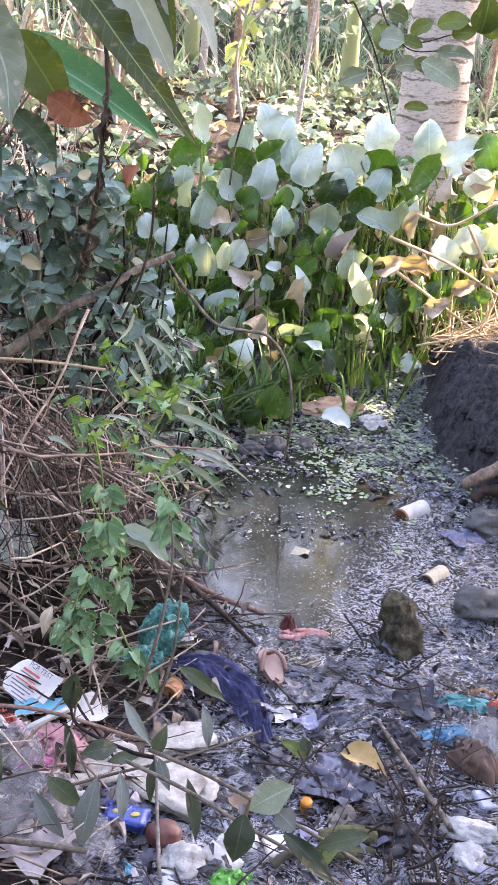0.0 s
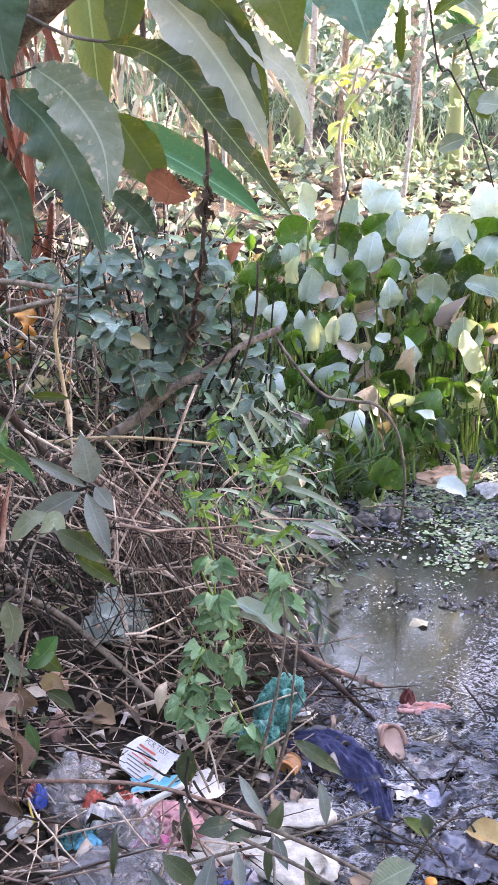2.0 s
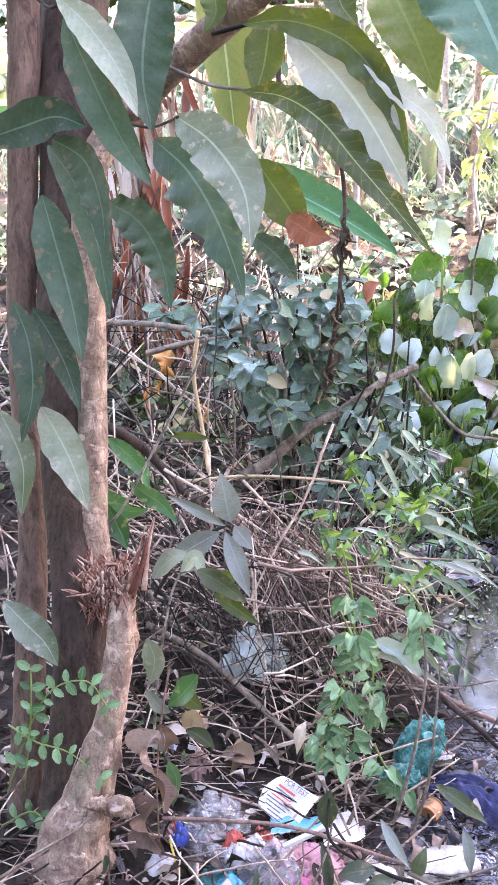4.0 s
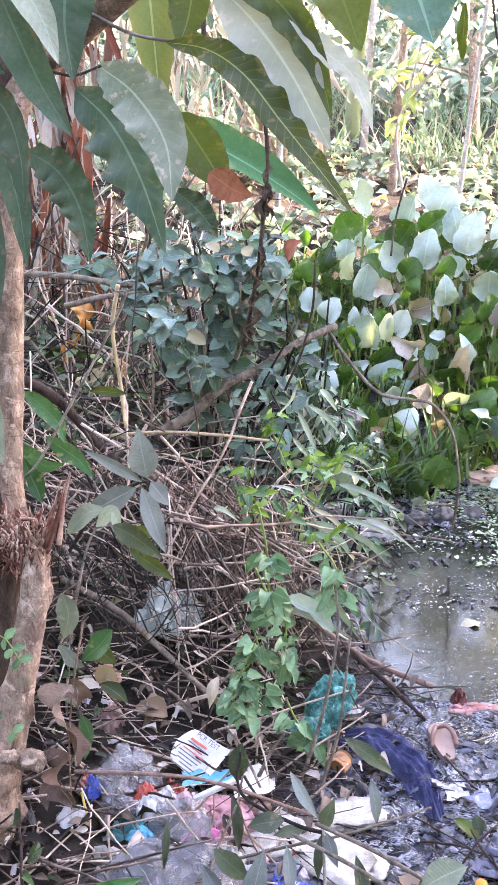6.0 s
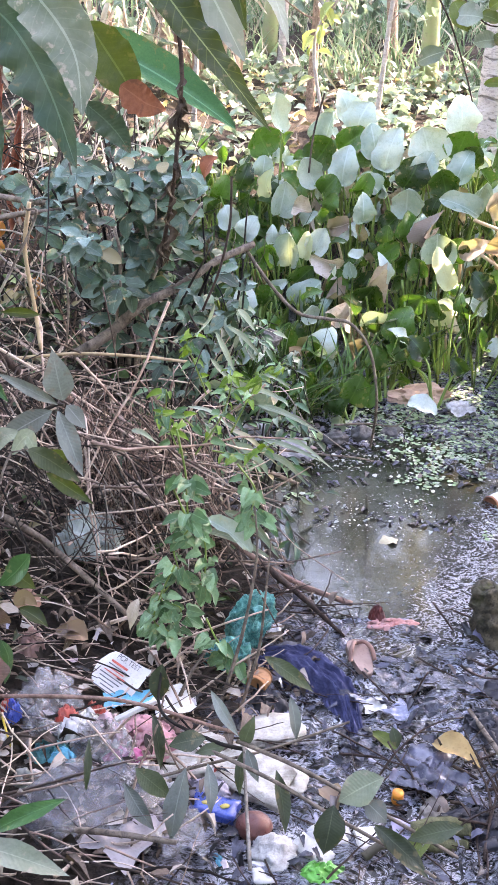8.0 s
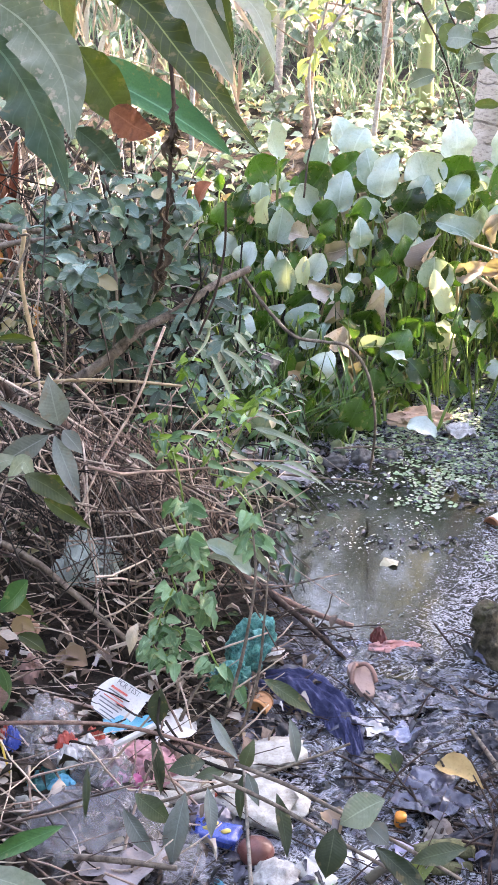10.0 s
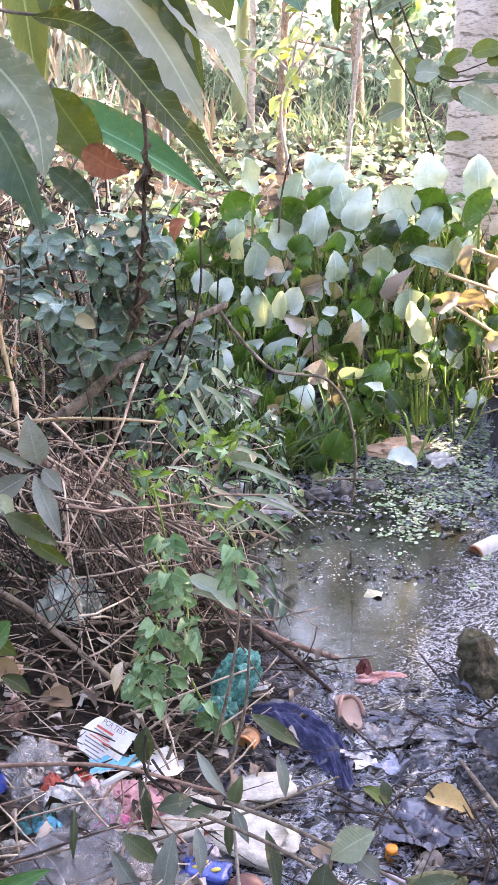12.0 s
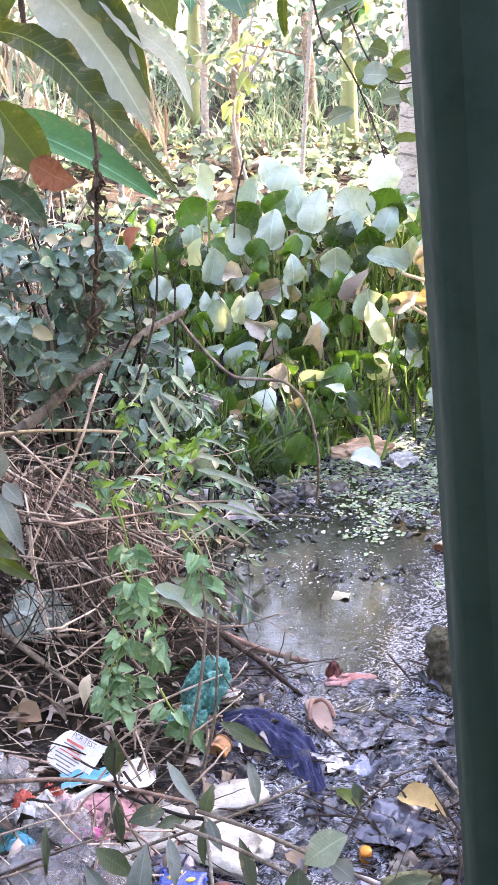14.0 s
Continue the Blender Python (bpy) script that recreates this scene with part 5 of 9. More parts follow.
def low_shrub():
    rng = random.Random(12)
    t = thing("low_shrub", (-0.55, 3.95, 0.15), "low shrub with grey-green oval leaves over the bank", "bush")
    stems = []
    root = Vector((-0.55, 4.1, 0.12))
    for end in ((-0.439, 3.900, 0.984), (-0.324, 3.900, 0.867), (-0.247, 3.900, 0.708), (-0.507, 3.800, 0.771), (-0.571, 3.700, 0.680), (-0.344, 3.700, 0.647), (-0.201, 3.800, 0.538), (-0.662, 3.800, 0.767), (-0.502, 4.100, 1.103), (-0.359, 4.300, 1.023)):
        end = Vector(end)
        s = smooth_line([root + rand_unit(rng) * 0.05, root.lerp(end, 0.5) + Vector((rng.uniform(-0.1, 0.1), 0, 0.08)), end], 6)
        stems.append(s)
        part("stem", tube(bmesh.new(), s, 0.008, 0.003, 6, 0.15), TWIG_GREY, t)
    leafy(t, [s[2:] for s in stems], SHRUB_LIB, 75, 0.056, 0.5, rng, 0.15, 0.03, three=True, face=-0.7)


low_shrub()


def climbing_vine():
    rng = random.Random(9)
    t = thing("climbing_vine", (-0.380, 2.680, 0.138), "pale green twining vine hanging over dry twigs", "plant")
    stems = []
    for pts in (
            ((-0.377, 2.700, 0.779), (-0.372, 2.700, 0.667), (-0.359, 2.700, 0.579), (-0.344, 2.700, 0.517), (-0.386, 2.700, 0.461), (-0.373, 2.700, 0.378), (-0.416, 2.700, 0.309), (-0.366, 2.700, 0.274), (-0.410, 2.700, 0.204)),
            ((-0.385, 2.720, 0.620), (-0.355, 2.720, 0.526), (-0.323, 2.720, 0.462), (-0.317, 2.720, 0.380), (-0.341, 2.720, 0.329)),
            ((-0.390, 2.660, 0.440), (-0.419, 2.650, 0.349), (-0.437, 2.650, 0.249), (-0.393, 2.650, 0.225)),
            ((-0.295, 2.700, 0.258), (-0.286, 2.700, 0.199), (-0.244, 2.700, 0.166), (-0.211, 2.700, 0.115)),
            ((-0.245, 2.950, 0.605), (-0.215, 2.950, 0.521), (-0.206, 2.950, 0.453), (-0.172, 2.950, 0.419))):
        s = smooth_line([Vector(p) + rand_unit(rng) * 0.012 for p in pts], 6)
        stems.append(s)
        part("stem", tube(bmesh.new(), s, 0.003, 0.002, 5), PETIOLE, t)
    leafy(t, stems, VINE_LIB, 190, 0.047, 0.8, rng, 0.5, 0.018, face=-0.8)
    t = thing("twining_weed", (-0.3, 3.1, 0.2), "thin yellow-green weed climbing over the brush", "plant")
    stems = []
    for pts in (
            ((-0.442, 3.100, 0.538), (-0.456, 3.100, 0.643), (-0.469, 3.100, 0.746)),
            ((-0.399, 3.150, 0.538), (-0.335, 3.150, 0.650), (-0.304, 3.150, 0.739), (-0.298, 3.150, 0.791)),
            ((-0.306, 3.200, 0.597), (-0.243, 3.200, 0.708), (-0.213, 3.200, 0.779), (-0.149, 3.200, 0.809)),
            ((-0.355, 3.200, 0.521), (-0.270, 3.200, 0.527), (-0.228, 3.200, 0.521), (-0.172, 3.200, 0.571)),
            ((-0.370, 3.300, 0.663), (-0.407, 3.300, 0.750), (-0.442, 3.300, 0.811), (-0.417, 3.300, 0.856)),
            ((-0.387, 3.050, 0.633), (-0.420, 3.050, 0.682), (-0.460, 3.050, 0.705), (-0.501, 3.050, 0.694))):
        s = smooth_line([Vector(p) + rand_unit(rng) * 0.015 for p in pts], 6)
        stems.append(s)
        part("stem", tube(bmesh.new(), s, 0.003, 0.0015, 5), PETIOLE, t)
    leafy(t, stems, WEED_LIB, 120, 0.04, 0.62, rng, 0.2, 0.012, face=-0.8)


def long_leaves():
    """Long pale leaves that droop over the bank towards the water."""
    rng = random.Random(27)
    t = thing("long_leaf_plant", (-0.2, 3.3, 0.1), "drooping plant with long pale grey-green leaves", "plant")

    def strip(width, *midrib):
        part("leaf", leaf_blade(midrib, width * 0.72, (rng.uniform(-0.4, 0.4), -0.7, 0.7), 0.35, 0.06, 2, rng.randrange(99), 14, 4, (0.7, 0.8)), LONG_LEAF, t)

    strip(0.024, (-0.286, 3.400, 0.651), (-0.216, 3.400, 0.646), (-0.144, 3.400, 0.609))
    strip(0.023, (-0.260, 3.500, 0.655), (-0.198, 3.500, 0.659), (-0.139, 3.500, 0.621))
    strip(0.029, (-0.233, 3.300, 0.640), (-0.147, 3.300, 0.615), (-0.029, 3.300, 0.556))
    strip(0.025, (-0.205, 3.200, 0.568), (-0.121, 3.200, 0.548), (-0.022, 3.200, 0.506))
    strip(0.027, (-0.203, 3.200, 0.523), (-0.135, 3.200, 0.501), (-0.061, 3.200, 0.425))
    strip(0.039, (-0.295, 3.000, 0.426), (-0.213, 3.000, 0.389), (-0.132, 3.000, 0.285))
    strip(0.036, (-0.355, 3.000, 0.362), (-0.260, 3.000, 0.340), (-0.153, 3.000, 0.283))
    strip(0.023, (-0.316, 3.300, 0.557), (-0.246, 3.300, 0.525), (-0.156, 3.300, 0.438))
    strip(0.025, (-0.369, 3.400, 0.829), (-0.333, 3.400, 0.758), (-0.305, 3.400, 0.696))
    strip(0.024, (-0.335, 3.400, 0.849), (-0.282, 3.400, 0.816), (-0.229, 3.400, 0.756))
    strip(0.026, (-0.397, 3.500, 0.712), (-0.359, 3.500, 0.667), (-0.304, 3.500, 0.614))
    strip(0.020, (-0.439, 3.300, 0.622), (-0.369, 3.300, 0.608), (-0.307, 3.300, 0.557))
    strip(0.023, (-0.360, 3.300, 0.946), (-0.376, 3.300, 0.893), (-0.425, 3.300, 0.838))
    strip(0.023, (-0.575, 3.100, 0.617), (-0.542, 3.100, 0.610), (-0.500, 3.100, 0.578))
    strip(0.028, (-0.312, 3.500, 0.875), (-0.285, 3.500, 0.849), (-0.256, 3.500, 0.805))
    strip(0.019, (-0.136, 3.150, 0.594), (-0.086, 3.150, 0.580), (0.016, 3.150, 0.499))


climbing_vine()
long_leaves()


def undergrowth():
    """Thin straggling stems with narrow grey-green leaves between the shrub and the water."""
    rng = random.Random(61)
    t = thing("straggling_undergrowth", (-0.35, 3.7, 0.15), "straggling undergrowth with narrow grey-green leaves", "plant")
    stems = []
    for k in range(34):
        x = rng.uniform(-0.66, -0.1)
        y = rng.uniform(3.45, 4.5)
        foot = Vector((x - 0.12, y + 0.1, ground_h(x - 0.12, y + 0.1, False)))
        top = Vector((x, y, rng.uniform(0.3, 0.72) - 0.25 * step(-0.3, 0.0, x)))
        tip = top + Vector((rng.uniform(0.03, 0.2), rng.uniform(-0.15, 0.05), rng.uniform(-0.22, -0.02)))
        s = smooth_line([foot, foot.lerp(top, 0.6) + Vector((-0.03, 0, 0.08)), top, tip], 5)
        stems.append(s)
        part("stem", tube(bmesh.new(), s, 0.004, 0.0018, 5, 0.15), TWIG_GREY, t)
    leafy(t, [s[4:] for s in stems], NARROW_LIB, 300, 0.066, 0.32, rng, 0.45, 0.012, face=-0.6)


NARROW_LIB = [leaf_mesh("narrow_leaf", m, "lance", 0.25, 0.25, 0.04, 7, 4, 2, 0.3, i) for i, m in enumerate((SHRUB, VINE, LONG_LEAF, SHRUB))]
undergrowth()


# ---- sticks, twigs and litter ----
def stick(name, points, r0, r1, material, label, rough=0.15, category="stick"):
    return whole(name, rod(points, r0, r1, 8, rough, 8), BRANCH_BARK if material in (TWIG, TWIG_GREY) else material, label, category)


stick("fallen_branch", ((-0.910, 3.815, 0.586), (-0.797, 3.869, 0.656), (-0.682, 3.924, 0.755), (-0.569, 3.979, 0.805), (-0.446, 4.055, 0.883), (-0.319, 4.142, 0.931)), 0.021, 0.012, BRANCH_BARK, "bare grey-brown fallen branch leaning on the bank", 0.25, "branch")
stick("bent_twig", ((-0.360, 4.150, 0.926), (-0.263, 4.100, 0.809), (-0.154, 4.050, 0.714), (-0.042, 4.050, 0.694), (0.039, 4.050, 0.680), (0.109, 4.050, 0.594), (0.145, 4.050, 0.445), (0.151, 4.100, 0.305), (0.145, 4.300, 0.107)), 0.0065, 0.005, TWIG_GREY, "thin grey twig arching over the water", 0.2, "twig")
stick("grey_branch", ((-1.574, 4.400, 1.031), (-1.320, 4.300, 1.040), (-1.113, 4.200, 1.038), (-0.916, 4.200, 1.061)), 0.013, 0.009, TWIG_GREY, "thin grey dead branch", 0.2, "branch")
stick("grey_branch", ((-1.319, 4.100, 0.971), (-1.174, 4.100, 1.011), (-1.035, 4.150, 1.023), (-0.862, 4.200, 1.057)), 0.012, 0.007, TWIG_GREY, "thin grey dead branch", 0.2, "branch")
stick("thick_branch", ((-1.237, 3.400, 0.887), (-1.155, 3.450, 0.818), (-1.081, 3.500, 0.708), (-0.991, 3.500, 0.614), (-0.805, 3.500, 0.493)), 0.018, 0.012, BARK_DARK, "rough brown branch lying in the brush", 0.25, "branch")
stick("red_stick", ((-0.939, 3.600, 0.572), (-0.777, 3.550, 0.452), (-0.551, 3.450, 0.330), (-0.370, 3.350, 0.210), (-0.215, 3.280, 0.124), (-0.060, 3.230, 0.068), (0.088, 3.222, 0.022)), 0.010, 0.009, TWIG_RED, "long reddish stick ending in the water", 0.15)
stick("brown_stick", ((-1.008, 3.000, 0.402), (-0.829, 2.950, 0.341), (-0.679, 2.900, 0.244), (-0.547, 2.850, 0.156), (-0.393, 2.800, 0.063), (-0.238, 2.633, 0.052)), 0.010, 0.007, TWIG, "brown stick slanting down to the rubbish", 0.15)
stick("pale_stick", ((-1.060, 3.600, 0.643), (-0.841, 3.600, 0.671), (-0.635, 3.600, 0.671), (-0.482, 3.600, 0.661)), 0.006, 0.005, STRAW, "straight pale stick across the brush", 0.1)
stick("wet_stick", ((-0.375, 4.100, 0.117), (-0.237, 4.000, 0.112), (-0.113, 4.175, -0.020), (0.004, 4.132, -0.049)), 0.010, 0.006, TWIG, "brown stick reaching into the ditch water", 0.15)
stick("dark_stick", ((-0.192, 3.200, 0.153), (-0.062, 3.100, 0.103), (0.068, 3.055, 0.005)), 0.012, 0.005, BARK_DARK, "short black stick on the mud", 0.25)
stick("upright_twig", ((-0.260, 2.611, 0.030), (-0.220, 2.650, 0.175), (-0.194, 2.680, 0.298), (-0.177, 2.720, 0.445), (-0.187, 2.750, 0.561)), 0.006, 0.0025, TWIG, "thin upright twig beside the torn green net", 0.15, "twig")
stick("upright_twig", ((-0.209, 2.591, 0.022), (-0.160, 2.600, 0.213), (-0.147, 2.620, 0.354), (-0.137, 2.650, 0.518)), 0.005, 0.002, TWIG, "thin upright twig beside the torn green net", 0.15, "twig")
stick("forked_twig", ((-0.373, 2.576, 0.051), (-0.333, 2.600, 0.144), (-0.300, 2.620, 0.195)), 0.006, 0.003, TWIG, "short pale twig standing in rubbish", 0.15, "twig")
stick("long_twig", ((-0.778, 2.350, 0.209), (-0.638, 2.330, 0.234), (-0.494, 2.300, 0.260), (-0.382, 2.280, 0.260), (-0.258, 2.250, 0.247), (-0.163, 2.220, 0.245)), 0.0055, 0.004, TWIG_RED, "long thin reddish twig over the rubbish", 0.1, "twig")
stick("long_twig", ((-0.174, 2.200, 0.243), (-0.042, 2.150, 0.226), (0.087, 2.100, 0.194), (0.186, 2.060, 0.169), (0.317, 2.000, 0.136)), 0.005, 0.004, TWIG, "long thin brown twig over the mud", 0.1, "twig")
stick("long_twig", ((-0.251, 2.200, 0.219), (-0.089, 2.120, 0.206), (0.040, 2.060, 0.176), (0.162, 2.000, 0.154), (0.270, 1.960, 0.114)), 0.005, 0.0035, TWIG, "long thin brown twig over the mud", 0.1, "twig")
stick("long_twig", ((-0.421, 2.200, 0.097), (-0.250, 2.200, 0.169), (-0.096, 2.200, 0.228), (0.078, 2.250, 0.280)), 0.004, 0.003, TWIG, "long thin brown twig over the rubbish", 0.1, "twig")
stick("dark_twig", ((-0.557, 2.050, 0.087), (-0.425, 2.030, 0.102), (-0.283, 2.000, 0.117)), 0.008, 0.006, TWIG_GREY, "grey twig lying over a plastic bag", 0.15, "twig")
stick("mud_stick", ((0.406, 2.694, 0.026), (0.458, 2.498, 0.048), (0.553, 2.264, 0.029)), 0.006, 0.008, TWIG, "brown stick lying on wet mud", 0.1)
stick("black_creeper", ((-0.347, 3.600, 1.261), (-0.351, 3.600, 1.113), (-0.382, 3.600, 0.968), (-0.434, 3.600, 0.836)), 0.004, 0.004, BARK_DARK, "thin black climbing creeper", 0.2, "plant")
stick("black_creeper", ((-0.108, 4.800, 1.390), (-0.144, 4.800, 1.236), (-0.154, 4.700, 1.096)), 0.004, 0.004, BARK_DARK, "thin black climbing creeper", 0.2, "plant")
stick("cane", ((-0.773, 3.900, 1.021), (-0.756, 3.900, 0.900), (-0.787, 3.900, 0.567)), 0.006, 0.005, TWIG, "thin upright brown cane", 0.1, "cane")
stick("cane", ((-0.951, 3.500, 1.179), (-0.972, 3.500, 1.033), (-0.950, 3.500, 0.846), (-0.924, 3.450, 0.729)), 0.007, 0.006, STRAW, "thin upright straw-coloured cane", 0.1, "cane")
stick("cane", ((-0.899, 3.700, 0.967), (-0.893, 3.700, 0.790), (-0.916, 3.700, 0.567)), 0.004, 0.004, TWIG, "thin upright brown cane", 0.1, "cane")
stick("bare_twig", ((-0.281, 4.300, 0.078), (-0.053, 4.350, 0.043), (0.129, 4.400, 0.011), (0.318, 4.450, -0.062)), 0.005, 0.003, TWIG_GREY, "thin bare twig lying over the water", 0.15, "twig")
stick("bare_twig", ((-0.003, 4.600, 0.073), (0.140, 4.650, 0.068), (0.262, 4.700, 0.046), (0.337, 4.700, 0.127)), 0.005, 0.003, TWIG, "thin bare twig lying over the water", 0.15, "twig")
stick("yellow_straw", ((-0.769, 2.366, 0.140), (-0.752, 2.338, 0.116), (-0.733, 2.310, 0.092)), 0.003, 0.003, plain_material("yellow_straw", (0.6, 0.42, 0.06), (0.45, 0.3, 0.05), 0.4), "short yellow plastic straw in rubbish", 0.0, "straw")
stick("root", ((0.849, 4.200, 0.096), (0.899, 4.167, 0.147), (0.970, 4.172, 0.186), (1.063, 4.177, 0.227)), 0.022, 0.03, BARK, "weathered grey root at the foot of the mud bank", 0.35, "root")
stick("root", ((0.873, 4.133, 0.064), (0.924, 4.147, 0.098), (1.005, 4.122, 0.116)), 0.02, 0.025, BARK_DARK, "dark root at the foot of the mud bank", 0.35, "root")


def hanging_dead_vine():
    rng = random.Random(14)
    t = thing("dead_vine", (-0.494, 3.500, 1.040), "withered black vine hanging in the shrub", "plant")
    line = smooth_line([(-0.450, 3.200, 1.703), (-0.442, 3.200, 1.583), (-0.452, 3.200, 1.452), (-0.461, 3.200, 1.331), (-0.515, 3.400, 1.146), (-0.550, 3.500, 1.036)], 8)
    part("stem", tube(bmesh.new(), line, 0.006, 0.007, 6, 0.3), BARK_DARK, t)
    me = [leaf_mesh("shrivelled_leaf", DEAD, "lance", 0.9, 0.5, 0.15, 5, 2, 2, 1.5, i) for i in range(3)]
    for k in range(46):
        p = line[rng.randrange(8, len(line))]
        d = rand_unit(rng) * 0.5 - Vector((0, 0, 0.8))
        placed("shrivelled_leaf", me[k % 3], aim(p, p + d * rng.uniform(0.03, 0.07), rand_unit(rng), 0.02), t)


hanging_dead_vine()


def curved_twig(rng, name, radius, bend):
    p, d, pts = Vector((0, 0, 0)), Vector((0, 1, 0)), []
    for i in range(8):
        pts.append(p.copy())
        d = (d + rand_unit(rng) * bend * 2).normalized()
        p = p + d / 7
    return mesh_of(name, tube(bmesh.new(), pts, radius, radius * 0.5, 4), TWIG)


rng = random.Random(33)
BENDS, GAUGES = (0.03, 0.06, 0.09, 0.14, 0.22, 0.32), (0.004, 0.007, 0.012, 0.02)
TWIGS = [[curved_twig(rng, "brush_twig", g, b) for b in BENDS] for g in GAUGES]
LITTER = [leaf_mesh("litter_leaf", DEAD, "lance", f, s, w, 5, 2, 2, tw, i) for i, (f, s, w, tw) in enumerate(((0.4, 0.3, 0.1, 0.5), (0.8, 0.6, 0.1, 1.2), (0.2, 0.2, 0.15, 0.2), (1.0, 0.4, 0.2, 2.0)))]
WET_LEAF = [leaf_mesh("wet_leaf", SOGGY, "lance", f, s, w, 4, 2, 2, tw, i) for i, (f, s, w, tw) in enumerate(((0.2, 0.2, 0.1, 0.3), (0.4, 0.3, 0.12, 0.6), (0.1, 0.15, 0.15, 0.1)))]


def brush(name, count, box, fall, lengths, thick, material, label, seed, bend=4):
    """A tangle of thin twigs; box: (x0, x1, y0, y1, height over the ground)."""
    rng = random.Random(seed)
    items = []
    for k in range(count):
        x, y = rng.uniform(box[0], box[1]), rng.uniform(box[2], box[3])
        z = ground_h(x, y, False) + rng.random() ** 1.5 * box[4]
        d = Vector((rng.gauss(fall[0], 0.45), rng.gauss(fall[1], 0.5), rng.gauss(fall[2], 0.3))).normalized()
        n = rng.uniform(*lengths)
        r = rng.uniform(*thick)
        a = Vector((x, y, z)) - d * n * 0.5
        for q in (a, a + d * n):
            low = ground_h(q.x, q.y, False) + 0.01
            q.z = max(q.z, low)
        e = a + d * n
        if name not in ("mud_twigs", "sodden_stems") and max(e.x - bank_edge(e.y), a.x - bank_edge(a.y)) > 0.06:
            continue
        gauge = min(range(4), key=lambda i: abs(GAUGES[i] - r / n))
        items.append((TWIGS[gauge][rng.randrange(bend)], aim(a, a + d * n, rand_unit(rng), n)))
    if len(items) > 600 or name in ("back_brush", "fine_brush"):
        return merged(name, items, material, label, "twigs")
    items.sort(key=lambda it: it[1].translation.y)
    items, rest = items[:300], items[300:]
    at = items[0][1].translation.copy()
    at.z = ground_h(at.x, at.y, False)
    t = thing(name, at, label, "twigs")
    for me, m in items:
        ob = placed("twig", me, m, t)
        if material is not TWIG:
            ob.material_slots[0].link = "OBJECT"
            ob.material_slots[0].material = material
    if rest:
        tangle = merged("twig_tangle", rest, material, "", "")
        tangle.parent, tangle.location = t, -ORIGIN[t.name]
        for key in ("category", "label"):
            if key in tangle:
                del tangle[key]
    return t


brush("dry_brush", 420, (-1.5, -0.25, 2.95, 4.0, 0.45), (0.45, -0.1, -0.25), (0.25, 0.8), (0.0015, 0.005), TWIG, "tangled heap of thin dry brown twigs on the bank", 41, 5)
# dark backing: the shade of the gaps put into the stems' colour
brush("fine_brush", 420, (-1.1, -0.35, 2.9, 3.7, 0.3), (0.3, -0.2, -0.6), (0.12, 0.4), (0.001, 0.0028), TWIG_GREY, "fine dark tangle of dead stems on the bank", 42, 6)
brush("hair_tangle", 700, (-0.8, -0.36, 3.2, 3.5, 0.4), (0.15, -0.1, -0.75), (0.1, 0.32), (0.0008, 0.002), TWIG_HAIR, "matted hair-thin brown stems under the vine", 49, 6)
brush("back_brush", 520, (-2.4, -0.45, 3.8, 6.2, 0.75), (0.4, -0.1, 0.1), (0.2, 0.8), (0.002, 0.006), TWIG_GREY, "tangled grey undergrowth behind the shrub", 43, 6)
brush("standing_stems", 170, (-2.6, -0.9, 4.3, 6.4, 0.5), (0.05, 0, 1.0), (0.5, 1.3), (0.003, 0.009), TWIG, "upright dry stems behind the tree", 44)
brush("bank_twigs", 600, (-1.25, 0.1, 1.9, 3.0, 0.06), (0.8, 0.1, 0.0), (0.08, 0.4), (0.0015, 0.005), TWIG, "broken twigs among rubbish on the bank", 45)
brush("sodden_stems", 70, (0.3, 0.58, 2.1, 2.55, 0.02), (0.35, 0.9, 0.0), (0.08, 0.24), (0.003, 0.007), BARK_DARK, "heap of sodden brown stems in the mud", 48)
brush("mud_twigs", 150, (-0.2, 0.75, 1.95, 3.3, 0.02), (0.7, -0.4, 0.0), (0.05, 0.3), (0.0015, 0.004), BARK_DARK, "black broken twigs in the mud", 46)


def scatter(name, count, box, lib, size, wide, material, label, seed, keep=None, lift=0.012, flat=1.0, category="leaves"):
    rng = random.Random(seed)
    items = []
    while len(items) < count:
        x, y = rng.uniform(box[0], box[1]), rng.uniform(box[2], box[3])
        if keep and not keep(x, y, rng):
            continue
        p = Vector((x, y, ground_h(x, y, False) + rng.uniform(0.0, lift)))
        a = rng.uniform(0, 6.283)
        z = rng.uniform(*size)
        d = Vector((math.cos(a), math.sin(a), rng.uniform(-0.25, 0.5) / flat))
        up = Vector((rng.gauss(0, 0.4 / flat), rng.gauss(0, 0.4 / flat), 1))
        items.append((rng.choice(lib), aim(p, p + d.normalized() * z, up, z * rng.uniform(*wide))))
    return merged(name, items, material, label, category)


on_bank = lambda x, y, r: bank_edge(y) - x > -0.08 + 0.1 * r.random()
on_mud = lambda x, y, r: bank_edge(y) - x < 0.1 and mound(x, y) < 0.02 and pool(x, y) < 0.35 * r.random()
scatter("leaf_litter", 2600, (-2.2, 0.1, 1.7, 6.0), LITTER, (0.025, 0.085), (0.3, 0.5), DEAD, "dry brown leaf litter on the bank", 51, on_bank, 0.05)
scatter("soggy_leaves", 700, (-0.35, 1.0, 1.9, 5.2), WET_LEAF, (0.015, 0.06), (0.3, 0.6), SOGGY, "black rotting leaves in the mud", 52, on_mud, 0.02)
scatter("sodden_leaves", 70, (-0.3, 1.0, 1.9, 3.3), WET_LEAF, (0.04, 0.09), (0.3, 0.5), SOGGY, "large black sodden leaves and films in the mud", 60, on_mud, 0.03)
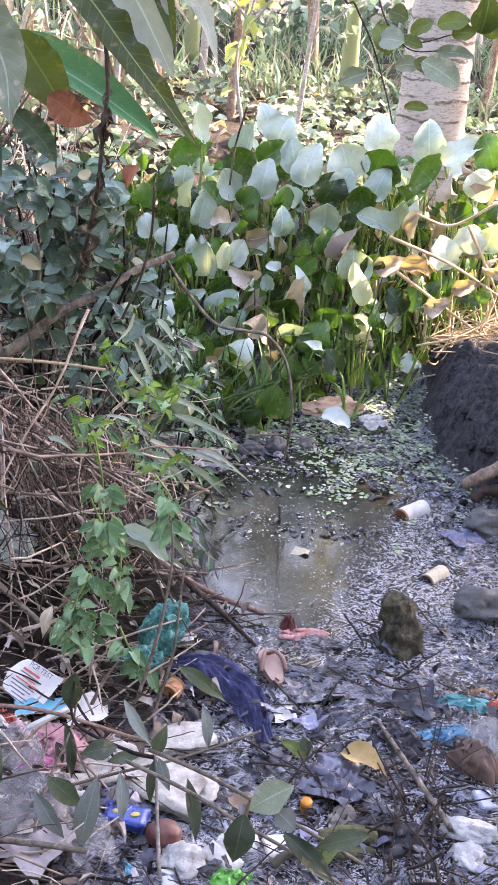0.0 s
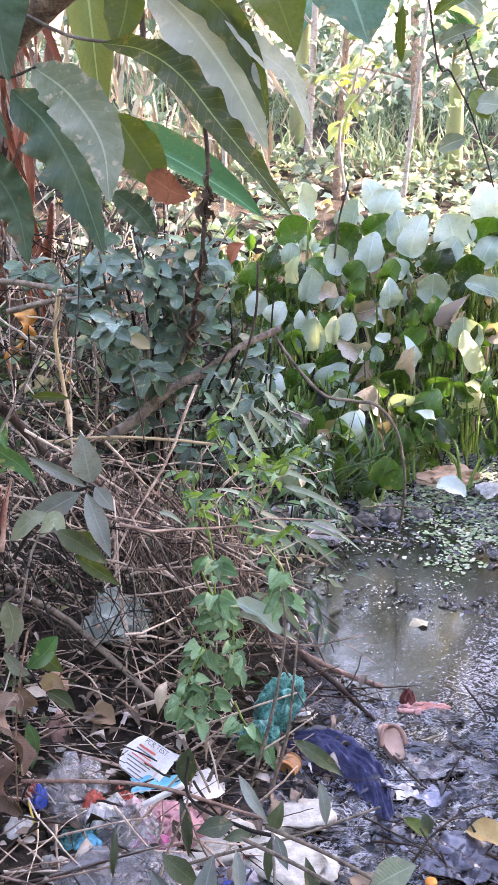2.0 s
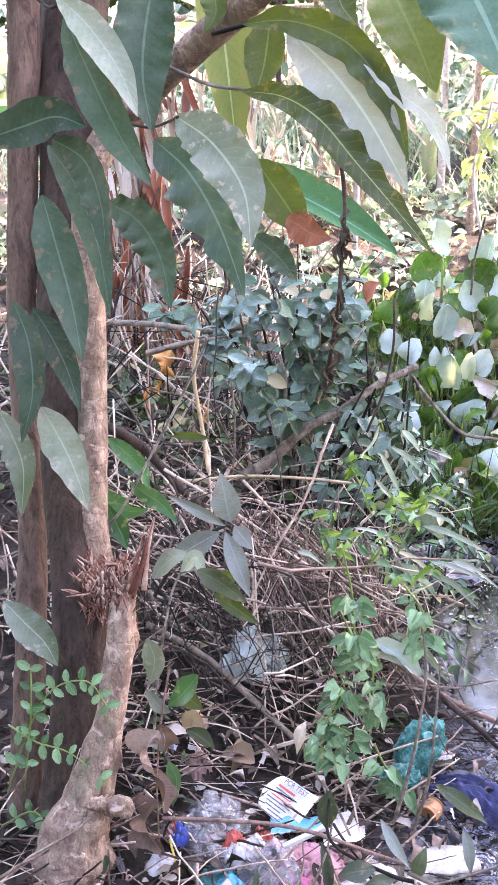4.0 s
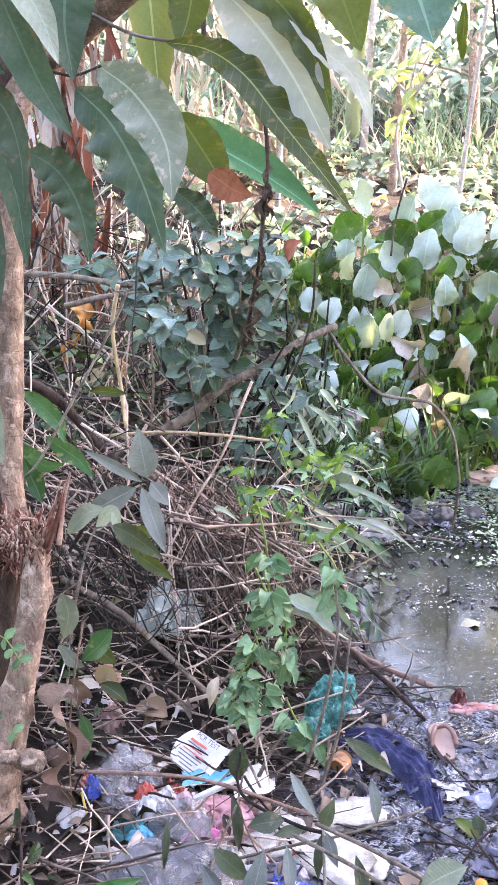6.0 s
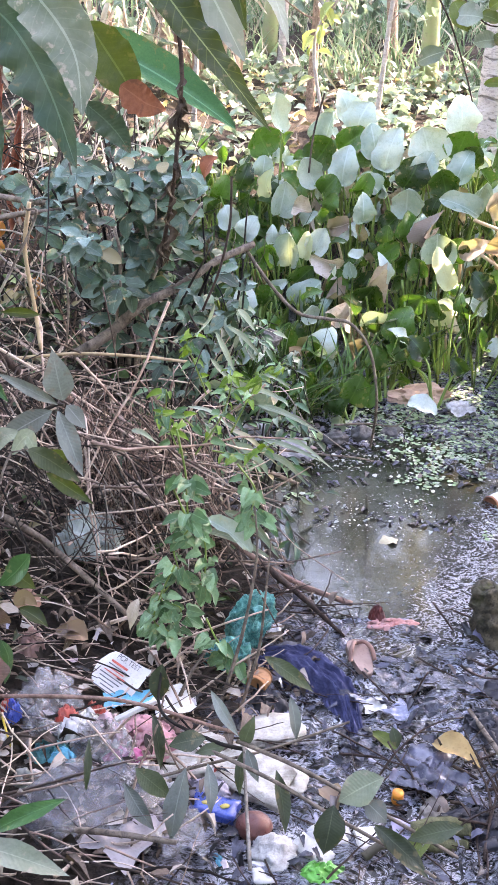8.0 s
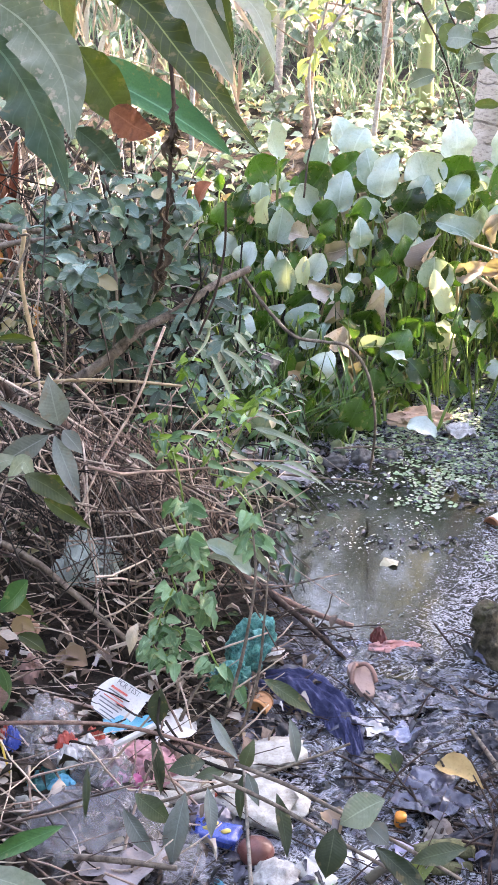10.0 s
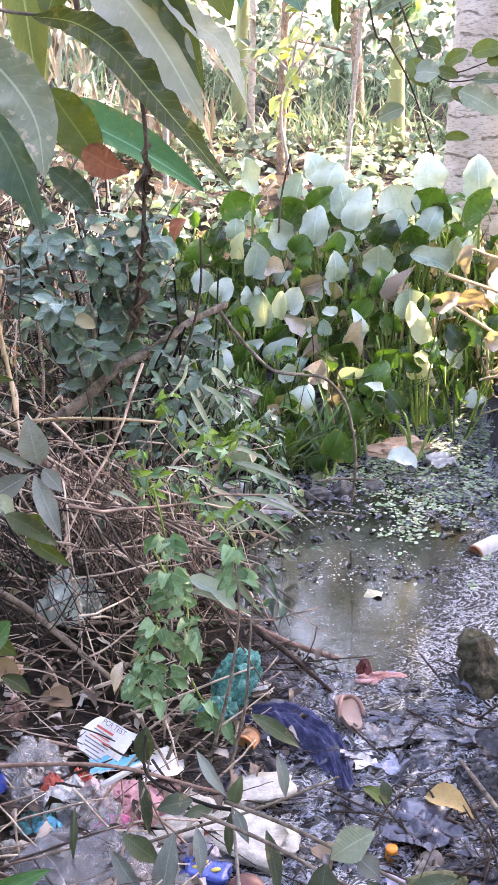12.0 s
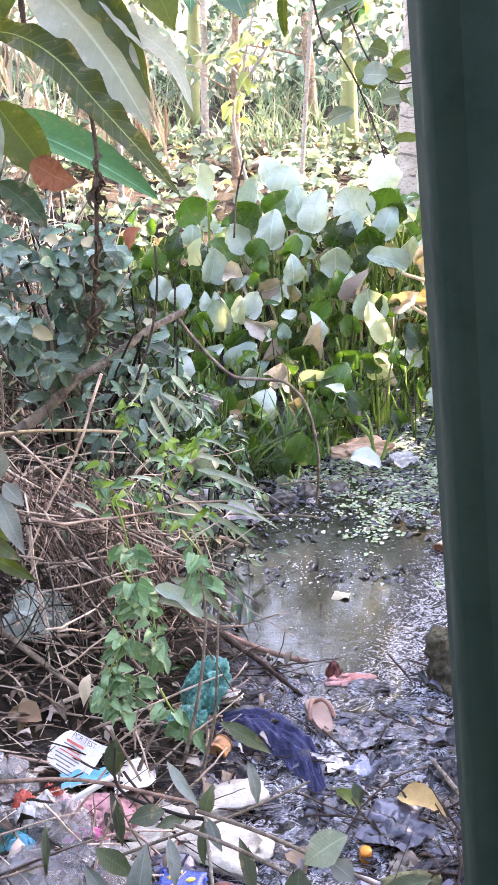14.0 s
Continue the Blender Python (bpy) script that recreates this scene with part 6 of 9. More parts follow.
scatter("tan_litter", 170, (-1.6, 0.0, 1.8, 3.3), LITTER, (0.025, 0.07), (0.35, 0.6), THATCH, "pale tan dry leaves on the bank", 58, on_bank, 0.05)
GROUND_LIB = [leaf_mesh("creeper_leaf", IVY, "egg", f, s, 0.05, 4, 2, 2, 0, i) for i, (f, s) in enumerate(((0.2, 0.2), (0.4, 0.3), (0.1, 0.1)))]
scatter("creeper", 4200, (-3.5, 4.5, 6.8, 11.0), GROUND_LIB, (0.06, 0.12), (0.6, 0.9), IVY, "pale green creeper over the far bank", 53, lambda x, y, r: noise.noise(Vector((x * 1.6, y * 1.6, 0))) > -0.08, 0.2, 0.7, "plant")
scatter("creeper", 1300, (-2.6, -0.6, 3.9, 6.6), GROUND_LIB, (0.035, 0.08), (0.5, 0.8), WEED, "low dark creeper under the shrub", 57, lambda x, y, r: noise.noise(Vector((x * 2, y * 2, 5))) > -0.1, 0.35, 0.7, "plant")
scatter("bank_weeds", 120, (-1.7, -0.25, 1.9, 3.6), [leaf_mesh("weed_blade", WEED, "oval", f, s, 0.03, 6, 4, 2, 0, i) for i, (f, s) in enumerate(((0.2, 0.2), (0.35, 0.35)))], (0.025, 0.06), (0.4, 0.6), WEED, "small green weeds growing through the litter", 59, lambda x, y, r: on_bank(x, y, r) and (y > 2.75 or x < -0.75) and noise.noise(Vector((x * 3, y * 3, 4))) > 0.0, 0.08, 0.5, "plant")
scatter("far_litter", 1000, (-4.5, 5.0, 6.7, 11.0), LITTER, (0.06, 0.16), (0.3, 0.6), HYA_DEAD, "sunlit dry leaves on the far bank", 54, None, 0.08)
DUCK_LIB = [leaf_mesh("weed_leaf", DUCK, "oval", 0.1, 0.05, 0.02, 3, 2, seed=i) for i in range(2)]
weedy = lambda x, y, r: bank_edge(y) < x and mound(x, y) < 0.05 and 0.6 * noise.noise(Vector((x * 4, y * 3, 2))) + 0.8 * noise.noise(Vector((x * 15, y * 11, 3))) + step(4.1, 4.9, y) * step(-0.2, 0.6, x) * 1.2 - step(4.2, 3.6, y) * 0.5 > 0.25 + 0.3 * r.random()


def floating(name, count, seed):
    rng = random.Random(seed)
    items = []
    while len(items) < count:
        x, y = rng.uniform(-0.4, 1.0), rng.uniform(3.3, 5.6)
        if weedy(x, y, rng):
            a = rng.uniform(0, 6.283)
            z = rng.uniform(0.008, 0.022)
            p = Vector((x, y, max(0.003, ground_h(x, y) + 0.004)))
            items.append((rng.choice(DUCK_LIB), aim(p, p + Vector((math.cos(a) * z, math.sin(a) * z, 0.002)), (rng.gauss(0, 0.15), rng.gauss(0, 0.15), 1), z)))
    return merged(name, items, DUCK, "small pale green floating weed on dark water", "plant")


floating("floating_weed", 4600, 55)


def flecks():
    """Pale crumbs of foam and leaf afloat on the pool."""
    rng = random.Random(56)
    items = []
    while len(items) < 1300:
        x, y = rng.uniform(-0.35, 0.95), rng.choice((rng.uniform(2.5, 5.3), rng.uniform(3.8, 4.6)))
        if bank_edge(y) > x or mound(x, y) > 0.03 or rng.random() < 0.35 * pool(x, y) or noise.noise(Vector((x * 5, y * 4, 8))) < rng.uniform(-0.1, 0.5):
            continue
        a, z = rng.uniform(0, 6.283), rng.uniform(0.004, 0.014) * (2 if rng.random() < 0.1 else 1)
        p = Vector((x, y, max(0.002, ground_h(x, y) + 0.003)))
        items.append((rng.choice(WET_LEAF), aim(p, p + Vector((math.cos(a) * z, math.sin(a) * z, 0.001)), (rng.gauss(0, 0.2), rng.gauss(0, 0.2), 1), z * rng.uniform(0.4, 1.0))))
    merged("floating_crumbs", items, FLECK, "pale crumbs of foam and leaf afloat on the water", "litter")


n = Nodes("pale_crumb")
tone = n.ramp(n.random(True), (0.0, (0.05, 0.055, 0.05)), (0.45, (0.2, 0.22, 0.2)), (0.8, (0.4, 0.42, 0.38)), (1.0, (0.36, 0.35, 0.22)))
n.set(Base_Color=tone, Roughness=0.4)
FLECK = n.mat
flecks()


def debris():
    """Rotting leaves and bits that drift at the far end of the pool."""
    rng = random.Random(63)
    items = []
    while len(items) < 420:
        x, y = rng.uniform(-0.35, 0.8), rng.uniform(3.7, 4.75)
        if bank_edge(y) > x or mound(x, y) > 0.02 or noise.noise(Vector((x * 6, y * 5, 4))) + 0.5 * step(4.0, 4.6, y) < rng.uniform(0.0, 0.5):
            continue
        a, z = rng.uniform(0, 6.283), rng.uniform(0.015, 0.05)
        p = Vector((x, y, max(0.003, ground_h(x, y) + 0.003)))
        items.append((rng.choice(WET_LEAF), aim(p, p + Vector((math.cos(a) * z, math.sin(a) * z, 0.003)), (rng.gauss(0, 0.2), rng.gauss(0, 0.2), 1), z * rng.uniform(0.3, 0.6))))
    merged("drifting_leaves", items, SOGGY, "dark rotting leaves adrift on the pool", "leaves")


debris()

# ---- far bank and what stands beyond it ----
BLADES = [leaf_mesh("grass_leaf", GRASS, "strap", 0.3, s, 0.0, 5, 2, seed=i) for i, s in enumerate((0.3, 0.6, 0.1))]


def grass(name, count, box, tall, seed, label):
    rng = random.Random(seed)
    items = []
    while len(items) < count:
        x, y = rng.uniform(box[0], box[1]), rng.uniform(box[2], box[3])
        if noise.noise(Vector((x * 0.8, y * 0.8, 9))) < -0.1:
            continue
        for k in range(6):
            p = Vector((x + rng.gauss(0, 0.06), y + rng.gauss(0, 0.06), ground_h(x, y, False) - 0.02))
            d = Vector((rng.gauss(0, 0.35), rng.gauss(0, 0.35), 1)).normalized()
            items.append((rng.choice(BLADES), aim(p, p + d * rng.uniform(0.4, 1.0) * tall, (rng.uniform(-1, 1), rng.uniform(-1, 1), 0.4), rng.uniform(0.01, 0.03))))
    return merged(name, items, GRASS, label, "grass")


grass("grass", 6000, (-6, 8, 9.6, 20), 0.5, 61, "bright sunlit grass beyond the far bank")


def banana_plant(place, tall, seed, lean=0.0, yellow=0.3, spread_out=1.0):
    rng = random.Random(seed)
    t = thing("banana_plant", place, "banana plant with ragged broad leaves in sun", "plant", "banana plants beyond the ditch")
    p = Vector(place)
    top = p + Vector((lean, 0, tall * 0.55))
    part("stem", rod([p - Vector((0, 0, 0.05)), p.lerp(top, 0.5), top], 0.09, 0.05, 10, 0.08), plain_material("banana_stem", (0.17, 0.23, 0.09), (0.24, 0.19, 0.12), 0.5, 8.0), t)
    for k in range(8):
        a = k * 2.4 + rng.uniform(-0.3, 0.3)
        d = Vector((math.cos(a), math.sin(a) * 0.8, 0)) * spread_out
        n = tall * rng.uniform(0.45, 0.65)
        tip = top + d * n * 0.75 + Vector((0, 0, n * rng.uniform(-0.3, 0.6)))
        me = leaf_mesh("banana_blade", BANANA_YELLOW if rng.random() < yellow else BANANA, "strap", 0.3, 0.35, 0.05, 14, 4, 6, 0.2, seed * 20 + k)
        placed("leaf", me, aim(top - Vector((0, 0, 0.03)), tip, Vector((0, -0.4, 1)), n * 0.3), t)


banana_plant((0.62, 10.6, 0.9), 1.9, 3, 0.0, 0.6, 0.5)
banana_plant((-2.3, 9.4, 0.85), 2.6, 4, 0.2, 0.6)
banana_plant((2.6, 11.2, 0.9), 2.4, 5, -0.1, 0.4)
banana_plant((-0.9, 12.5, 1.0), 2.6, 6, 0.1, 0.5)
banana_plant((-3.6, 7.4, 0.7), 2.2, 7, 0.1, 0.3)


def thin_tree(place, tall, r, lean, material, seed, label, leafy_top=True):
    rng = random.Random(seed)
    t = thing("thin_tree", place, label, "tree", "thin trees beyond the ditch")
    p = Vector(place)
    line = smooth_line([p - Vector((0, 0, 0.1)), p + Vector((lean * 0.4, 0, tall * 0.4)), p + Vector((lean, 0, tall))], 8)
    part("trunk", tube(bmesh.new(), line, r, r * 0.6, 9, 0.12), material, t)
    items = []
    for k in range(7):
        s = line[rng.randrange(5, len(line))]
        e = s + Vector((rng.uniform(-0.7, 0.7), rng.uniform(-0.3, 0.3), rng.uniform(0.1, 0.6)))
        part("limb", tube(bmesh.new(), smooth_line([s, s.lerp(e, 0.5) + rand_unit(rng) * 0.06, e], 3), r * 0.3, r * 0.1, 5), material, t)
        for i in range(26):
            q = s.lerp(e, rng.uniform(0.3, 1.1)) + rand_unit(rng) * 0.15
            items.append((rng.choice(GROUND_LIB), aim(q, q + rand_unit(rng) * rng.uniform(0.07, 0.14), (rng.gauss(0, 0.5), -0.4, 1), 0.06)))
    if leafy_top:
        crown = merged("crown", items, IVY, "", "")
        crown.parent = t
        crown.location = -p
        for key in ("kind", "category", "label"):
            if key in crown:
                del crown[key]


for k, (x, y, tall, r, lean, mat) in enumerate(((-0.35, 9.6, 2.4, 0.04, 0.1, BARK), (0.15, 8.6, 2.2, 0.02, 0.2, BARK_PALE), (-1.4, 9.0, 3.0, 0.035, -0.1, BARK), (-1.9, 7.9, 2.6, 0.03, 0.15, BARK), (-1.1, 8.3, 2.2, 0.02, 0.1, BARK_PALE), (0.35, 12.0, 3.0, 0.06, -0.2, BARK), (1.7, 10.0, 2.8, 0.04, 0.2, BARK), (-2.6, 11.0, 3.2, 0.06, 0.1, BARK), (-0.7, 11.4, 3.0, 0.04, 0.1, BARK_PALE))):
    thin_tree((x, y, ground_h(x, y, False)), tall, r, lean, mat, 70 + k, "slender sunlit tree on the far bank")


def sunny_tree():
    """The tall yellow-green tree that the pool mirrors."""
    rng = random.Random(88)
    base = Vector((2.1, 13.2, ground_h(2.1, 13.2, False)))
    t = thing("sunny_tree", base, "tall tree with sunlit yellow-green leaves", "tree")
    part("trunk", rod([base - Vector((0, 0, 0.1)), base + Vector((-0.2, 0, 2.6)), base + Vector((-1.05, 0, 4.5))], 0.08, 0.03, 10, 0.12), BARK_PALE, t)
    items = []
    for k in range(26):
        c = base + Vector((rng.gauss(-1.2, 0.17), rng.gauss(0, 0.3), rng.uniform(4.0, 5.3)))
        if k % 4 == 0:
            part("limb", rod([base + Vector((-0.75, 0, 3.8)), c], 0.025, 0.008, 6), BARK_PALE, t)
        for i in range(40):
            p = c + rand_unit(rng) * rng.uniform(0.03, 0.25)
            items.append((SUNNY_LEAF, aim(p, p + rand_unit(rng) * rng.uniform(0.1, 0.2), (rng.gauss(0, 0.6), rng.gauss(0, 0.6), 1), 0.1)))
    crown = merged("crown", items, SUNNY, "", "")
    crown.parent, crown.location = t, -base
    for key in ("kind", "category", "label"):
        if key in crown:
            del crown[key]


SUNNY_LEAF = leaf_mesh("sunny_leaf", SUNNY, "oval", 0.2, 0.2, 0.0, 3, 2)
sunny_tree()


def thicket():
    """Sunlit bushes far behind, with gaps of sky."""
    rng = random.Random(90)
    items = []
    for k in range(420):
        x, y = rng.uniform(-9, 10), rng.uniform(12.5, 24)
        z = ground_h(x, y, False) + rng.random() ** 1.6 * 3.8
        c = Vector((x, y, z))
        if noise.noise(c * 0.45) < -0.12:
            continue
        for i in range(24):
            p = c + rand_unit(rng) * rng.uniform(0.1, 0.6)
            items.append((rng.choice(GROUND_LIB), aim(p, p + rand_unit(rng) * rng.uniform(0.12, 0.24), (rng.gauss(0, 0.6), -0.3, 1), 0.13)))
    merged("thicket", items, IVY, "sunlit bushes far beyond the ditch", "bushes")


thicket()


def tall_thicket():
    """An unseen wall of leaves behind the thicket, added to darken the pool's reflection."""
    rng = random.Random(93)
    items = []
    for k in range(620):
        x, y = rng.uniform(-9, 9), rng.uniform(15, 22)
        c = Vector((x, y, rng.uniform(3.5, 7.0)))
        if noise.noise(c * 0.5) < -0.3:
            continue
        for i in range(26):
            p = c + rand_unit(rng) * rng.uniform(0.1, 0.9)
            items.append((FAR_LEAF, aim(p, p + rand_unit(rng) * rng.uniform(0.25, 0.4), (rng.gauss(0, 0.6), -0.3, 1), 0.2)))
    merged("tall_thicket", items, WEED, "unseen leaf wall added to darken the pool's reflection", "bushes")


tall_thicket()


def dry_thatch():
    """Dead banana leaves hanging in a curtain behind the tree."""
    rng = random.Random(95)
    lib = [leaf_mesh("dry_strip", m, "strap", 0.6, 0.12, 0.15, 10, 2, 3, 0.9, i) for i, m in enumerate((DEAD_RED, THATCH, DEAD_RED, THATCH))]
    t = thing("dead_banana_plant", (-1.75, 5.6, ground_h(-1.75, 5.6, False)), "dead banana plant with hanging red-brown leaves", "plant")
    part("stem", rod([(-1.75, 5.6, 0.3), (-1.73, 5.6, 1.2), (-1.7, 5.6, 2.4)], 0.07, 0.05, 9, 0.2), BARK, t)
    for k in range(110):
        p = Vector((-1.72 + rng.gauss(0, 0.1), 5.5 + rng.gauss(0, 0.1), rng.uniform(1.0, 2.3)))
        d = Vector((rng.gauss(0, 0.15), rng.gauss(-0.05, 0.1), -1))
        placed("hanging_leaf", rng.choice(lib), aim(p, p + d * rng.uniform(0.3, 0.7), (rng.uniform(-1, 1), -1, 0), rng.uniform(0.015, 0.05)), t)
    t = thing("dry_thatch", (-1.6, 9.8, 0.9), "curtain of dry straw-coloured palm leaves in sun", "plant")
    for k in range(170):
        x = -1.6 + rng.choice((-0.8, -0.35, 0.1, 0.4)) + rng.gauss(0, 0.1)
        p = Vector((x, 9.8 + rng.gauss(0, 0.15), rng.uniform(1.1, 2.6)))
        d = Vector((rng.gauss(0, 0.25), rng.gauss(-0.05, 0.1), -1))
        placed("hanging_leaf", lib[1 + 2 * (k % 2)], aim(p, p + d * rng.uniform(0.4, 0.9), (rng.uniform(-1, 1), -1, 0), rng.uniform(0.012, 0.05)), t)
    part("rail", rod([(-2.8, 9.8, 2.5), (-1.6, 9.85, 2.55), (-1.0, 9.8, 2.5)], 0.03, 0.025, 7), BARK, t)


dry_thatch()


def yellow_sapling():
    rng = random.Random(17)
    t = thing("yellow_sapling", (-0.05, 7.3, ground_h(-0.05, 7.3, False)), "sunlit sapling with yellow-green leaves", "plant")
    stems = []
    for pts in (((-0.05, 7.3, 0.5), (-0.243, 7.300, 1.306), (-0.188, 7.300, 1.609), (-0.107, 7.300, 2.001)), ((-0.188, 7.300, 1.609), (-0.296, 7.300, 1.736)), ((-0.202, 7.300, 1.542), (-0.013, 7.300, 1.811))):
        s = smooth_line(pts, 6)
        stems.append(s)
        part("stem", tube(bmesh.new(), s, 0.013, 0.006, 6, 0.1), BARK_PALE, t)
    me = [leaf_mesh("yellow_leaf", BANANA_YELLOW, "oval", 0.3, 0.2, 0.04, 5, 4, 2, 0, i) for i in range(2)]
    leafy(t, stems, me, 26, 0.13, 0.5, rng, 0.3)


yellow_sapling()


def round_leaf_twig():
    rng = random.Random(19)
    t = thing("leafy_twig", (0.428, 3.600, 1.651), "hanging twig with round leathery dark leaves", "branch")
    me = {k: [leaf_mesh("round_leaf", m, "oval", 0.2, 0.16, 0.05, 14, 6, 2, 0.15, i) for i in range(2)] for k, m in (("g", MANGO_OLIVE), ("p", MANGO_PALE))}
    for pts, r in ((((-0.013, 3.700, 3.041), (0.149, 3.600, 1.952), (0.211, 3.600, 1.822), (0.271, 3.600, 1.718), (0.328, 3.600, 1.579), (0.354, 3.600, 1.500)), 0.006), (((0.240, 3.600, 1.929), (0.315, 3.600, 1.768), (0.401, 3.600, 1.735), (0.495, 3.600, 1.762)), 0.005), (((0.315, 3.600, 1.760), (0.387, 3.600, 1.711), (0.485, 3.600, 1.718), (0.559, 3.600, 1.715)), 0.004)):
        part("stem", rod(pts, r * 0.6, r * 0.35, 6), BARK_DARK, t)
    for a, b, w, tone in (((0.415, 3.500, 2.111), (0.409, 3.480, 1.954), 0.085, "g"), ((0.309, 3.600, 1.813), (0.361, 3.580, 1.799), 0.055, "g"), ((0.278, 3.600, 1.773), (0.319, 3.560, 1.700), 0.06, "g"), ((0.287, 3.580, 1.736), (0.353, 3.540, 1.739), 0.07, "p"), ((0.378, 3.600, 1.757), (0.436, 3.580, 1.796), 0.045, "g"), ((0.451, 3.600, 1.785), (0.539, 3.580, 1.807), 0.055, "g"), ((0.495, 3.600, 1.765), (0.560, 3.580, 1.774), 0.05, "g"), ((0.354, 3.600, 1.739), (0.413, 3.580, 1.726), 0.04, "g"), ((0.453, 3.600, 1.712), (0.568, 3.580, 1.712), 0.035, "p"), ((0.398, 3.600, 1.688), (0.456, 3.580, 1.646), 0.05, "g"), ((0.415, 3.560, 1.687), (0.527, 3.520, 1.633), 0.075, "p"), ((0.343, 3.600, 1.663), (0.416, 3.600, 1.678), 0.05, "p"), ((0.576, 3.600, 1.771), (0.586, 3.550, 1.872), 0.08, "g"), ((0.611, 3.600, 1.758), (0.613, 3.600, 1.850), 0.09, "g"), ((0.382, 3.600, 1.551), (0.456, 3.600, 1.556), 0.03, "g"), ((0.263, 3.600, 1.639), (0.183, 3.600, 1.609), 0.05, "p"), ((0.259, 3.600, 2.044), (0.149, 3.600, 1.986), 0.04, "g"), ((0.306, 3.500, 2.145), (0.361, 3.500, 2.058), 0.08, "g"), ((0.175, 3.700, 1.901), (0.289, 3.700, 1.953), 0.05, "p"), ((0.198, 3.700, 2.046), (0.303, 3.700, 1.986), 0.07, "p"), ((0.068, 3.800, 2.014), (0.064, 3.800, 1.847), 0.03, "g")):
        placed("leaf", rng.choice(me[tone]), aim(a, b, (rng.uniform(-0.3, 0.3), -1, 0.5), w * 1.1), t)


round_leaf_twig()


# ---- small plants near the tree ----
def grey_leaf_sapling():
    t = thing("grey_leaf_sapling", (-0.963, 2.900, 0.556), "sapling with broad dusty grey-green leaves", "plant")
    part("stem", rod([(-0.948, 2.900, 0.540), (-0.852, 2.880, 0.689), (-0.739, 2.860, 0.771), (-0.705, 2.850, 0.781)], 0.006, 0.005, 6), TWIG_GREY, t)
    me = [leaf_mesh("dusty_leaf", MANGO_GREY if i != 1 else MANGO_OLIVE, "lance", 0.2, 0.12, 0.02, 8, 4, 2, 0, i) for i in range(3)]
    for a, b, w, k in (((-0.705, 2.840, 0.796), (-0.716, 2.800, 0.940), 0.085, 0), ((-0.718, 2.840, 0.784), (-0.865, 2.800, 0.880), 0.035, 2), ((-0.734, 2.840, 0.767), (-0.873, 2.780, 0.695), 0.07, 0), ((-0.719, 2.840, 0.768), (-0.640, 2.760, 0.620), 0.06, 2), ((-0.695, 2.840, 0.785), (-0.638, 2.800, 0.739), 0.05, 0), ((-0.815, 2.840, 0.715), (-0.776, 2.800, 0.651), 0.05, 2), ((-0.795, 2.860, 0.600), (-0.685, 2.840, 0.648), 0.06, 1), ((-0.764, 2.860, 0.577), (-0.627, 2.800, 0.524), 0.045, 1), ((-0.842, 2.700, 0.373), (-0.753, 2.650, 0.340), 0.06, 1), ((-0.769, 2.900, 1.008), (-0.878, 2.900, 1.013), 0.03, 1)):
        placed("leaf", me[k], aim(a, b, (0.2, -1, 0.5), w * 0.95), t)


grey_leaf_sapling()


def bank_seedling():
    """A few pale, olive and withered leaves on a thin stem beside the torn stub."""
    t = thing("bank_seedling", (-0.927, 2.700, 0.094), "thin seedling with pale and olive leaves beside the stub", "plant")
    part("stem", rod([(-0.927, 2.700, 0.0), (-0.891, 2.700, 0.360), (-0.843, 2.700, 0.613), (-0.809, 2.700, 0.703)], 0.005, 0.003, 6), TWIG_GREY, t)
    for k, (material, width, line) in enumerate((
            (MANGO_PALE, 0.05, ((-0.902, 2.750, 0.659), (-0.846, 2.750, 0.720), (-0.792, 2.750, 0.736))),
            (LONG_LEAF, 0.04, ((-0.815, 2.720, 0.686), (-0.772, 2.720, 0.740), (-0.748, 2.720, 0.684))),
            (MANGO_PALE, 0.06, ((-0.874, 2.600, 0.561), (-0.859, 2.600, 0.498), (-0.877, 2.600, 0.432))),
            (SHOOT, 0.06, ((-0.744, 2.600, 0.468), (-0.783, 2.600, 0.416), (-0.830, 2.600, 0.370))),
            (DUSK_LEAF, 0.055, ((-0.764, 2.700, 0.714), (-0.705, 2.700, 0.684), (-0.632, 2.700, 0.630))),
            (VINE, 0.045, ((-0.787, 2.450, 0.306), (-0.770, 2.450, 0.251), (-0.785, 2.450, 0.175))),
            (MANGO_PALE, 0.035, ((-0.871, 2.550, 0.442), (-0.836, 2.550, 0.397), (-0.807, 2.550, 0.384))),
            (HYA_DEAD, 0.04, ((-0.778, 2.550, 0.346), (-0.751, 2.550, 0.373), (-0.719, 2.550, 0.351))),
            (MANGO_PALE, 0.035, ((-0.876, 2.500, 0.308), (-0.838, 2.500, 0.328), (-0.810, 2.500, 0.290))))):
        part("leaf", leaf_blade(line, width, (0.3 * math.sin(k * 2.1), -1, 0.5), 0.25, 0.15, 2.0, k + 40, 16, 6), material, t)
        stalk = min(((-0.891, 2.700, 0.360), (-0.843, 2.700, 0.613), (-0.809, 2.700, 0.703)), key=lambda q: (Vector(q) - Vector(line[0])).length)
        part("stalk", rod([stalk, line[0]], 0.0025, 0.002, 5), TWIG_GREY, t)


bank_seedling()


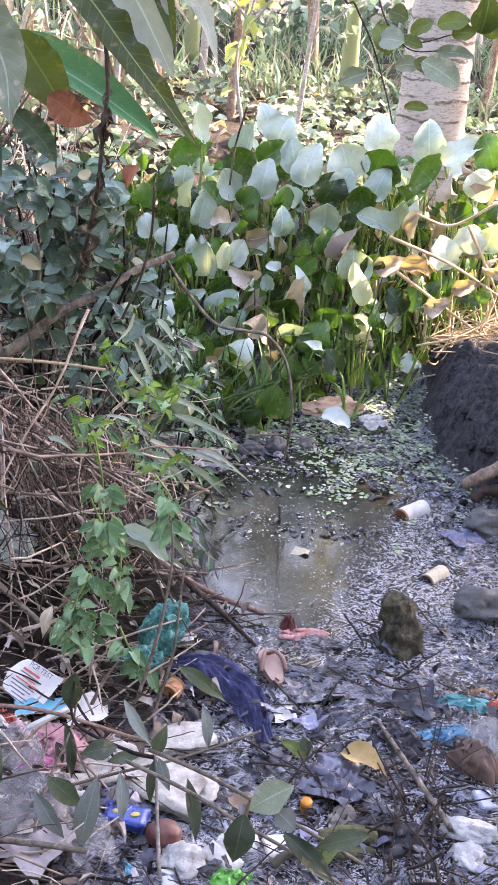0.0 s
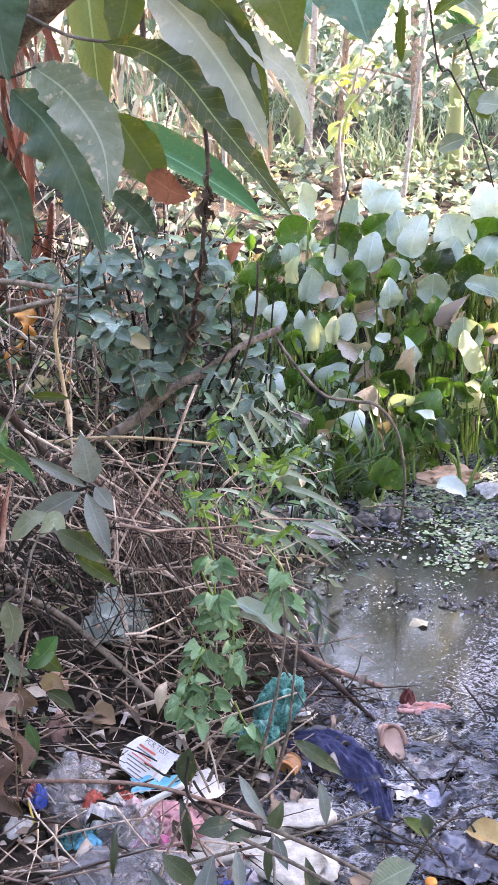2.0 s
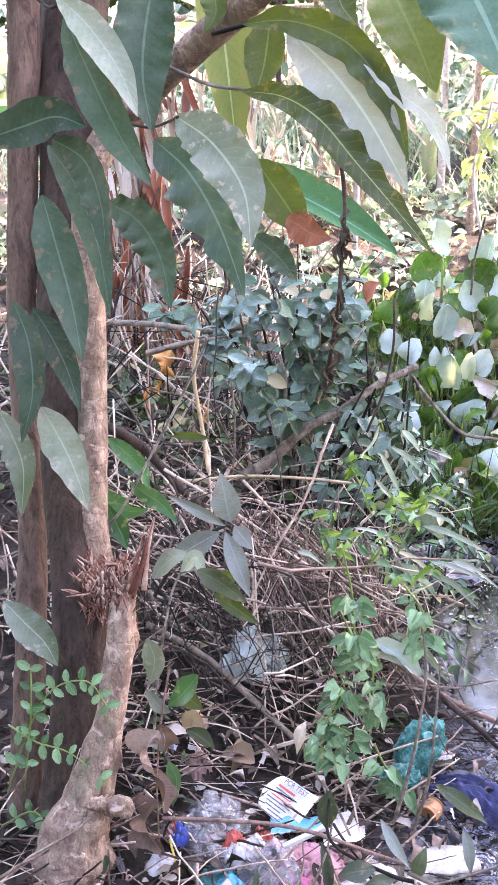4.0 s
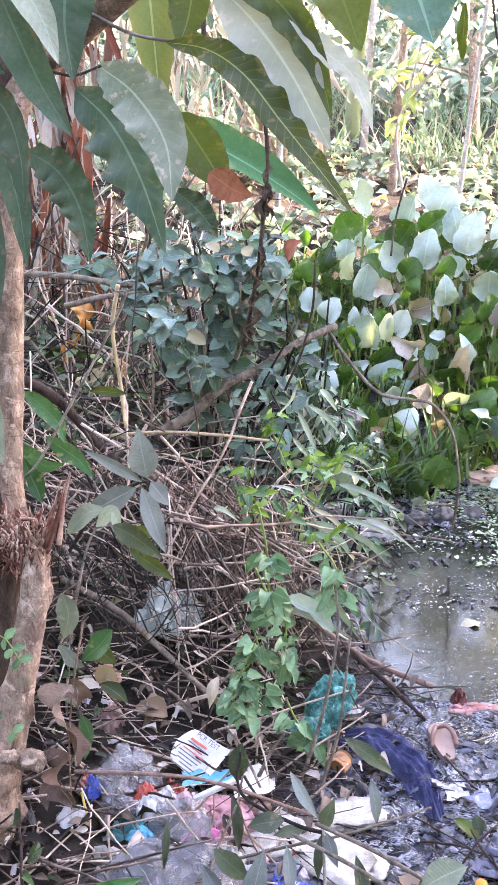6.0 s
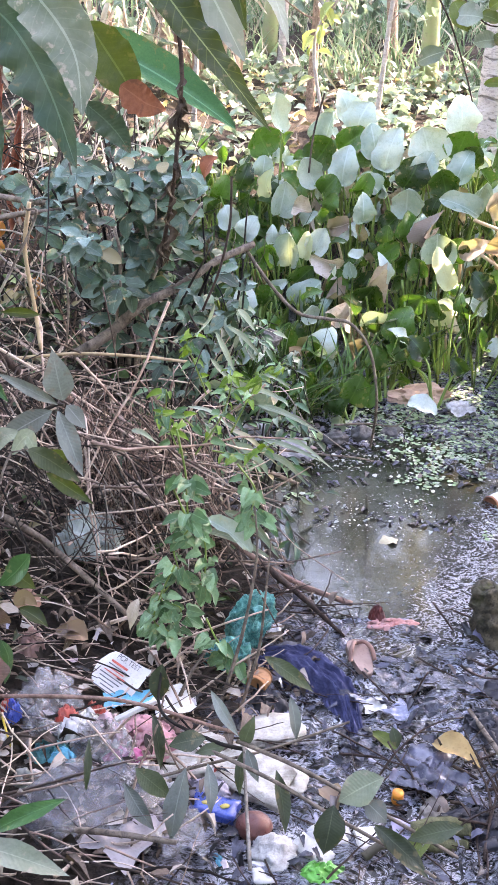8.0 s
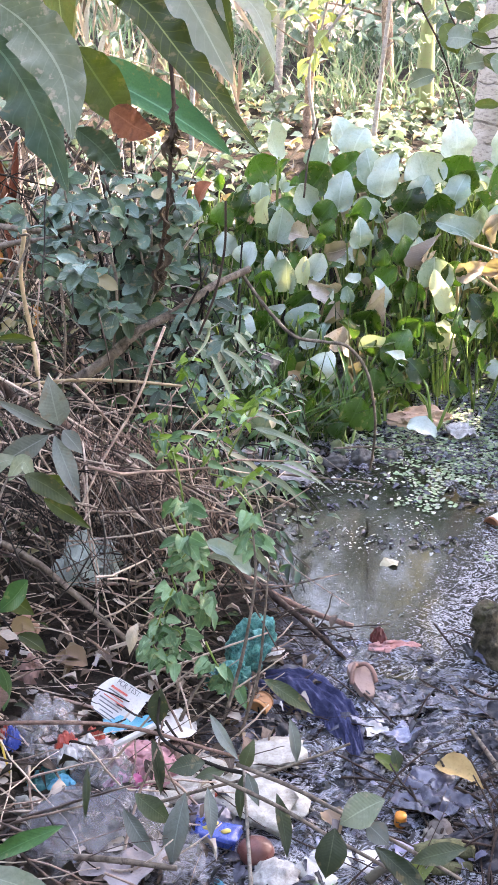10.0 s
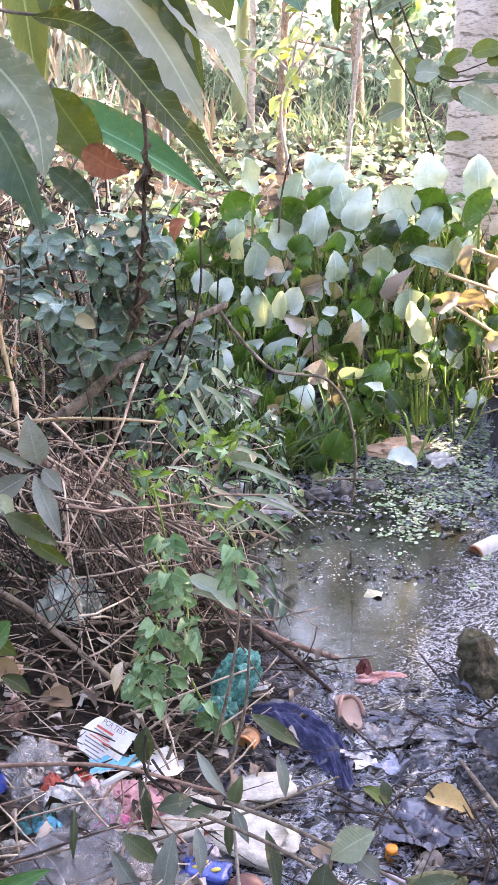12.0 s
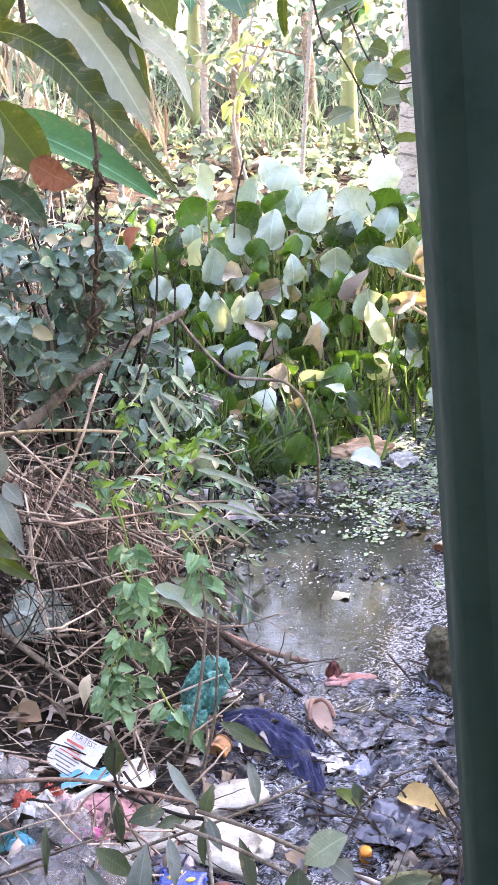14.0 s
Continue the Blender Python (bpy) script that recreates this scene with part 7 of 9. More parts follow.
def pinnate_seedling():
    rng = random.Random(23)
    t = thing("seedling", (-1.117, 2.300, 0.053), "seedling with small paired oval leaflets", "plant")
    me = [leaf_mesh("leaflet", VINE, "oval", 0.15, 0.1, 0.0, 4, 4, 2, 0, i) for i in range(2)]
    for pts in (((-1.154, 2.300, 0.273), (-1.077, 2.300, 0.464), (-1.002, 2.280, 0.577), (-0.909, 2.260, 0.614), (-0.862, 2.250, 0.562)), ((-1.135, 2.300, 0.459), (-1.058, 2.280, 0.432), (-0.966, 2.260, 0.423), (-0.867, 2.240, 0.363)), ((-1.179, 2.300, 0.175), (-1.076, 2.280, 0.239), (-1.025, 2.260, 0.156), (-0.976, 2.250, 0.093)), ((-1.110, 2.300, 0.277), (-1.066, 2.280, 0.491), (-1.054, 2.280, 0.624))):
        s = smooth_line(pts, 5)
        part("stem", tube(bmesh.new(), s, 0.0025, 0.0015, 5), PETIOLE, t)
        for i in range(2, len(s), 2):
            d = (s[i] - s[i - 1]).normalized()
            side = d.cross(Vector((0, -1, 0.3))).normalized()
            for q in (-1, 1):
                n = rng.uniform(0.026, 0.04)
                placed("leaflet", rng.choice(me), aim(s[i], s[i] + (side * q + d * 0.35).normalized() * n, (rng.uniform(-0.3, 0.3), -1, 0.5), n * 0.62), t)


pinnate_seedling()


def foreground_sapling():
    t = thing("leafy_sapling", (-0.125, 2.056, -0.007), "low sapling with narrow dark leaves over the rubbish", "plant")
    lib = {k: [leaf_mesh("narrow_leaf", m, "lance", 0.2, 0.15, 0.03, 9, 4, 2, 0.3, i) for i in range(2)] for k, m in (("g", SHOOT), ("o", DUSK_LEAF), ("p", MANGO_GREY), ("q", MANGO_PALE))}
    for k, (a, b, w, tone) in enumerate((
            ((-0.359, 2.300, 0.367), (-0.371, 2.280, 0.270), 0.05, "o"), ((-0.374, 2.250, 0.266), (-0.347, 2.220, 0.122), 0.03, "o"), ((-0.245, 2.200, 0.243), (-0.328, 2.180, 0.233), 0.05, "o"), ((-0.240, 2.250, 0.339), (-0.171, 2.200, 0.251), 0.028, "p"),
            ((-0.160, 2.200, 0.232), (-0.137, 2.200, 0.308), 0.035, "o"), ((-0.060, 2.250, 0.339), (-0.036, 2.220, 0.235), 0.03, "p"), ((-0.158, 2.200, 0.221), (-0.165, 2.150, 0.127), 0.025, "o"), ((-0.150, 2.200, 0.222), (-0.121, 2.150, 0.171), 0.03, "p"),
            ((-0.081, 2.150, 0.211), (-0.046, 2.080, 0.090), 0.035, "o"), ((0.050, 2.050, 0.208), (0.034, 2.000, 0.111), 0.07, "o"), ((0.152, 2.050, 0.289), (0.052, 2.050, 0.218), 0.075, "q"), ((-0.275, 2.100, 0.238), (-0.309, 2.050, 0.064), 0.055, "p"),
            ((-0.228, 2.100, 0.254), (-0.211, 2.050, 0.154), 0.032, "p"), ((-0.130, 2.400, 0.341), (-0.006, 2.350, 0.287), 0.04, "o"), ((-0.392, 2.120, 0.210), (-0.306, 2.100, 0.148), 0.05, "o"), ((-0.506, 1.950, 0.252), (-0.686, 1.920, 0.167), 0.04, "g"),
            ((-0.698, 1.900, 0.165), (-0.489, 1.880, 0.119), 0.06, "q"), ((0.135, 2.000, 0.208), (0.245, 1.950, 0.138), 0.04, "o"), ((0.321, 2.000, 0.218), (0.202, 2.000, 0.174), 0.045, "o"), ((-0.199, 2.200, 0.225), (-0.267, 2.180, 0.217), 0.03, "o"),
            ((-0.488, 2.100, 0.297), (-0.489, 2.050, 0.185), 0.018, "o"), ((-0.410, 2.080, 0.201), (-0.339, 2.040, 0.104), 0.04, "p"), ((0.115, 2.040, 0.234), (0.165, 2.020, 0.197), 0.05, "p"), ((0.134, 2.000, 0.199), (0.260, 1.950, 0.122), 0.05, "o"), ((0.178, 2.300, 0.239), (0.194, 2.280, 0.193), 0.03, "o"))):
        placed("leaf", lib[tone][k % 2], aim(a, b, (0.3 * math.sin(k * 1.7), -0.7, 0.8), w * 1.0), t)
    for pts in (((-0.122, 2.000, 0.057), (-0.143, 2.120, 0.138), (-0.158, 2.200, 0.229)), ((-0.158, 2.200, 0.221), (-0.225, 2.200, 0.237), (-0.349, 2.240, 0.273), (-0.362, 2.300, 0.354))):
        part("stem", rod(pts, 0.005, 0.003, 6), TWIG_GREY, t)


foreground_sapling()


DEAD_BROWN = leaf_material("curled_brown", (0.12, 0.075, 0.06), (0.42, 0.3, 0.25), (0.04, 0.03, 0.025), 0.0, 0.7, 0.04, rib_share=0.3)


def hanging_dry_leaves():
    t = thing("dried_leaf_string", (-0.967, 2.750, -0.223), "curled brown leaves dangling on a thread-like stem", "leaves")
    part("stem", rod([(-0.745, 2.360, 0.605), (-0.771, 2.360, 0.471), (-0.791, 2.360, 0.301), (-0.785, 2.330, 0.102)], 0.003, 0.002, 5), TWIG_RED, t)
    for k, (a, b, c, w) in enumerate((((-0.778, 2.360, 0.443), (-0.803, 2.340, 0.404), (-0.787, 2.330, 0.344), 0.06), ((-0.803, 2.360, 0.339), (-0.777, 2.340, 0.285), (-0.765, 2.330, 0.238), 0.055), ((-0.785, 2.360, 0.247), (-0.821, 2.340, 0.194), (-0.775, 2.330, 0.119), 0.07), ((-0.789, 2.380, 0.443), (-0.765, 2.360, 0.426), (-0.773, 2.360, 0.377), 0.05))):
        part("curled_leaf", leaf_blade((a, b, c), w, (0.6 - 0.4 * (k % 3), -1, 0.2), 0.9, 0.4, 2.0, k + 3, 24, 8, (0.75, 0.7), 1.3), DEAD_BROWN, t)


hanging_dry_leaves()


# ---- rubbish, stones and small things ----
def pm(name, a, b, rough=0.4, scale=25.0, **kw):
    return plain_material(name, a, b, rough, scale, **kw)


CLEAR = pm("clear_plastic", (0.52, 0.5, 0.51), (0.36, 0.33, 0.33), 0.1, 18.0, alpha=0.42, strength=0.7, depth=0.012, coat=0.6)
GREY_FILM = pm("grey_film", (0.3, 0.29, 0.31), (0.13, 0.125, 0.13), 0.12, 13.0, alpha=0.52, strength=0.9, depth=0.014, coat=0.5)
MUD_FILM = pm("mud_film", (0.16, 0.16, 0.2), (0.02, 0.02, 0.026), 0.2, 34.0, strength=1.0, depth=0.014, coat=0.5)
WHITE = pm("white_plastic", (0.62, 0.61, 0.6), (0.35, 0.31, 0.29), 0.4, 22.0)
PAPER = pm("white_paper", (0.74, 0.72, 0.7), (0.6, 0.55, 0.52), 0.8, 30.0, depth=0.002)
FOAM = pm("white_foam", (0.56, 0.545, 0.5), (0.24, 0.2, 0.165), 0.75, 40.0, depth=0.008)
PINK = pm("pink_plastic", (0.6, 0.3, 0.33), (0.45, 0.22, 0.24), 0.4, 20.0, through=0.2)
MAGENTA = pm("magenta_plastic", (0.55, 0.1, 0.25), (0.4, 0.08, 0.2), 0.35, 20.0)
TURQ = pm("turquoise_plastic", (0.07, 0.4, 0.55), (0.05, 0.28, 0.42), 0.35, 20.0)
TEAL = pm("teal_film", (0.06, 0.3, 0.3), (0.03, 0.18, 0.2), 0.35, 25.0, alpha=0.85)
BLUE = pm("blue_plastic", (0.04, 0.09, 0.42), (0.03, 0.06, 0.25), 0.3, 20.0)
YELLOW = pm("yellow_plastic", (0.6, 0.5, 0.12), (0.4, 0.3, 0.1), 0.4)
ORANGE = pm("orange_plastic", (0.75, 0.26, 0.03), (0.6, 0.18, 0.03), 0.4)
RED = pm("red_plastic", (0.5, 0.08, 0.05), (0.3, 0.05, 0.04), 0.35, 25.0)
CLOTH = pm("blue_cloth", (0.06, 0.066, 0.145), (0.016, 0.018, 0.045), 0.8, 20.0, depth=0.01, strength=0.8, share=0.4)
DARK_CLOTH = pm("black_rag", (0.022, 0.022, 0.028), (0.05, 0.048, 0.055), 0.5, 30.0)
RUBBER = pm("sandal_rubber", (0.36, 0.25, 0.215), (0.24, 0.16, 0.135), 0.6, 30.0)
TERRA = pm("terracotta", (0.36, 0.14, 0.07), (0.22, 0.1, 0.06), 0.7, 25.0)
STONE = pm("grey_stone", (0.12, 0.115, 0.11), (0.06, 0.055, 0.055), 0.6, 30.0, depth=0.012)
BRICKISH = pm("orange_stone", (0.62, 0.4, 0.28), (0.45, 0.3, 0.23), 0.8, 22.0, depth=0.012)
CREAM = pm("cream_tin", (0.55, 0.47, 0.35), (0.35, 0.27, 0.2), 0.5, 30.0)
PEEL = pm("brown_peel", (0.4, 0.2, 0.1), (0.22, 0.11, 0.07), 0.6, 30.0)
PLASTER = pm("plaster", (0.54, 0.53, 0.51), (0.2, 0.18, 0.17), 0.85, 45.0, depth=0.014)


def film(place, sx, sy, turn, seed, height=0.03, folds=9.0, cells=20, tilt=(0, 0)):
    """A creased sheet of film, paper or cloth with a ragged edge, as a bmesh."""
    bm = bmesh.new()
    m = pose(*place, tilt[0], tilt[1], turn)
    shift = Vector((seed * 3.1, seed * 1.7, 0))
    grid = []
    for j in range(cells + 1):
        row = []
        for i in range(cells + 1):
            u, v = 2 * i / cells - 1, 2 * j / cells - 1
            rag = 1 + 0.22 * noise.noise(Vector((u * 1.5, v * 1.5, seed)))
            p = Vector((u * sx * 0.5 * rag, v * sy * 0.5 * rag, 0))
            q = Vector((p.x * folds, p.y * folds, 0)) * 2.2 + shift
            crease = 1 - 2 * abs(noise.noise(q)) + 0.5 * (1 - 2 * abs(noise.noise(q * 2.3)))
            p.z = height * (0.55 * crease + 0.6 * noise.noise(q * 0.4)) + height * 0.4
            row.append(bm.verts.new(m @ p))
        grid.append(row)
    uv = bm.loops.layers.uv.verify()
    for j in range(cells):
        for i in range(cells):
            f = bm.faces.new((grid[j][i], grid[j][i + 1], grid[j + 1][i + 1], grid[j + 1][i]))
            for loop, (a, b) in zip(f.loops, ((i, j), (i + 1, j), (i + 1, j + 1), (i, j + 1))):
                loop[uv].uv = (a / cells, b / cells)
    return bm


def lump(place, size, turn, seed, rough=0.25, sub=3, facets=2.5):
    """A crumpled bag, a stone or a clod, as a bmesh."""
    bm = bmesh.new()
    bmesh.ops.create_icosphere(bm, subdivisions=sub, radius=0.5)
    for v in bm.verts:
        q = v.co * facets * 2 + Vector((seed * 2.3, seed, 0))
        v.co *= 1 + rough * (1 - 2.6 * abs(noise.noise(q)) + 0.7 * noise.noise(q * 2.7) + 0.4 * noise.noise(q * 6.1))
        v.co.z = max(v.co.z, -0.34)
    bmesh.ops.transform(bm, matrix=pose(*place, 0, 0, turn) @ Matrix.Diagonal((*size, 1)) @ Matrix.Translation((0, 0, 0.32)), verts=bm.verts)
    return bm


def bag(place, size, turn, seed, cells=30):
    """A limp crumpled bag: a ragged sheet drawn up into a few sharp ridges."""
    bm = bmesh.new()
    m = pose(*place, 0, 0, turn)
    off = Vector((seed * 3.7, seed * 1.3, 0))
    grid = []
    for j in range(cells + 1):
        row = []
        for i in range(cells + 1):
            u, v = 2 * i / cells - 1, 2 * j / cells - 1
            p = Vector((u * math.sqrt(1 - v * v / 2), v * math.sqrt(1 - u * u / 2), 0))
            r = p.length
            a = math.atan2(p.y, p.x)
            rag = 1 + 0.22 * noise.noise(Vector((math.cos(a) * 1.6, math.sin(a) * 1.6, seed))) + 0.12 * noise.noise(Vector((math.cos(a) * 5, math.sin(a) * 5, seed)))
            q = p * (1.7 if size[0] < 0.17 else 1.15) + off
            q += Vector((noise.noise(q * 1.4), noise.noise(q * 1.4 + Vector((7, 0, 0))), 0)) * 0.5
            ridge = 0.6 * (1 - 2.4 * abs(noise.noise(q))) + 0.35 * (1 - 2.4 * abs(noise.noise(q * 2.4))) + 0.16 * (1 - 2 * abs(noise.noise(q * 5.5)))
            z = max(0.0, 1 - r * r) ** 0.6 * (0.5 + 0.5 * ridge) + 0.15 * ridge
            slip = Vector((noise.noise(q * 2.1 + Vector((3, 0, 5))), noise.noise(q * 2.1 + Vector((0, 9, 5))), 0)) * 0.3
            row.append(bm.verts.new(m @ Vector(((p.x * rag + slip.x) * size[0] * 0.6, (p.y * rag + slip.y) * size[1] * 0.6, size[2] * z))))
        grid.append(row)
    for j in range(cells):
        for i in range(cells):
            bm.faces.new((grid[j][i], grid[j][i + 1], grid[j + 1][i + 1], grid[j + 1][i]))
    return bm


def slab(place, sx, sy, sz, turn, seed, tilt=(0, 0), wobble=0.06):
    """A thin board with broken, rounded edges."""
    bm = bmesh.new()
    bmesh.ops.create_cube(bm, size=1.0)
    bmesh.ops.subdivide_edges(bm, edges=bm.edges, cuts=4, use_grid_fill=True)
    for v in bm.verts:
        q = v.co * 3 + Vector((seed, seed * 2.1, 0))
        v.co.x *= 1 + wobble * 2.5 * noise.noise(q)
        v.co.y *= 1 + wobble * 2.5 * noise.noise(q + Vector((9, 0, 0)))
        v.co.z *= 1 + wobble * noise.noise(q * 2)
    bmesh.ops.transform(bm, matrix=pose(*place, tilt[0], tilt[1], turn) @ Matrix.Diagonal((sx, sy, sz, 1)) @ Matrix.Translation((0, 0, 0.5)), verts=bm.verts)
    bmesh.ops.bevel(bm, geom=[e for e in bm.edges if e.calc_face_angle(0) > 1.0], offset=sz * 0.12, segments=2, affect="EDGES")
    return bm


def turned(profile, m, sides=20):
    """A body of revolution about +Z, from (radius, height) pairs."""
    bm = bmesh.new()
    rings = [[bm.verts.new((r * math.cos(2 * math.pi * k / sides), r * math.sin(2 * math.pi * k / sides), z)) for k in range(sides)] for r, z in profile]
    for a, b in zip(rings, rings[1:]):
        for k in range(sides):
            bm.faces.new((a[k], a[(k + 1) % sides], b[(k + 1) % sides], b[k]))
    bmesh.ops.transform(bm, matrix=m, verts=bm.verts)
    return bm


# clear and coloured bags and wrappers: place, size, turn, kind of stuff, label
BAGS = (
    ("wrapper", (-0.406, 2.419, 0.047), (0.13, 0.12, 0.05), 60, PINK, "crumpled pink plastic wrapper"),
    ("wrapper", (-0.516, 2.429, 0.070), (0.08, 0.07, 0.05), 10, pm("rose_film", (0.62, 0.42, 0.42), (0.4, 0.24, 0.25), 0.4), "crumpled rose and white wrapper"),
    ("wrapper", (-0.600, 2.387, 0.092), (0.07, 0.06, 0.05), 80, WHITE, "crumpled white wrapper among rubbish"),
    ("wrapper", (-0.562, 2.471, 0.078), (0.05, 0.05, 0.05), 35, RED, "small red and white wrapper"),
    ("wrapper", (-0.648, 2.319, 0.070), (0.09, 0.05, 0.04), 20, TEAL, "small teal plastic scrap"),
    ("wrapper", (-0.409, 2.278, 0.045), (0.12, 0.09, 0.04), 75, pm("dirty_white", (0.42, 0.4, 0.4), (0.25, 0.22, 0.22), 0.4), "dirty white plastic wrapper"),
    ("wrapper", (-0.245, 2.285, 0.025), (0.09, 0.07, 0.04), 5, pm("violet_grey", (0.34, 0.32, 0.4), (0.2, 0.18, 0.22), 0.35), "crumpled violet-grey plastic wrapper"),
    ("wrapper", (0.045, 2.187, 0.008), (0.09, 0.07, 0.03), 5, WHITE, "crumpled white wrapper among rubbish"),
    ("plastic_bag", (-0.470, 2.125, 0.037), (0.14, 0.15, 0.06), 130, CLEAR, "crumpled clear plastic bag on the bank"),
    ("plastic_bag", (-0.683, 2.470, 0.075), (0.15, 0.2, 0.11), 20, CLEAR, "crumpled clear plastic bag on the bank"),
    ("plastic_bag", (-0.518, 2.366, 0.048), (0.13, 0.18, 0.09), 50, CLEAR, "crumpled clear plastic bag on the bank"),
    ("plastic_bag", (-0.560, 2.150, 0.045), (0.19, 0.2, 0.11), 10, GREY_FILM, "large greyish see-through plastic bag"),
    ("plastic_bag", (-0.447, 2.196, 0.040), (0.17, 0.16, 0.1), 70, GREY_FILM, "greyish see-through plastic bag"),
    ("wrapper", (-0.621, 2.415, 0.112), (0.05, 0.035, 0.04), 40, RED, "small red and white wrapper"),
    ("wrapper", (-0.572, 2.437, 0.076), (0.06, 0.06, 0.05), 15, WHITE, "crumpled white wrapper among rubbish"),
    ("wrapper", (-0.456, 2.440, 0.055), (0.13, 0.10, 0.05), 30, PINK, "crumpled pink plastic wrapper"),
    ("wrapper", (-0.456, 2.342, 0.054), (0.09, 0.05, 0.04), 5, MAGENTA, "crumpled magenta plastic wrapper"),
    ("wrapper", (-0.760, 2.419, 0.103), (0.04, 0.05, 0.05), 0, BLUE, "small blue plastic scrap"),
    ("wrapper", (-0.611, 2.312, 0.071), (0.06, 0.04, 0.03), 0, TURQ, "small turquoise plastic scrap"),
    ("wrapper", (-0.776, 2.426, 0.122), (0.03, 0.03, 0.03), 0, RED, "small red plastic scrap"),
    ("wrapper", (-0.239, 2.349, 0.021), (0.05, 0.04, 0.03), 0, RED, "small red plastic scrap"),
    ("wrapper", (-0.084, 2.342, -0.006), (0.05, 0.05, 0.03), 0, PINK, "small faded pink scrap"),
    ("plastic_bag", (-0.720, 3.150, 0.202), (0.17, 0.15, 0.13), 0, pm("milky_bag", (0.42, 0.5, 0.46), (0.28, 0.33, 0.31), 0.3, 16.0), "milky plastic bag caught in dry brush"),
    ("rag", (-0.140, 2.666, 0.004), (0.1, 0.08, 0.06), 0, DARK_CLOTH, "black wet rag on the rubbish"),
    ("rag", (0.454, 2.628, -0.005), (0.12, 0.14, 0.05), 20, DARK_CLOTH, "dark wet rag in the mud"),
    ("rag", (0.354, 2.261, -0.004), (0.16, 0.09, 0.04), 20, DARK_CLOTH, "dark wet rag in the mud"),
    ("rag", (0.655, 2.553, -0.003), (0.1, 0.12, 0.08), 40, pm("brown_rag", (0.2, 0.12, 0.09), (0.1, 0.07, 0.06), 0.7), "brown muddy rag beside a bag"),
    ("plastic_bag", (0.702, 2.621, 0.005), (0.12, 0.14, 0.09), 10, CLEAR, "crumpled clear plastic bag on mud"),
    ("plastic_bag", (0.588, 2.672, -0.003), (0.16, 0.07, 0.035), 15, pm("sea_blue_film", (0.04, 0.2, 0.32), (0.03, 0.12, 0.2), 0.3, 30.0), "wet sea-blue plastic bag in the mud"),
    ("plastic_bag", (0.673, 2.834, -0.001), (0.14, 0.07, 0.03), 0, TEAL, "teal plastic scrap with pale strips"),
    ("wrapper", (0.754, 2.833, -0.003), (0.05, 0.04, 0.03), 0, RED, "small red plastic scrap"),
    ("wrapper", (0.714, 2.887, -0.005), (0.09, 0.03, 0.03), 10, PEEL, "tan plastic strip on mud"),
    ("wrapper", (0.210, 3.149, -0.010), (0.15, 0.06, 0.03), 8, pm("faded_red", (0.5, 0.18, 0.15), (0.45, 0.3, 0.3), 0.4), "faded red plastic scrap floating in the mud"),
    ("wrapper", (0.167, 3.179, -0.006), (0.04, 0.04, 0.06), 0, pm("dark_red", (0.16, 0.03, 0.025), (0.08, 0.02, 0.02), 0.4), "dark red plastic scrap standing in the mud"),
    ("wrapper", (0.295, 2.726, -0.002), (0.12, 0.06, 0.03), 0, MUD_FILM, "grey wet plastic film"),
    ("wrapper", (0.120, 2.537, -0.001), (0.11, 0.09, 0.03), 30, MUD_FILM, "grey wet plastic film"),
    ("wrapper", (0.416, 2.825, -0.002), (0.11, 0.07, 0.02), 30, MUD_FILM, "grey wet plastic film"),
    ("wrapper", (0.705, 3.671, -0.011), (0.1, 0.06, 0.03), 60, DARK_CLOTH, "black plastic scrap in the mud"),
    ("wrapper", (-0.136, 2.996, 0.041), (0.05, 0.05, 0.03), 60, WHITE, "small white plastic scrap"),
    ("wrapper", (-0.211, 2.082, -0.004), (0.04, 0.03, 0.025), 0, TURQ, "small turquoise plastic scrap"),
    ("wrapper", (-0.779, 2.332, 0.079), (0.08, 0.06, 0.04), 0, WHITE, "crumpled white wrapper among rubbish"),
    ("wrapper", (-0.669, 2.217, 0.063), (0.07, 0.06, 0.04), 0, pm("muddy_plastic", (0.3, 0.3, 0.27), (0.16, 0.15, 0.14), 0.4), "muddy plastic scrap among rubbish"),
    ("wrapper", (-0.350, 2.257, 0.035), (0.07, 0.05, 0.03), 0, WHITE, "crumpled white wrapper among rubbish"),
    ("wrapper", (-0.364, 2.518, 0.040), (0.08, 0.07, 0.03), 0, pm("brown_paper", (0.3, 0.2, 0.17), (0.18, 0.12, 0.1), 0.8), "brown crumpled paper among rubbish"),
    ("wrapper", (-0.785, 2.700, 0.121), (0.06, 0.09, 0.06), 0, pm("pink_brown_paper", (0.36, 0.22, 0.2), (0.22, 0.14, 0.12), 0.8), "faded brown crumpled paper"),
    ("wrapper", (-0.832, 2.826, 0.183), (0.07, 0.05, 0.05), 0, pm("peach_paper", (0.5, 0.3, 0.22), (0.3, 0.18, 0.14), 0.8), "peach-coloured crumpled paper on litter"),
)
for k, (name, place, size, turn, mat, label) in enumerate(BAGS):
    place = Vector(place)
    bm = bag(place - Vector((0, 0, 0.004)), size, turn, k + 1, 36 if size[0] > 0.1 else 18)
    whole(name, bm, mat, label, "bag" if "bag" in name else "rag" if name == "rag" else "litter", "scraps of plastic and paper" if name == "wrapper" else "")

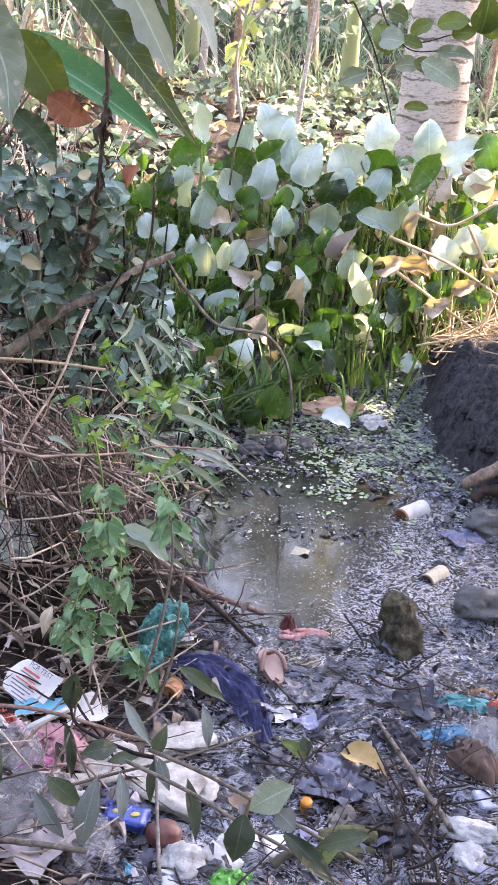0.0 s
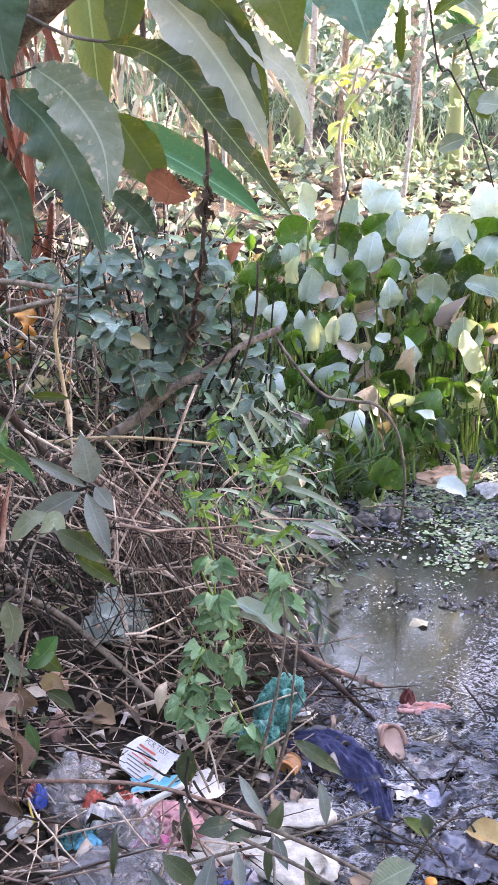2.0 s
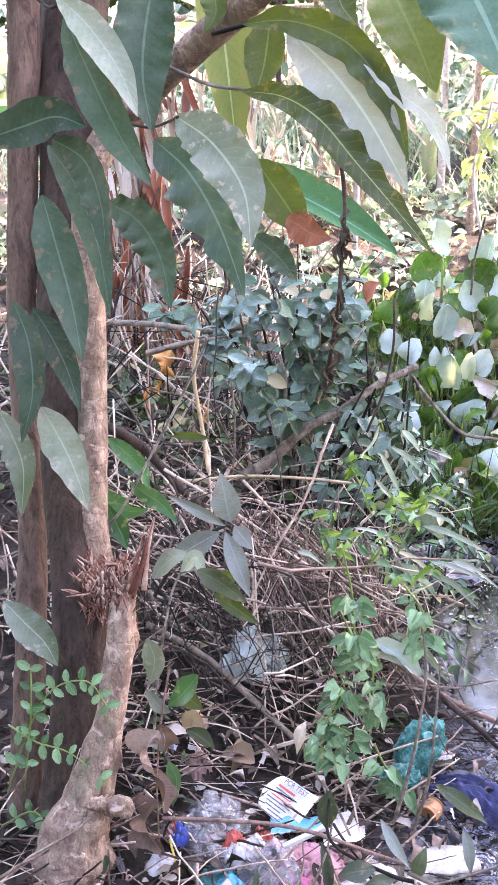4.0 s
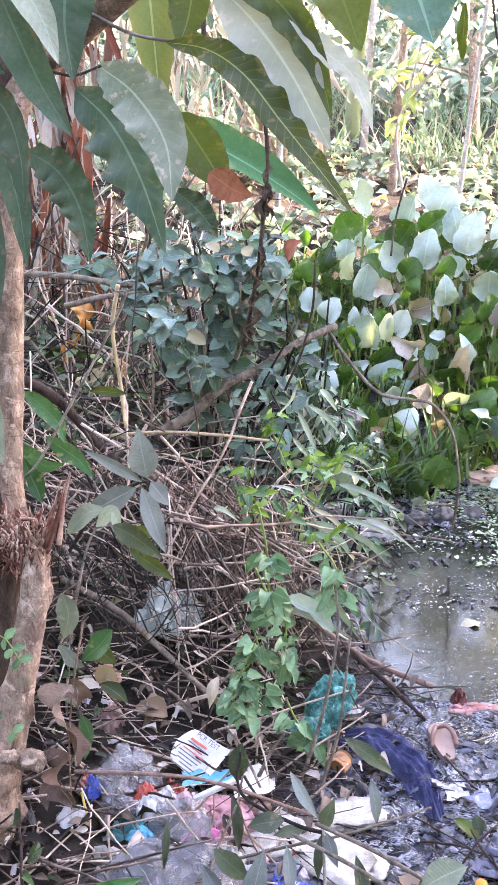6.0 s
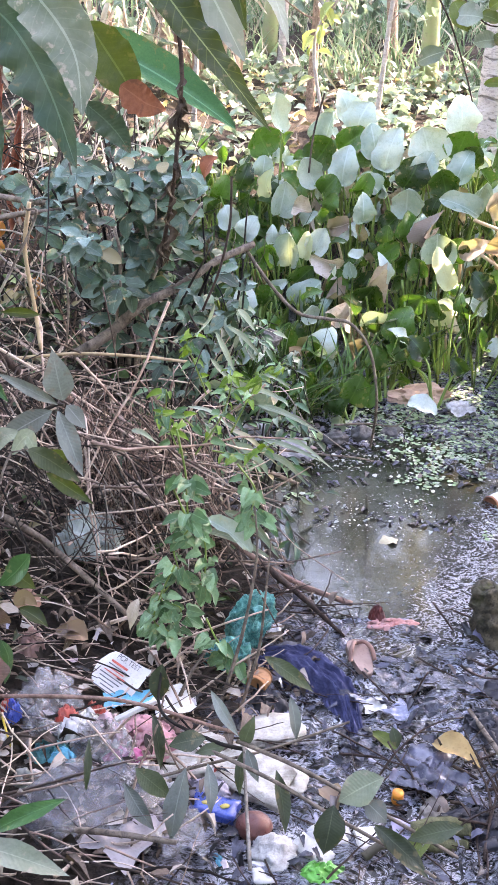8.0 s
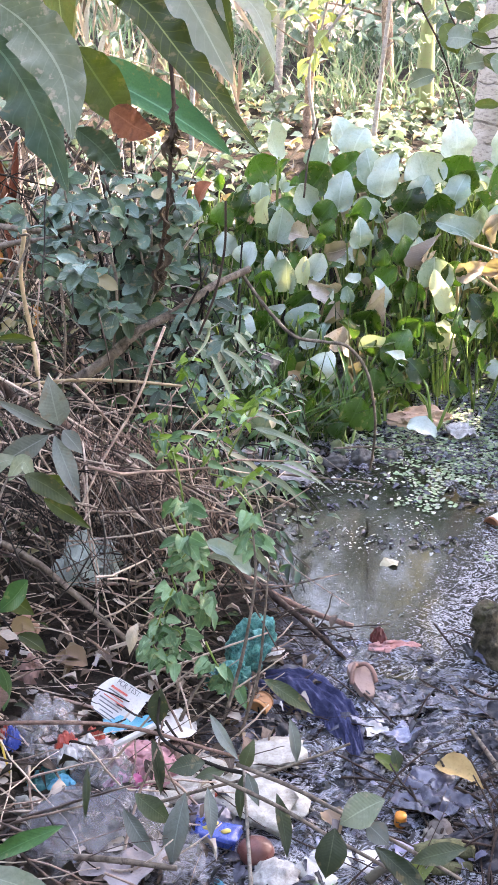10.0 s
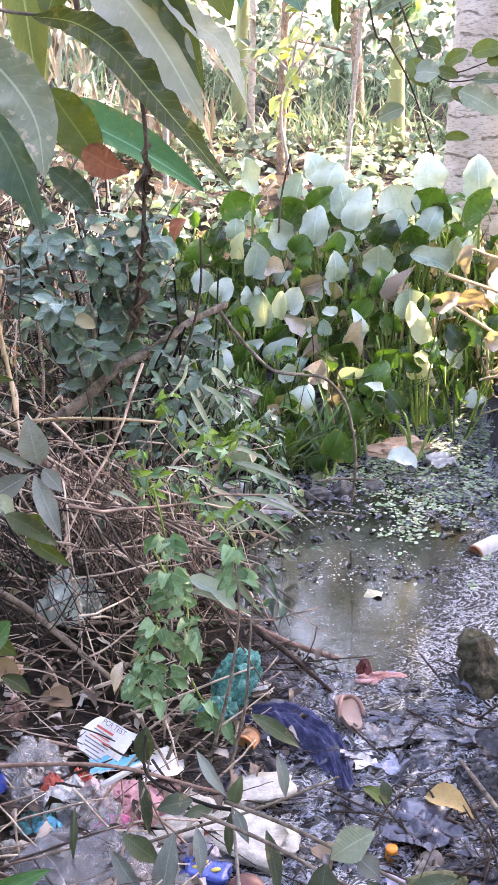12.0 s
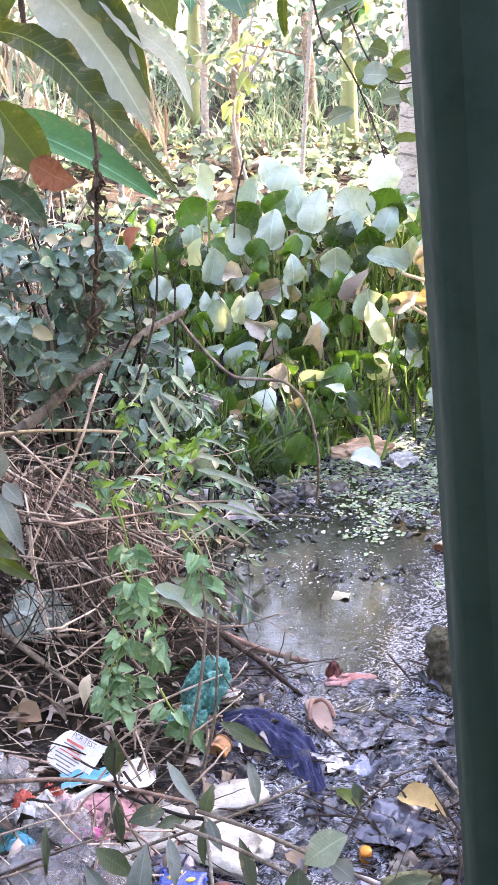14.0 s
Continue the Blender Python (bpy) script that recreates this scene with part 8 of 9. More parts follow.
# flat creased sheets: name, place, size, turn, height, folds, stuff, label, category
SHEETS = (
    ("plastic_sheet", (-0.485, 2.528, 0.093), 0.13, 0.07, 12, 0.015, 6, TURQ, "turquoise plastic sheet under a leaflet", "litter"),
    ("paper_sheet", (-0.384, 2.562, 0.083), 0.11, 0.12, 30, 0.006, 1.5, PAPER, "white paper with blue marks", "paper"),
    ("plastic_sheet", (-0.304, 2.135, 0.043), 0.1, 0.22, 20, 0.02, 6, GREY_FILM, "torn grey plastic film on the bank", "litter"),
    ("plastic_sheet", (-0.407, 2.064, 0.051), 0.16, 0.14, 60, 0.025, 6, pm("striped_film", (0.36, 0.32, 0.32), (0.2, 0.15, 0.15), 0.35, 20.0), "dirty plastic sheet on the bank", "litter"),
    ("plastic_sheet", (0.150, 2.690, 0.007), 0.07, 0.06, 20, 0.02, 8, WHITE, "wet white plastic scrap", "litter"),
    ("plastic_sheet", (0.225, 2.679, 0.005), 0.08, 0.07, 50, 0.02, 8, pm("blue_grey_film", (0.22, 0.24, 0.34), (0.12, 0.12, 0.17), 0.25, 20.0), "wet blue-grey plastic scrap", "litter"),
    ("plastic_sheet", (0.294, 2.384, 0.008), 0.14, 0.12, 50, 0.03, 8, pm("violet_film", (0.06, 0.058, 0.085), (0.03, 0.028, 0.045), 0.2, 20.0), "wet violet-grey plastic film in mud", "litter"),
    ("plastic_sheet", (0.279, 2.444, -0.006), 0.16, 0.13, 70, 0.03, 8, pm("slate_film", (0.12, 0.12, 0.17), (0.06, 0.055, 0.08), 0.2, 20.0), "wet slate-grey plastic film in mud", "litter"),
    ("plastic_sheet", (0.245, 2.834, -0.001), 0.16, 0.1, 20, 0.02, 9, MUD_FILM, "wet pale plastic film in mud", "litter"),
    ("plastic_sheet", (0.392, 2.844, -0.004), 0.14, 0.09, 0, 0.02, 9, MUD_FILM, "wet pale plastic film in mud", "litter"),
    ("plastic_sheet", (0.230, 2.208, -0.003), 0.08, 0.1, 0, 0.02, 9, pm("lilac_film", (0.4, 0.36, 0.5), (0.25, 0.22, 0.3), 0.3, 20.0), "small lilac plastic scrap", "litter"),
    ("plastic_sheet", (0.518, 2.813, -0.001), 0.12, 0.14, 30, 0.02, 9, DARK_CLOTH, "wet black plastic film in mud", "litter"),
    ("plastic_sheet", (0.815, 3.891, -0.002), 0.12, 0.14, 30, 0.02, 9, pm("navy_film", (0.08, 0.09, 0.16), (0.04, 0.045, 0.08), 0.2, 20.0), "wet dark blue plastic film", "litter"),
    ("dead_leaf", (0.557, 3.989, -0.054), 0.1, 0.05, 0, 0.01, 4, PEEL, "brown leaf floating in the ditch", "leaf"),
    ("carton_scrap", (0.212, 3.702, -0.010), 0.045, 0.06, 80, 0.02, 5, pm("cream_card", (0.46, 0.41, 0.29), (0.3, 0.25, 0.18), 0.6), "cream carton scrap floating in water", "litter"),
    ("wet_cloth", (-0.153, 4.386, -0.000), 0.12, 0.16, 10, 0.05, 6, pm("grey_cloth", (0.28, 0.27, 0.28), (0.16, 0.15, 0.16), 0.6), "crumpled grey wet cloth at the water's edge", "cloth"),
    ("pale_board", (-0.141, 4.108, -0.047), 0.16, 0.07, 0, 0.01, 3, pm("drift_wood", (0.36, 0.31, 0.26), (0.22, 0.19, 0.16), 0.8), "flat pale driftwood piece", "wood"),
    ("white_crumple", (0.548, 4.940, -0.001), 0.12, 0.12, 10, 0.06, 8, PLASTER, "white crumpled paper lump at the weeds", "litter"),
)
for k, (name, place, sx, sy, turn, hgt, folds, mat, label, cat) in enumerate(SHEETS):
    whole(name, film(place, sx, sy, turn, k + 2, hgt, folds, 18), mat, label, cat)


def leaflet():
    """A round-cornered printed leaflet, with one readable heading."""
    p = Vector((-0.525, 2.590, 0.128))
    t = thing("leaflet", p, "white printed leaflet with red and grey text", "paper")
    m = pose(*p, 34, 4, -38)
    bm = bmesh.new()
    rows = []
    for j in range(13):
        v = j / 12
        left = 0.035 + 0.045 * math.sin(math.pi * (0.08 + 0.84 * v)) ** 0.6
        rows.append([bm.verts.new(m @ Vector((-left + (left + 0.075) * i / 12, (v - 0.5) * (0.10 + 0.02 * i / 12), 0.008 * math.sin(i * 0.5) + 0.012 * (v - 0.5) ** 2 + 0.003 * noise.noise(Vector((i * 0.4, j * 0.4, 3)))))) for i in range(13)])
    for a, b in zip(rows, rows[1:]):
        for i in range(12):
            bm.faces.new((a[i], a[i + 1], b[i + 1], b[i]))
    part("sheet", bm, PAPER, t)
    ink, red = pm("grey_ink", (0.12, 0.12, 0.14), (0.2, 0.2, 0.2), 0.8), pm("red_ink", (0.6, 0.1, 0.08), (0.5, 0.15, 0.12), 0.8)
    curve = bpy.data.curves.new("heading", "FONT")
    curve.body, curve.size, curve.align_x = "PCR TEST", 0.02, "CENTER"
    tmp = new("heading_curve", curve)
    bpy.context.view_layer.update()
    text = bpy.data.meshes.new_from_object(tmp.evaluated_get(bpy.context.evaluated_depsgraph_get()))
    bpy.data.objects.remove(tmp)
    text.materials.append(ink)
    placed("heading", text, m @ Matrix.Translation((0.012, 0.036, 0.014)), t, "dark printed heading")
    rng = random.Random(4)
    for k in range(9):
        y = 0.024 - k * 0.0095
        w = rng.uniform(0.05, 0.1)
        bm = bmesh.new()
        bmesh.ops.create_grid(bm, x_segments=8, y_segments=1, size=0.5, matrix=m @ Matrix.Translation((rng.uniform(-0.01, 0.01), y, 0.0125)) @ Matrix.Diagonal((w, 0.003 if k else 0.006, 1, 1)))
        part("text_line", bm, red if k in (0, 2, 3) else ink, t)


leaflet()


def blue_cloth():
    """A twisted blue cloth running from the rubbish into the mud."""
    line = smooth_line([(-0.205, 2.850, 0.047), (-0.125, 2.850, 0.045), (-0.035, 2.830, 0.042), (0.040, 2.770, 0.026), (0.078, 2.690, 0.016), (0.108, 2.560, 0.004)], 16)
    bm = bmesh.new()
    rows = []
    for i, c in enumerate(line):
        s = i / (len(line) - 1)
        d = (line[min(i + 1, len(line) - 1)] - line[max(i - 1, 0)]).normalized()
        side = d.cross(Vector((0, -0.25, 1))).normalized()
        wide = 0.066 + 0.016 * math.sin(math.pi * s) - 0.03 * s
        row = []
        for j in range(49):
            u = j / 24 - 1
            drift = 1.6 * noise.noise(Vector((s * 2.2, u * 0.7, 1)))
            crease = (0.5 + 0.5 * math.sin(6.0 * u + drift * 2.4 + 0.6)) ** 1.6 * 0.55 + (0.5 + 0.5 * math.sin(13.0 * u - drift * 3.4 + 2.0)) ** 1.4 * 0.35
            fold = 0.042 * (crease - 0.4) * (0.5 + 1.1 * abs(noise.noise(Vector((s * 4, u * 1.5, 3))))) + 0.02 * noise.noise(Vector((s * 5, u * 2, 9))) + 0.012 * (0.5 - abs(noise.noise(Vector((s * 11 + u * 3, u * 6 - s * 5, 5)))) * 2) + 0.006 * noise.noise(Vector((s * 26, u * 9, 6)))
            rag = 1 + 0.35 * noise.noise(Vector((s * 4, 1 if u > 0 else -1, 7))) + 0.12 * noise.noise(Vector((s * 17, 1 if u > 0 else -1, 2)))
            row.append(bm.verts.new(c + side * u * wide * rag + d * 0.03 * noise.noise(Vector((u * 3, s, 4))) + Vector((0, 0, 0.014 * (1 - u * u) + fold - 0.03 * abs(u) ** 3))))
        rows.append(row)
    for a, b in zip(rows, rows[1:]):
        for j in range(48):
            bm.faces.new((a[j], a[j + 1], b[j + 1], b[j]))
    whole("blue_cloth", bm, CLOTH, "twisted dark blue cloth half sunk in mud", "cloth")


blue_cloth()


def green_net():
    """A crumpled net bag: an upper pouch and a limp lower corner, creased all over."""
    t = thing("net_bag", (-0.220, 2.85, 0.02), "torn sea-green net bag caught on twigs", "bag")
    n = Nodes("net_film")
    w = n.where()
    threads = n.add("ShaderNodeTexVoronoi", Scale=95.0)
    threads.feature = "DISTANCE_TO_EDGE"
    n.put(threads.inputs["Vector"], w)
    tone = n.ramp(n.noise(34.0, 5.0, 0.7, w, 0.8), (0.36, (0.008, 0.075, 0.075)), (0.52, (0.03, 0.24, 0.22)), (0.68, (0.2, 0.56, 0.5)))
    n.set(Base_Color=n.mix(n.ramp(threads.outputs["Distance"], (0.03, 0.25), (0.1, 0.0)), tone, (0.3, 0.7, 0.62)), Roughness=0.35, Alpha=0.86)
    n.bump(n.noise(60.0, 4.0, 0.7, w), 0.8, 0.01)
    for name, centre, size, seed in (("pouch", (-0.200, 2.870, 0.150), (0.052, 0.035, 0.078), 3), ("corner", (-0.258, 2.790, 0.062), (0.05, 0.03, 0.064), 8)):
        bm = bmesh.new()
        bmesh.ops.create_icosphere(bm, subdivisions=5, radius=1.0)
        for v in bm.verts:
            q = v.co * 1.5 + Vector((seed * 3.1, seed, 0))
            q += Vector((noise.noise(q * 1.3), noise.noise(q * 1.3 + Vector((5, 0, 0))), noise.noise(q * 1.3 + Vector((0, 5, 0))))) * 0.6
            crease = 0.5 * (0.9 - 2.6 * abs(noise.noise(q * 0.8))) + 0.08 * (1 - 2.6 * abs(noise.noise(q * 2.1)))
            v.co *= 0.88 + crease
            v.co.x += 0.35 * v.co.z + 0.1 * noise.noise(Vector((v.co.z * 2, seed, 0)))
            v.co = Vector(centre) + Vector((v.co.x * size[0], v.co.y * size[1], v.co.z * size[2]))
        part(name, bm, n.mat, t)


green_net()


def sandal():
    p = Vector((0.104, 2.913, -0.004))
    t = thing("sandal", p, "pale pinkish-brown rubber flip-flop in the mud", "shoe")
    m = pose(p.x + 0.01, p.y, p.z + 0.02, 14, 4, 20)
    outline = []
    for k in range(40):
        a = 2 * math.pi * k / 40
        y = 0.07 * math.sin(a)
        w = 0.036 + 0.008 * math.sin(a) - 0.006 * math.cos(2 * a)
        outline.append((w * math.cos(a), y))
    bm = bmesh.new()
    rings = [[bm.verts.new(m @ Vector((x * s, y * s, z))) for x, y in outline] for s, z in ((0.97, 0), (1, 0.003), (1, 0.017), (0.97, 0.02), (0.93, 0.0185))]
    for a, b in zip(rings, rings[1:]):
        for k in range(40):
            bm.faces.new((a[k], a[(k + 1) % 40], b[(k + 1) % 40], b[k]))
    bm.faces.new(rings[-1])
    bm.faces.new(rings[0][::-1])
    part("sole", bm, RUBBER, t, smooth=False)
    for s in (-1, 1):
        q = [Vector((0, 0.05, 0.02)), Vector((s * 0.016, 0.035, 0.04)), Vector((s * 0.031, 0.01, 0.036)), Vector((s * 0.037, -0.015, 0.015))]
        part("strap", rod([m @ v for v in q], 0.006, 0.007, 8, 0.0), pm("strap_rubber", (0.3, 0.17, 0.14), (0.22, 0.12, 0.1), 0.5), t, "darker rubber strap")


sandal()


def lying_can(name, place, radius, length, turn, body, end, label, ribs):
    t = thing(name, place, label, "can")
    m = pose(place[0], place[1], place[2] + radius * 0.75, 0, 86, turn)
    prof = [(radius * 0.9, -length / 2), (radius, -length / 2 + 0.003)]
    for i in range(ribs * 4 + 1):
        prof.append((radius * (1 + (0.03 if ribs > 2 else 0.008) * math.sin(i * math.pi / 2)), (-0.46 + 0.92 * i / (ribs * 4)) * length))
    prof += [(radius, length / 2 - 0.003), (radius * 0.9, length / 2)]
    bm = turned(prof, m, 22)
    rng = random.Random(7)
    dent = m @ Vector((radius, 0, 0))
    for v in bm.verts:
        v.co += (m.translation - v.co) * 0.12 * math.exp(-((v.co - dent).length / 0.03) ** 2)
    part("body", bm, body, t)
    part("end", turned([(0.0, -length / 2 + 0.006), (radius * 0.88, -length / 2 + 0.006), (radius * 0.95, -length / 2 - 0.002), (radius * 1.02, -length / 2), (radius * 1.01, -length / 2 + 0.008)], m, 22), end, t, "darker open end")
    part("base", turned([(0.0, length / 2 - 0.005), (radius * 0.85, length / 2 - 0.004), (radius * 0.95, length / 2 + 0.001)], m, 22), body, t)


lying_can("paper_cup", (0.648, 4.105, -0.031), 0.038, 0.13, 42, WHITE, TERRA, "white cup with a brown mouth lying in the mud", 1)
lying_can("tin_can", (0.675, 3.600, -0.028), 0.03, 0.1, 48, CREAM, pm("rusty_end", (0.2, 0.13, 0.1), (0.1, 0.07, 0.06), 0.6), "cream ribbed tin can lying in the mud", 5)
lying_can("grey_bottle", (-0.342, 4.628, -0.000), 0.028, 0.13, -6, pm("bottle_grey", (0.42, 0.42, 0.43), (0.3, 0.28, 0.28), 0.35), CREAM, "grey plastic bottle at the water's edge", 3)
lying_can("clay_cup", (-0.162, 2.727, 0.027), 0.03, 0.05, 70, PEEL, pm("orange_mouth", (0.5, 0.24, 0.1), (0.3, 0.14, 0.08), 0.6), "small orange-brown cup lying on rubbish", 1)


def stump():
    p = Vector((0.505, 3.114, -0.003))
    rough_rng = random.Random(2)
    bm = limb([p + Vector((0.015, 0, -0.06)), p + Vector((0.0, 0.0, 0.03)), p + Vector((-0.012, 0.01, 0.1)), p + Vector((-0.02, 0.02, 0.155)), p + Vector((-0.02, 0.022, 0.165))], (0.07, 0.06, 0.052, 0.05, 0.02), 44, 0.2, 10, 0.7)
    for v in bm.verts:
        v.co += Vector((noise.noise(v.co * 26), noise.noise(v.co * 26 + Vector((5, 0, 0))), 0.9 * noise.noise(v.co * 34))) * 0.014 + rand_unit(rough_rng) * 0.003
    mossy = bark_material("mossy_stump", (0.006, 0.006, 0.005), (0.15, 0.125, 0.085), 36.0, 0.8, 0.8, 0.02, moss=(0.06, 0.065, 0.02))
    whole("stump", bm, mossy, "short dark mossy stump standing in the mud", "stump")


stump()

# stones and lumps: name, place, size, turn, stuff, label
STONES = (
    ("rock", (0.382, 5.131, -0.002), (0.25, 0.13, 0.1), 12, BRICKISH, "flat orange-pink rock at the weeds"),
    ("stone", (0.799, 3.363, -0.000), (0.16, 0.13, 0.11), 10, STONE, "grey-green stone in the mud"),
    ("stone", (0.290, 2.293, -0.006), (0.055, 0.05, 0.05), 0, pm("tan_stone", (0.3, 0.26, 0.22), (0.2, 0.17, 0.15), 0.7, 40.0), "small round tan stone"),
    ("stone", (0.006, 4.596, -0.000), (0.09, 0.07, 0.06), 10, STONE, "grey stone at the water's edge"),
    ("stone", (0.119, 4.650, -0.001), (0.08, 0.07, 0.07), 30, STONE, "grey stone at the water's edge"),
    ("stone", (0.245, 4.705, -0.001), (0.1, 0.07, 0.05), 60, STONE, "grey stone at the water's edge"),
    ("stone", (-0.066, 4.620, -0.003), (0.05, 0.05, 0.04), 60, pm("lime_stone", (0.3, 0.34, 0.15), (0.18, 0.2, 0.1), 0.6), "small yellow-green lump on the mud"),
    ("stone", (-0.284, 4.600, 0.421), (0.09, 0.07, 0.07), 60, STONE, "grey lump among the stalks"),
    ("plaster_lump", (0.601, 2.277, 0.009), (0.12, 0.06, 0.045), -12, PLASTER, "white broken plaster lump"),
    ("plaster_lump", (0.587, 2.208, -0.003), (0.07, 0.09, 0.04), 10, PLASTER, "white broken plaster lump"),
    ("plaster_lump", (-0.080, 2.116, -0.002), (0.09, 0.1, 0.05), 10, PLASTER, "white broken plaster lump"),
    ("plaster_lump", (-0.102, 4.188, -0.045), (0.04, 0.04, 0.025), 10, PLASTER, "small white lump in water"),
    ("plaster_lump", (0.038, 4.080, -0.051), (0.03, 0.03, 0.025), 10, PLASTER, "small white lump in water"),
    ("clay_pot", (-0.129, 2.188, -0.001), (0.085, 0.075, 0.07), 0, pm("maroon_clay", (0.17, 0.055, 0.045), (0.1, 0.04, 0.035), 0.35), "broken dark red clay pot"),
    ("mud_clod", (0.915, 3.999, -0.000), (0.14, 0.12, 0.09), 0, STONE, "dark lump at the foot of the mud bank"),
)
for k, (name, place, size, turn, mat, label) in enumerate(STONES):
    whole(name, lump(Vector(place) - Vector((0, 0, 0.008)), size, turn, 60 + k, 0.04 if name in ("clay_pot", "orange_ball") else 0.32, 4, 1.1), mat, label, "stone" if "stone" in name or name == "rock" else "litter", smooth=name != "rock")

# clods on the mud bank
rng = random.Random(66)
clod = pm("black_clod", (0.014, 0.013, 0.014), (0.05, 0.045, 0.044), 0.85, 40.0, depth=0.012)
for k in range(46):
    x, y = rng.uniform(0.82, 1.4), rng.uniform(4.2, 6.0)
    z = rng.uniform(0.025, 0.06)
    whole("mud_clod", lump((x, y, ground_h(x, y) - z * 0.15), (z, z * 0.9, z * 0.6), rng.uniform(0, 90), 140 + k, 0.5, 3, 2.4), clod, "black crumbly clod on the mud bank", "clod", "clods on the mud bank")

# white foam boards and a box
for k, (name, place, size, turn, tilt, mat, label) in enumerate((
        ("foam_board", (-0.185, 2.367, 0.026), (0.28, 0.14, 0.022), -22, (6, 4), FOAM, "broken white foam board"),
        ("foam_board", (-0.118, 2.534, 0.020), (0.15, 0.1, 0.022), 10, (3, -5), FOAM, "broken white foam board"),
        ("foam_board", (-0.314, 2.335, 0.031), (0.12, 0.04, 0.018), 10, (3, -5), FOAM, "narrow white foam strip"),
        ("white_box", (0.012, 2.134, -0.007), (0.1, 0.05, 0.02), -35, (10, 6), WHITE, "white plastic case with a dark edge"),
        ("blue_packet", (-0.226, 2.229, 0.015), (0.11, 0.06, 0.025), -10, (8, 4), BLUE, "blue snack packet with yellow marks"),
        ("white_strip", (-0.419, 2.300, 0.231), (0.11, 0.014, 0.01), 30, (0, -14), WHITE, "narrow white plastic strip on rubbish"),
        ("paper_scrap", (0.140, 2.191, -0.003), (0.07, 0.06, 0.012), 20, (10, 8), PAPER, "folded white paper scrap"),
        ("paper_scrap", (0.656, 2.411, -0.006), (0.05, 0.06, 0.02), 20, (10, 8), pm("pale_blue_paper", (0.45, 0.47, 0.6), (0.3, 0.3, 0.38), 0.6), "pale blue paper scrap"),
        ("paper_scrap", (-0.075, 2.061, -0.005), (0.1, 0.06, 0.012), 20, (10, 8), PAPER, "folded white paper scrap"))):
    ob = whole(name, slab(place, *size, turn, k + 3, tilt, 0.16 if name == "foam_board" else 0.06), mat, label, "board" if name == "foam_board" else "litter")
    if name == "blue_packet":
        for i, (dx, dy) in enumerate(((-0.02, 0.0), (0.025, -0.008), (0.0, 0.015))):
            mk = lump((place[0] + dx, place[1] + dy, place[2] + 0.022), (0.022, 0.014, 0.008), 20 * i, 80 + i, 0.2, 2)
            part("mark", mk, YELLOW, ob, "pale yellow printed mark")

# small torn scraps of plastic and paper
def scraps(name, count, box, size, seed, label, keep, *tones):
    rng = random.Random(seed)
    n = Nodes(name + "_stuff")
    n.set(Base_Color=n.ramp(n.random(True), *tones), Roughness=0.35)
    n.bump(n.noise(60.0, 4.0, 0.7, n.where()), 0.5, 0.006)
    lib = [mesh_of("scrap", film((0, 0, 0), 1.0, 0.8, 0, i, 0.35, 1.2, 5), n.mat) for i in range(5)]
    items = []
    while len(items) < count:
        x, y = rng.uniform(box[0], box[1]), rng.uniform(box[2], box[3])
        if not keep(x, y, rng):
            continue
        z = rng.uniform(*size)
        m = pose(x, y, ground_h(x, y, False) + rng.uniform(0.0, 0.03), rng.gauss(0, 22), rng.gauss(0, 22), rng.uniform(0, 360)) @ Matrix.Diagonal((z, z * rng.uniform(0.2, 0.7), z, 1))
        items.append((rng.choice(lib), m))
    merged(name, items, n.mat, label, "litter")


scraps("bank_scraps", 300, (-1.3, 0.1, 1.75, 2.85), (0.012, 0.045), 111, "small torn scraps of plastic and paper on the bank", on_bank, (0.0, (0.02, 0.018, 0.018)), (0.4, (0.08, 0.065, 0.06)), (0.6, (0.25, 0.22, 0.21)), (0.72, (0.5, 0.48, 0.47)), (0.82, (0.5, 0.3, 0.3)), (0.92, (0.24, 0.26, 0.36)), (1.0, (0.5, 0.42, 0.3)))
scraps("mud_scraps", 170, (-0.25, 0.85, 1.85, 3.5), (0.015, 0.05), 112, "wet torn scraps of film stuck in the mud", on_mud, (0.0, (0.008, 0.008, 0.011)), (0.6, (0.022, 0.022, 0.032)), (0.8, (0.09, 0.09, 0.14)), (0.93, (0.28, 0.28, 0.36)), (1.0, (0.22, 0.15, 0.12)))

# single leaves on the ground
LEAF_ONE = {"y": leaf_mesh("fallen_leaf", pm("tan_leaf", (0.52, 0.36, 0.16), (0.4, 0.26, 0.12), 0.6, 30.0, through=0.15), "lance", 0.5, 0.2, 0.08, 10, 6, 2, 0.4, 5),
            "b": leaf_mesh("fallen_leaf", DEAD_RED, "lance", 0.5, 0.3, 0.1, 10, 6, 2, 0.4, 6),
            "p": leaf_mesh("fallen_leaf", HYA_PALE, "round", 0.2, 0.2, 0.05, 8, 6, 2, 0.2, 7),
            "g": leaf_mesh("fallen_leaf", MANGO_OLIVE, "lance", 0.3, 0.2, 0.08, 8, 6, 2, 0.4, 8),
            "t": leaf_mesh("fallen_leaf", HYA_DEAD, "lance", 0.6, 0.4, 0.12, 10, 6, 2, 0.8, 9)}
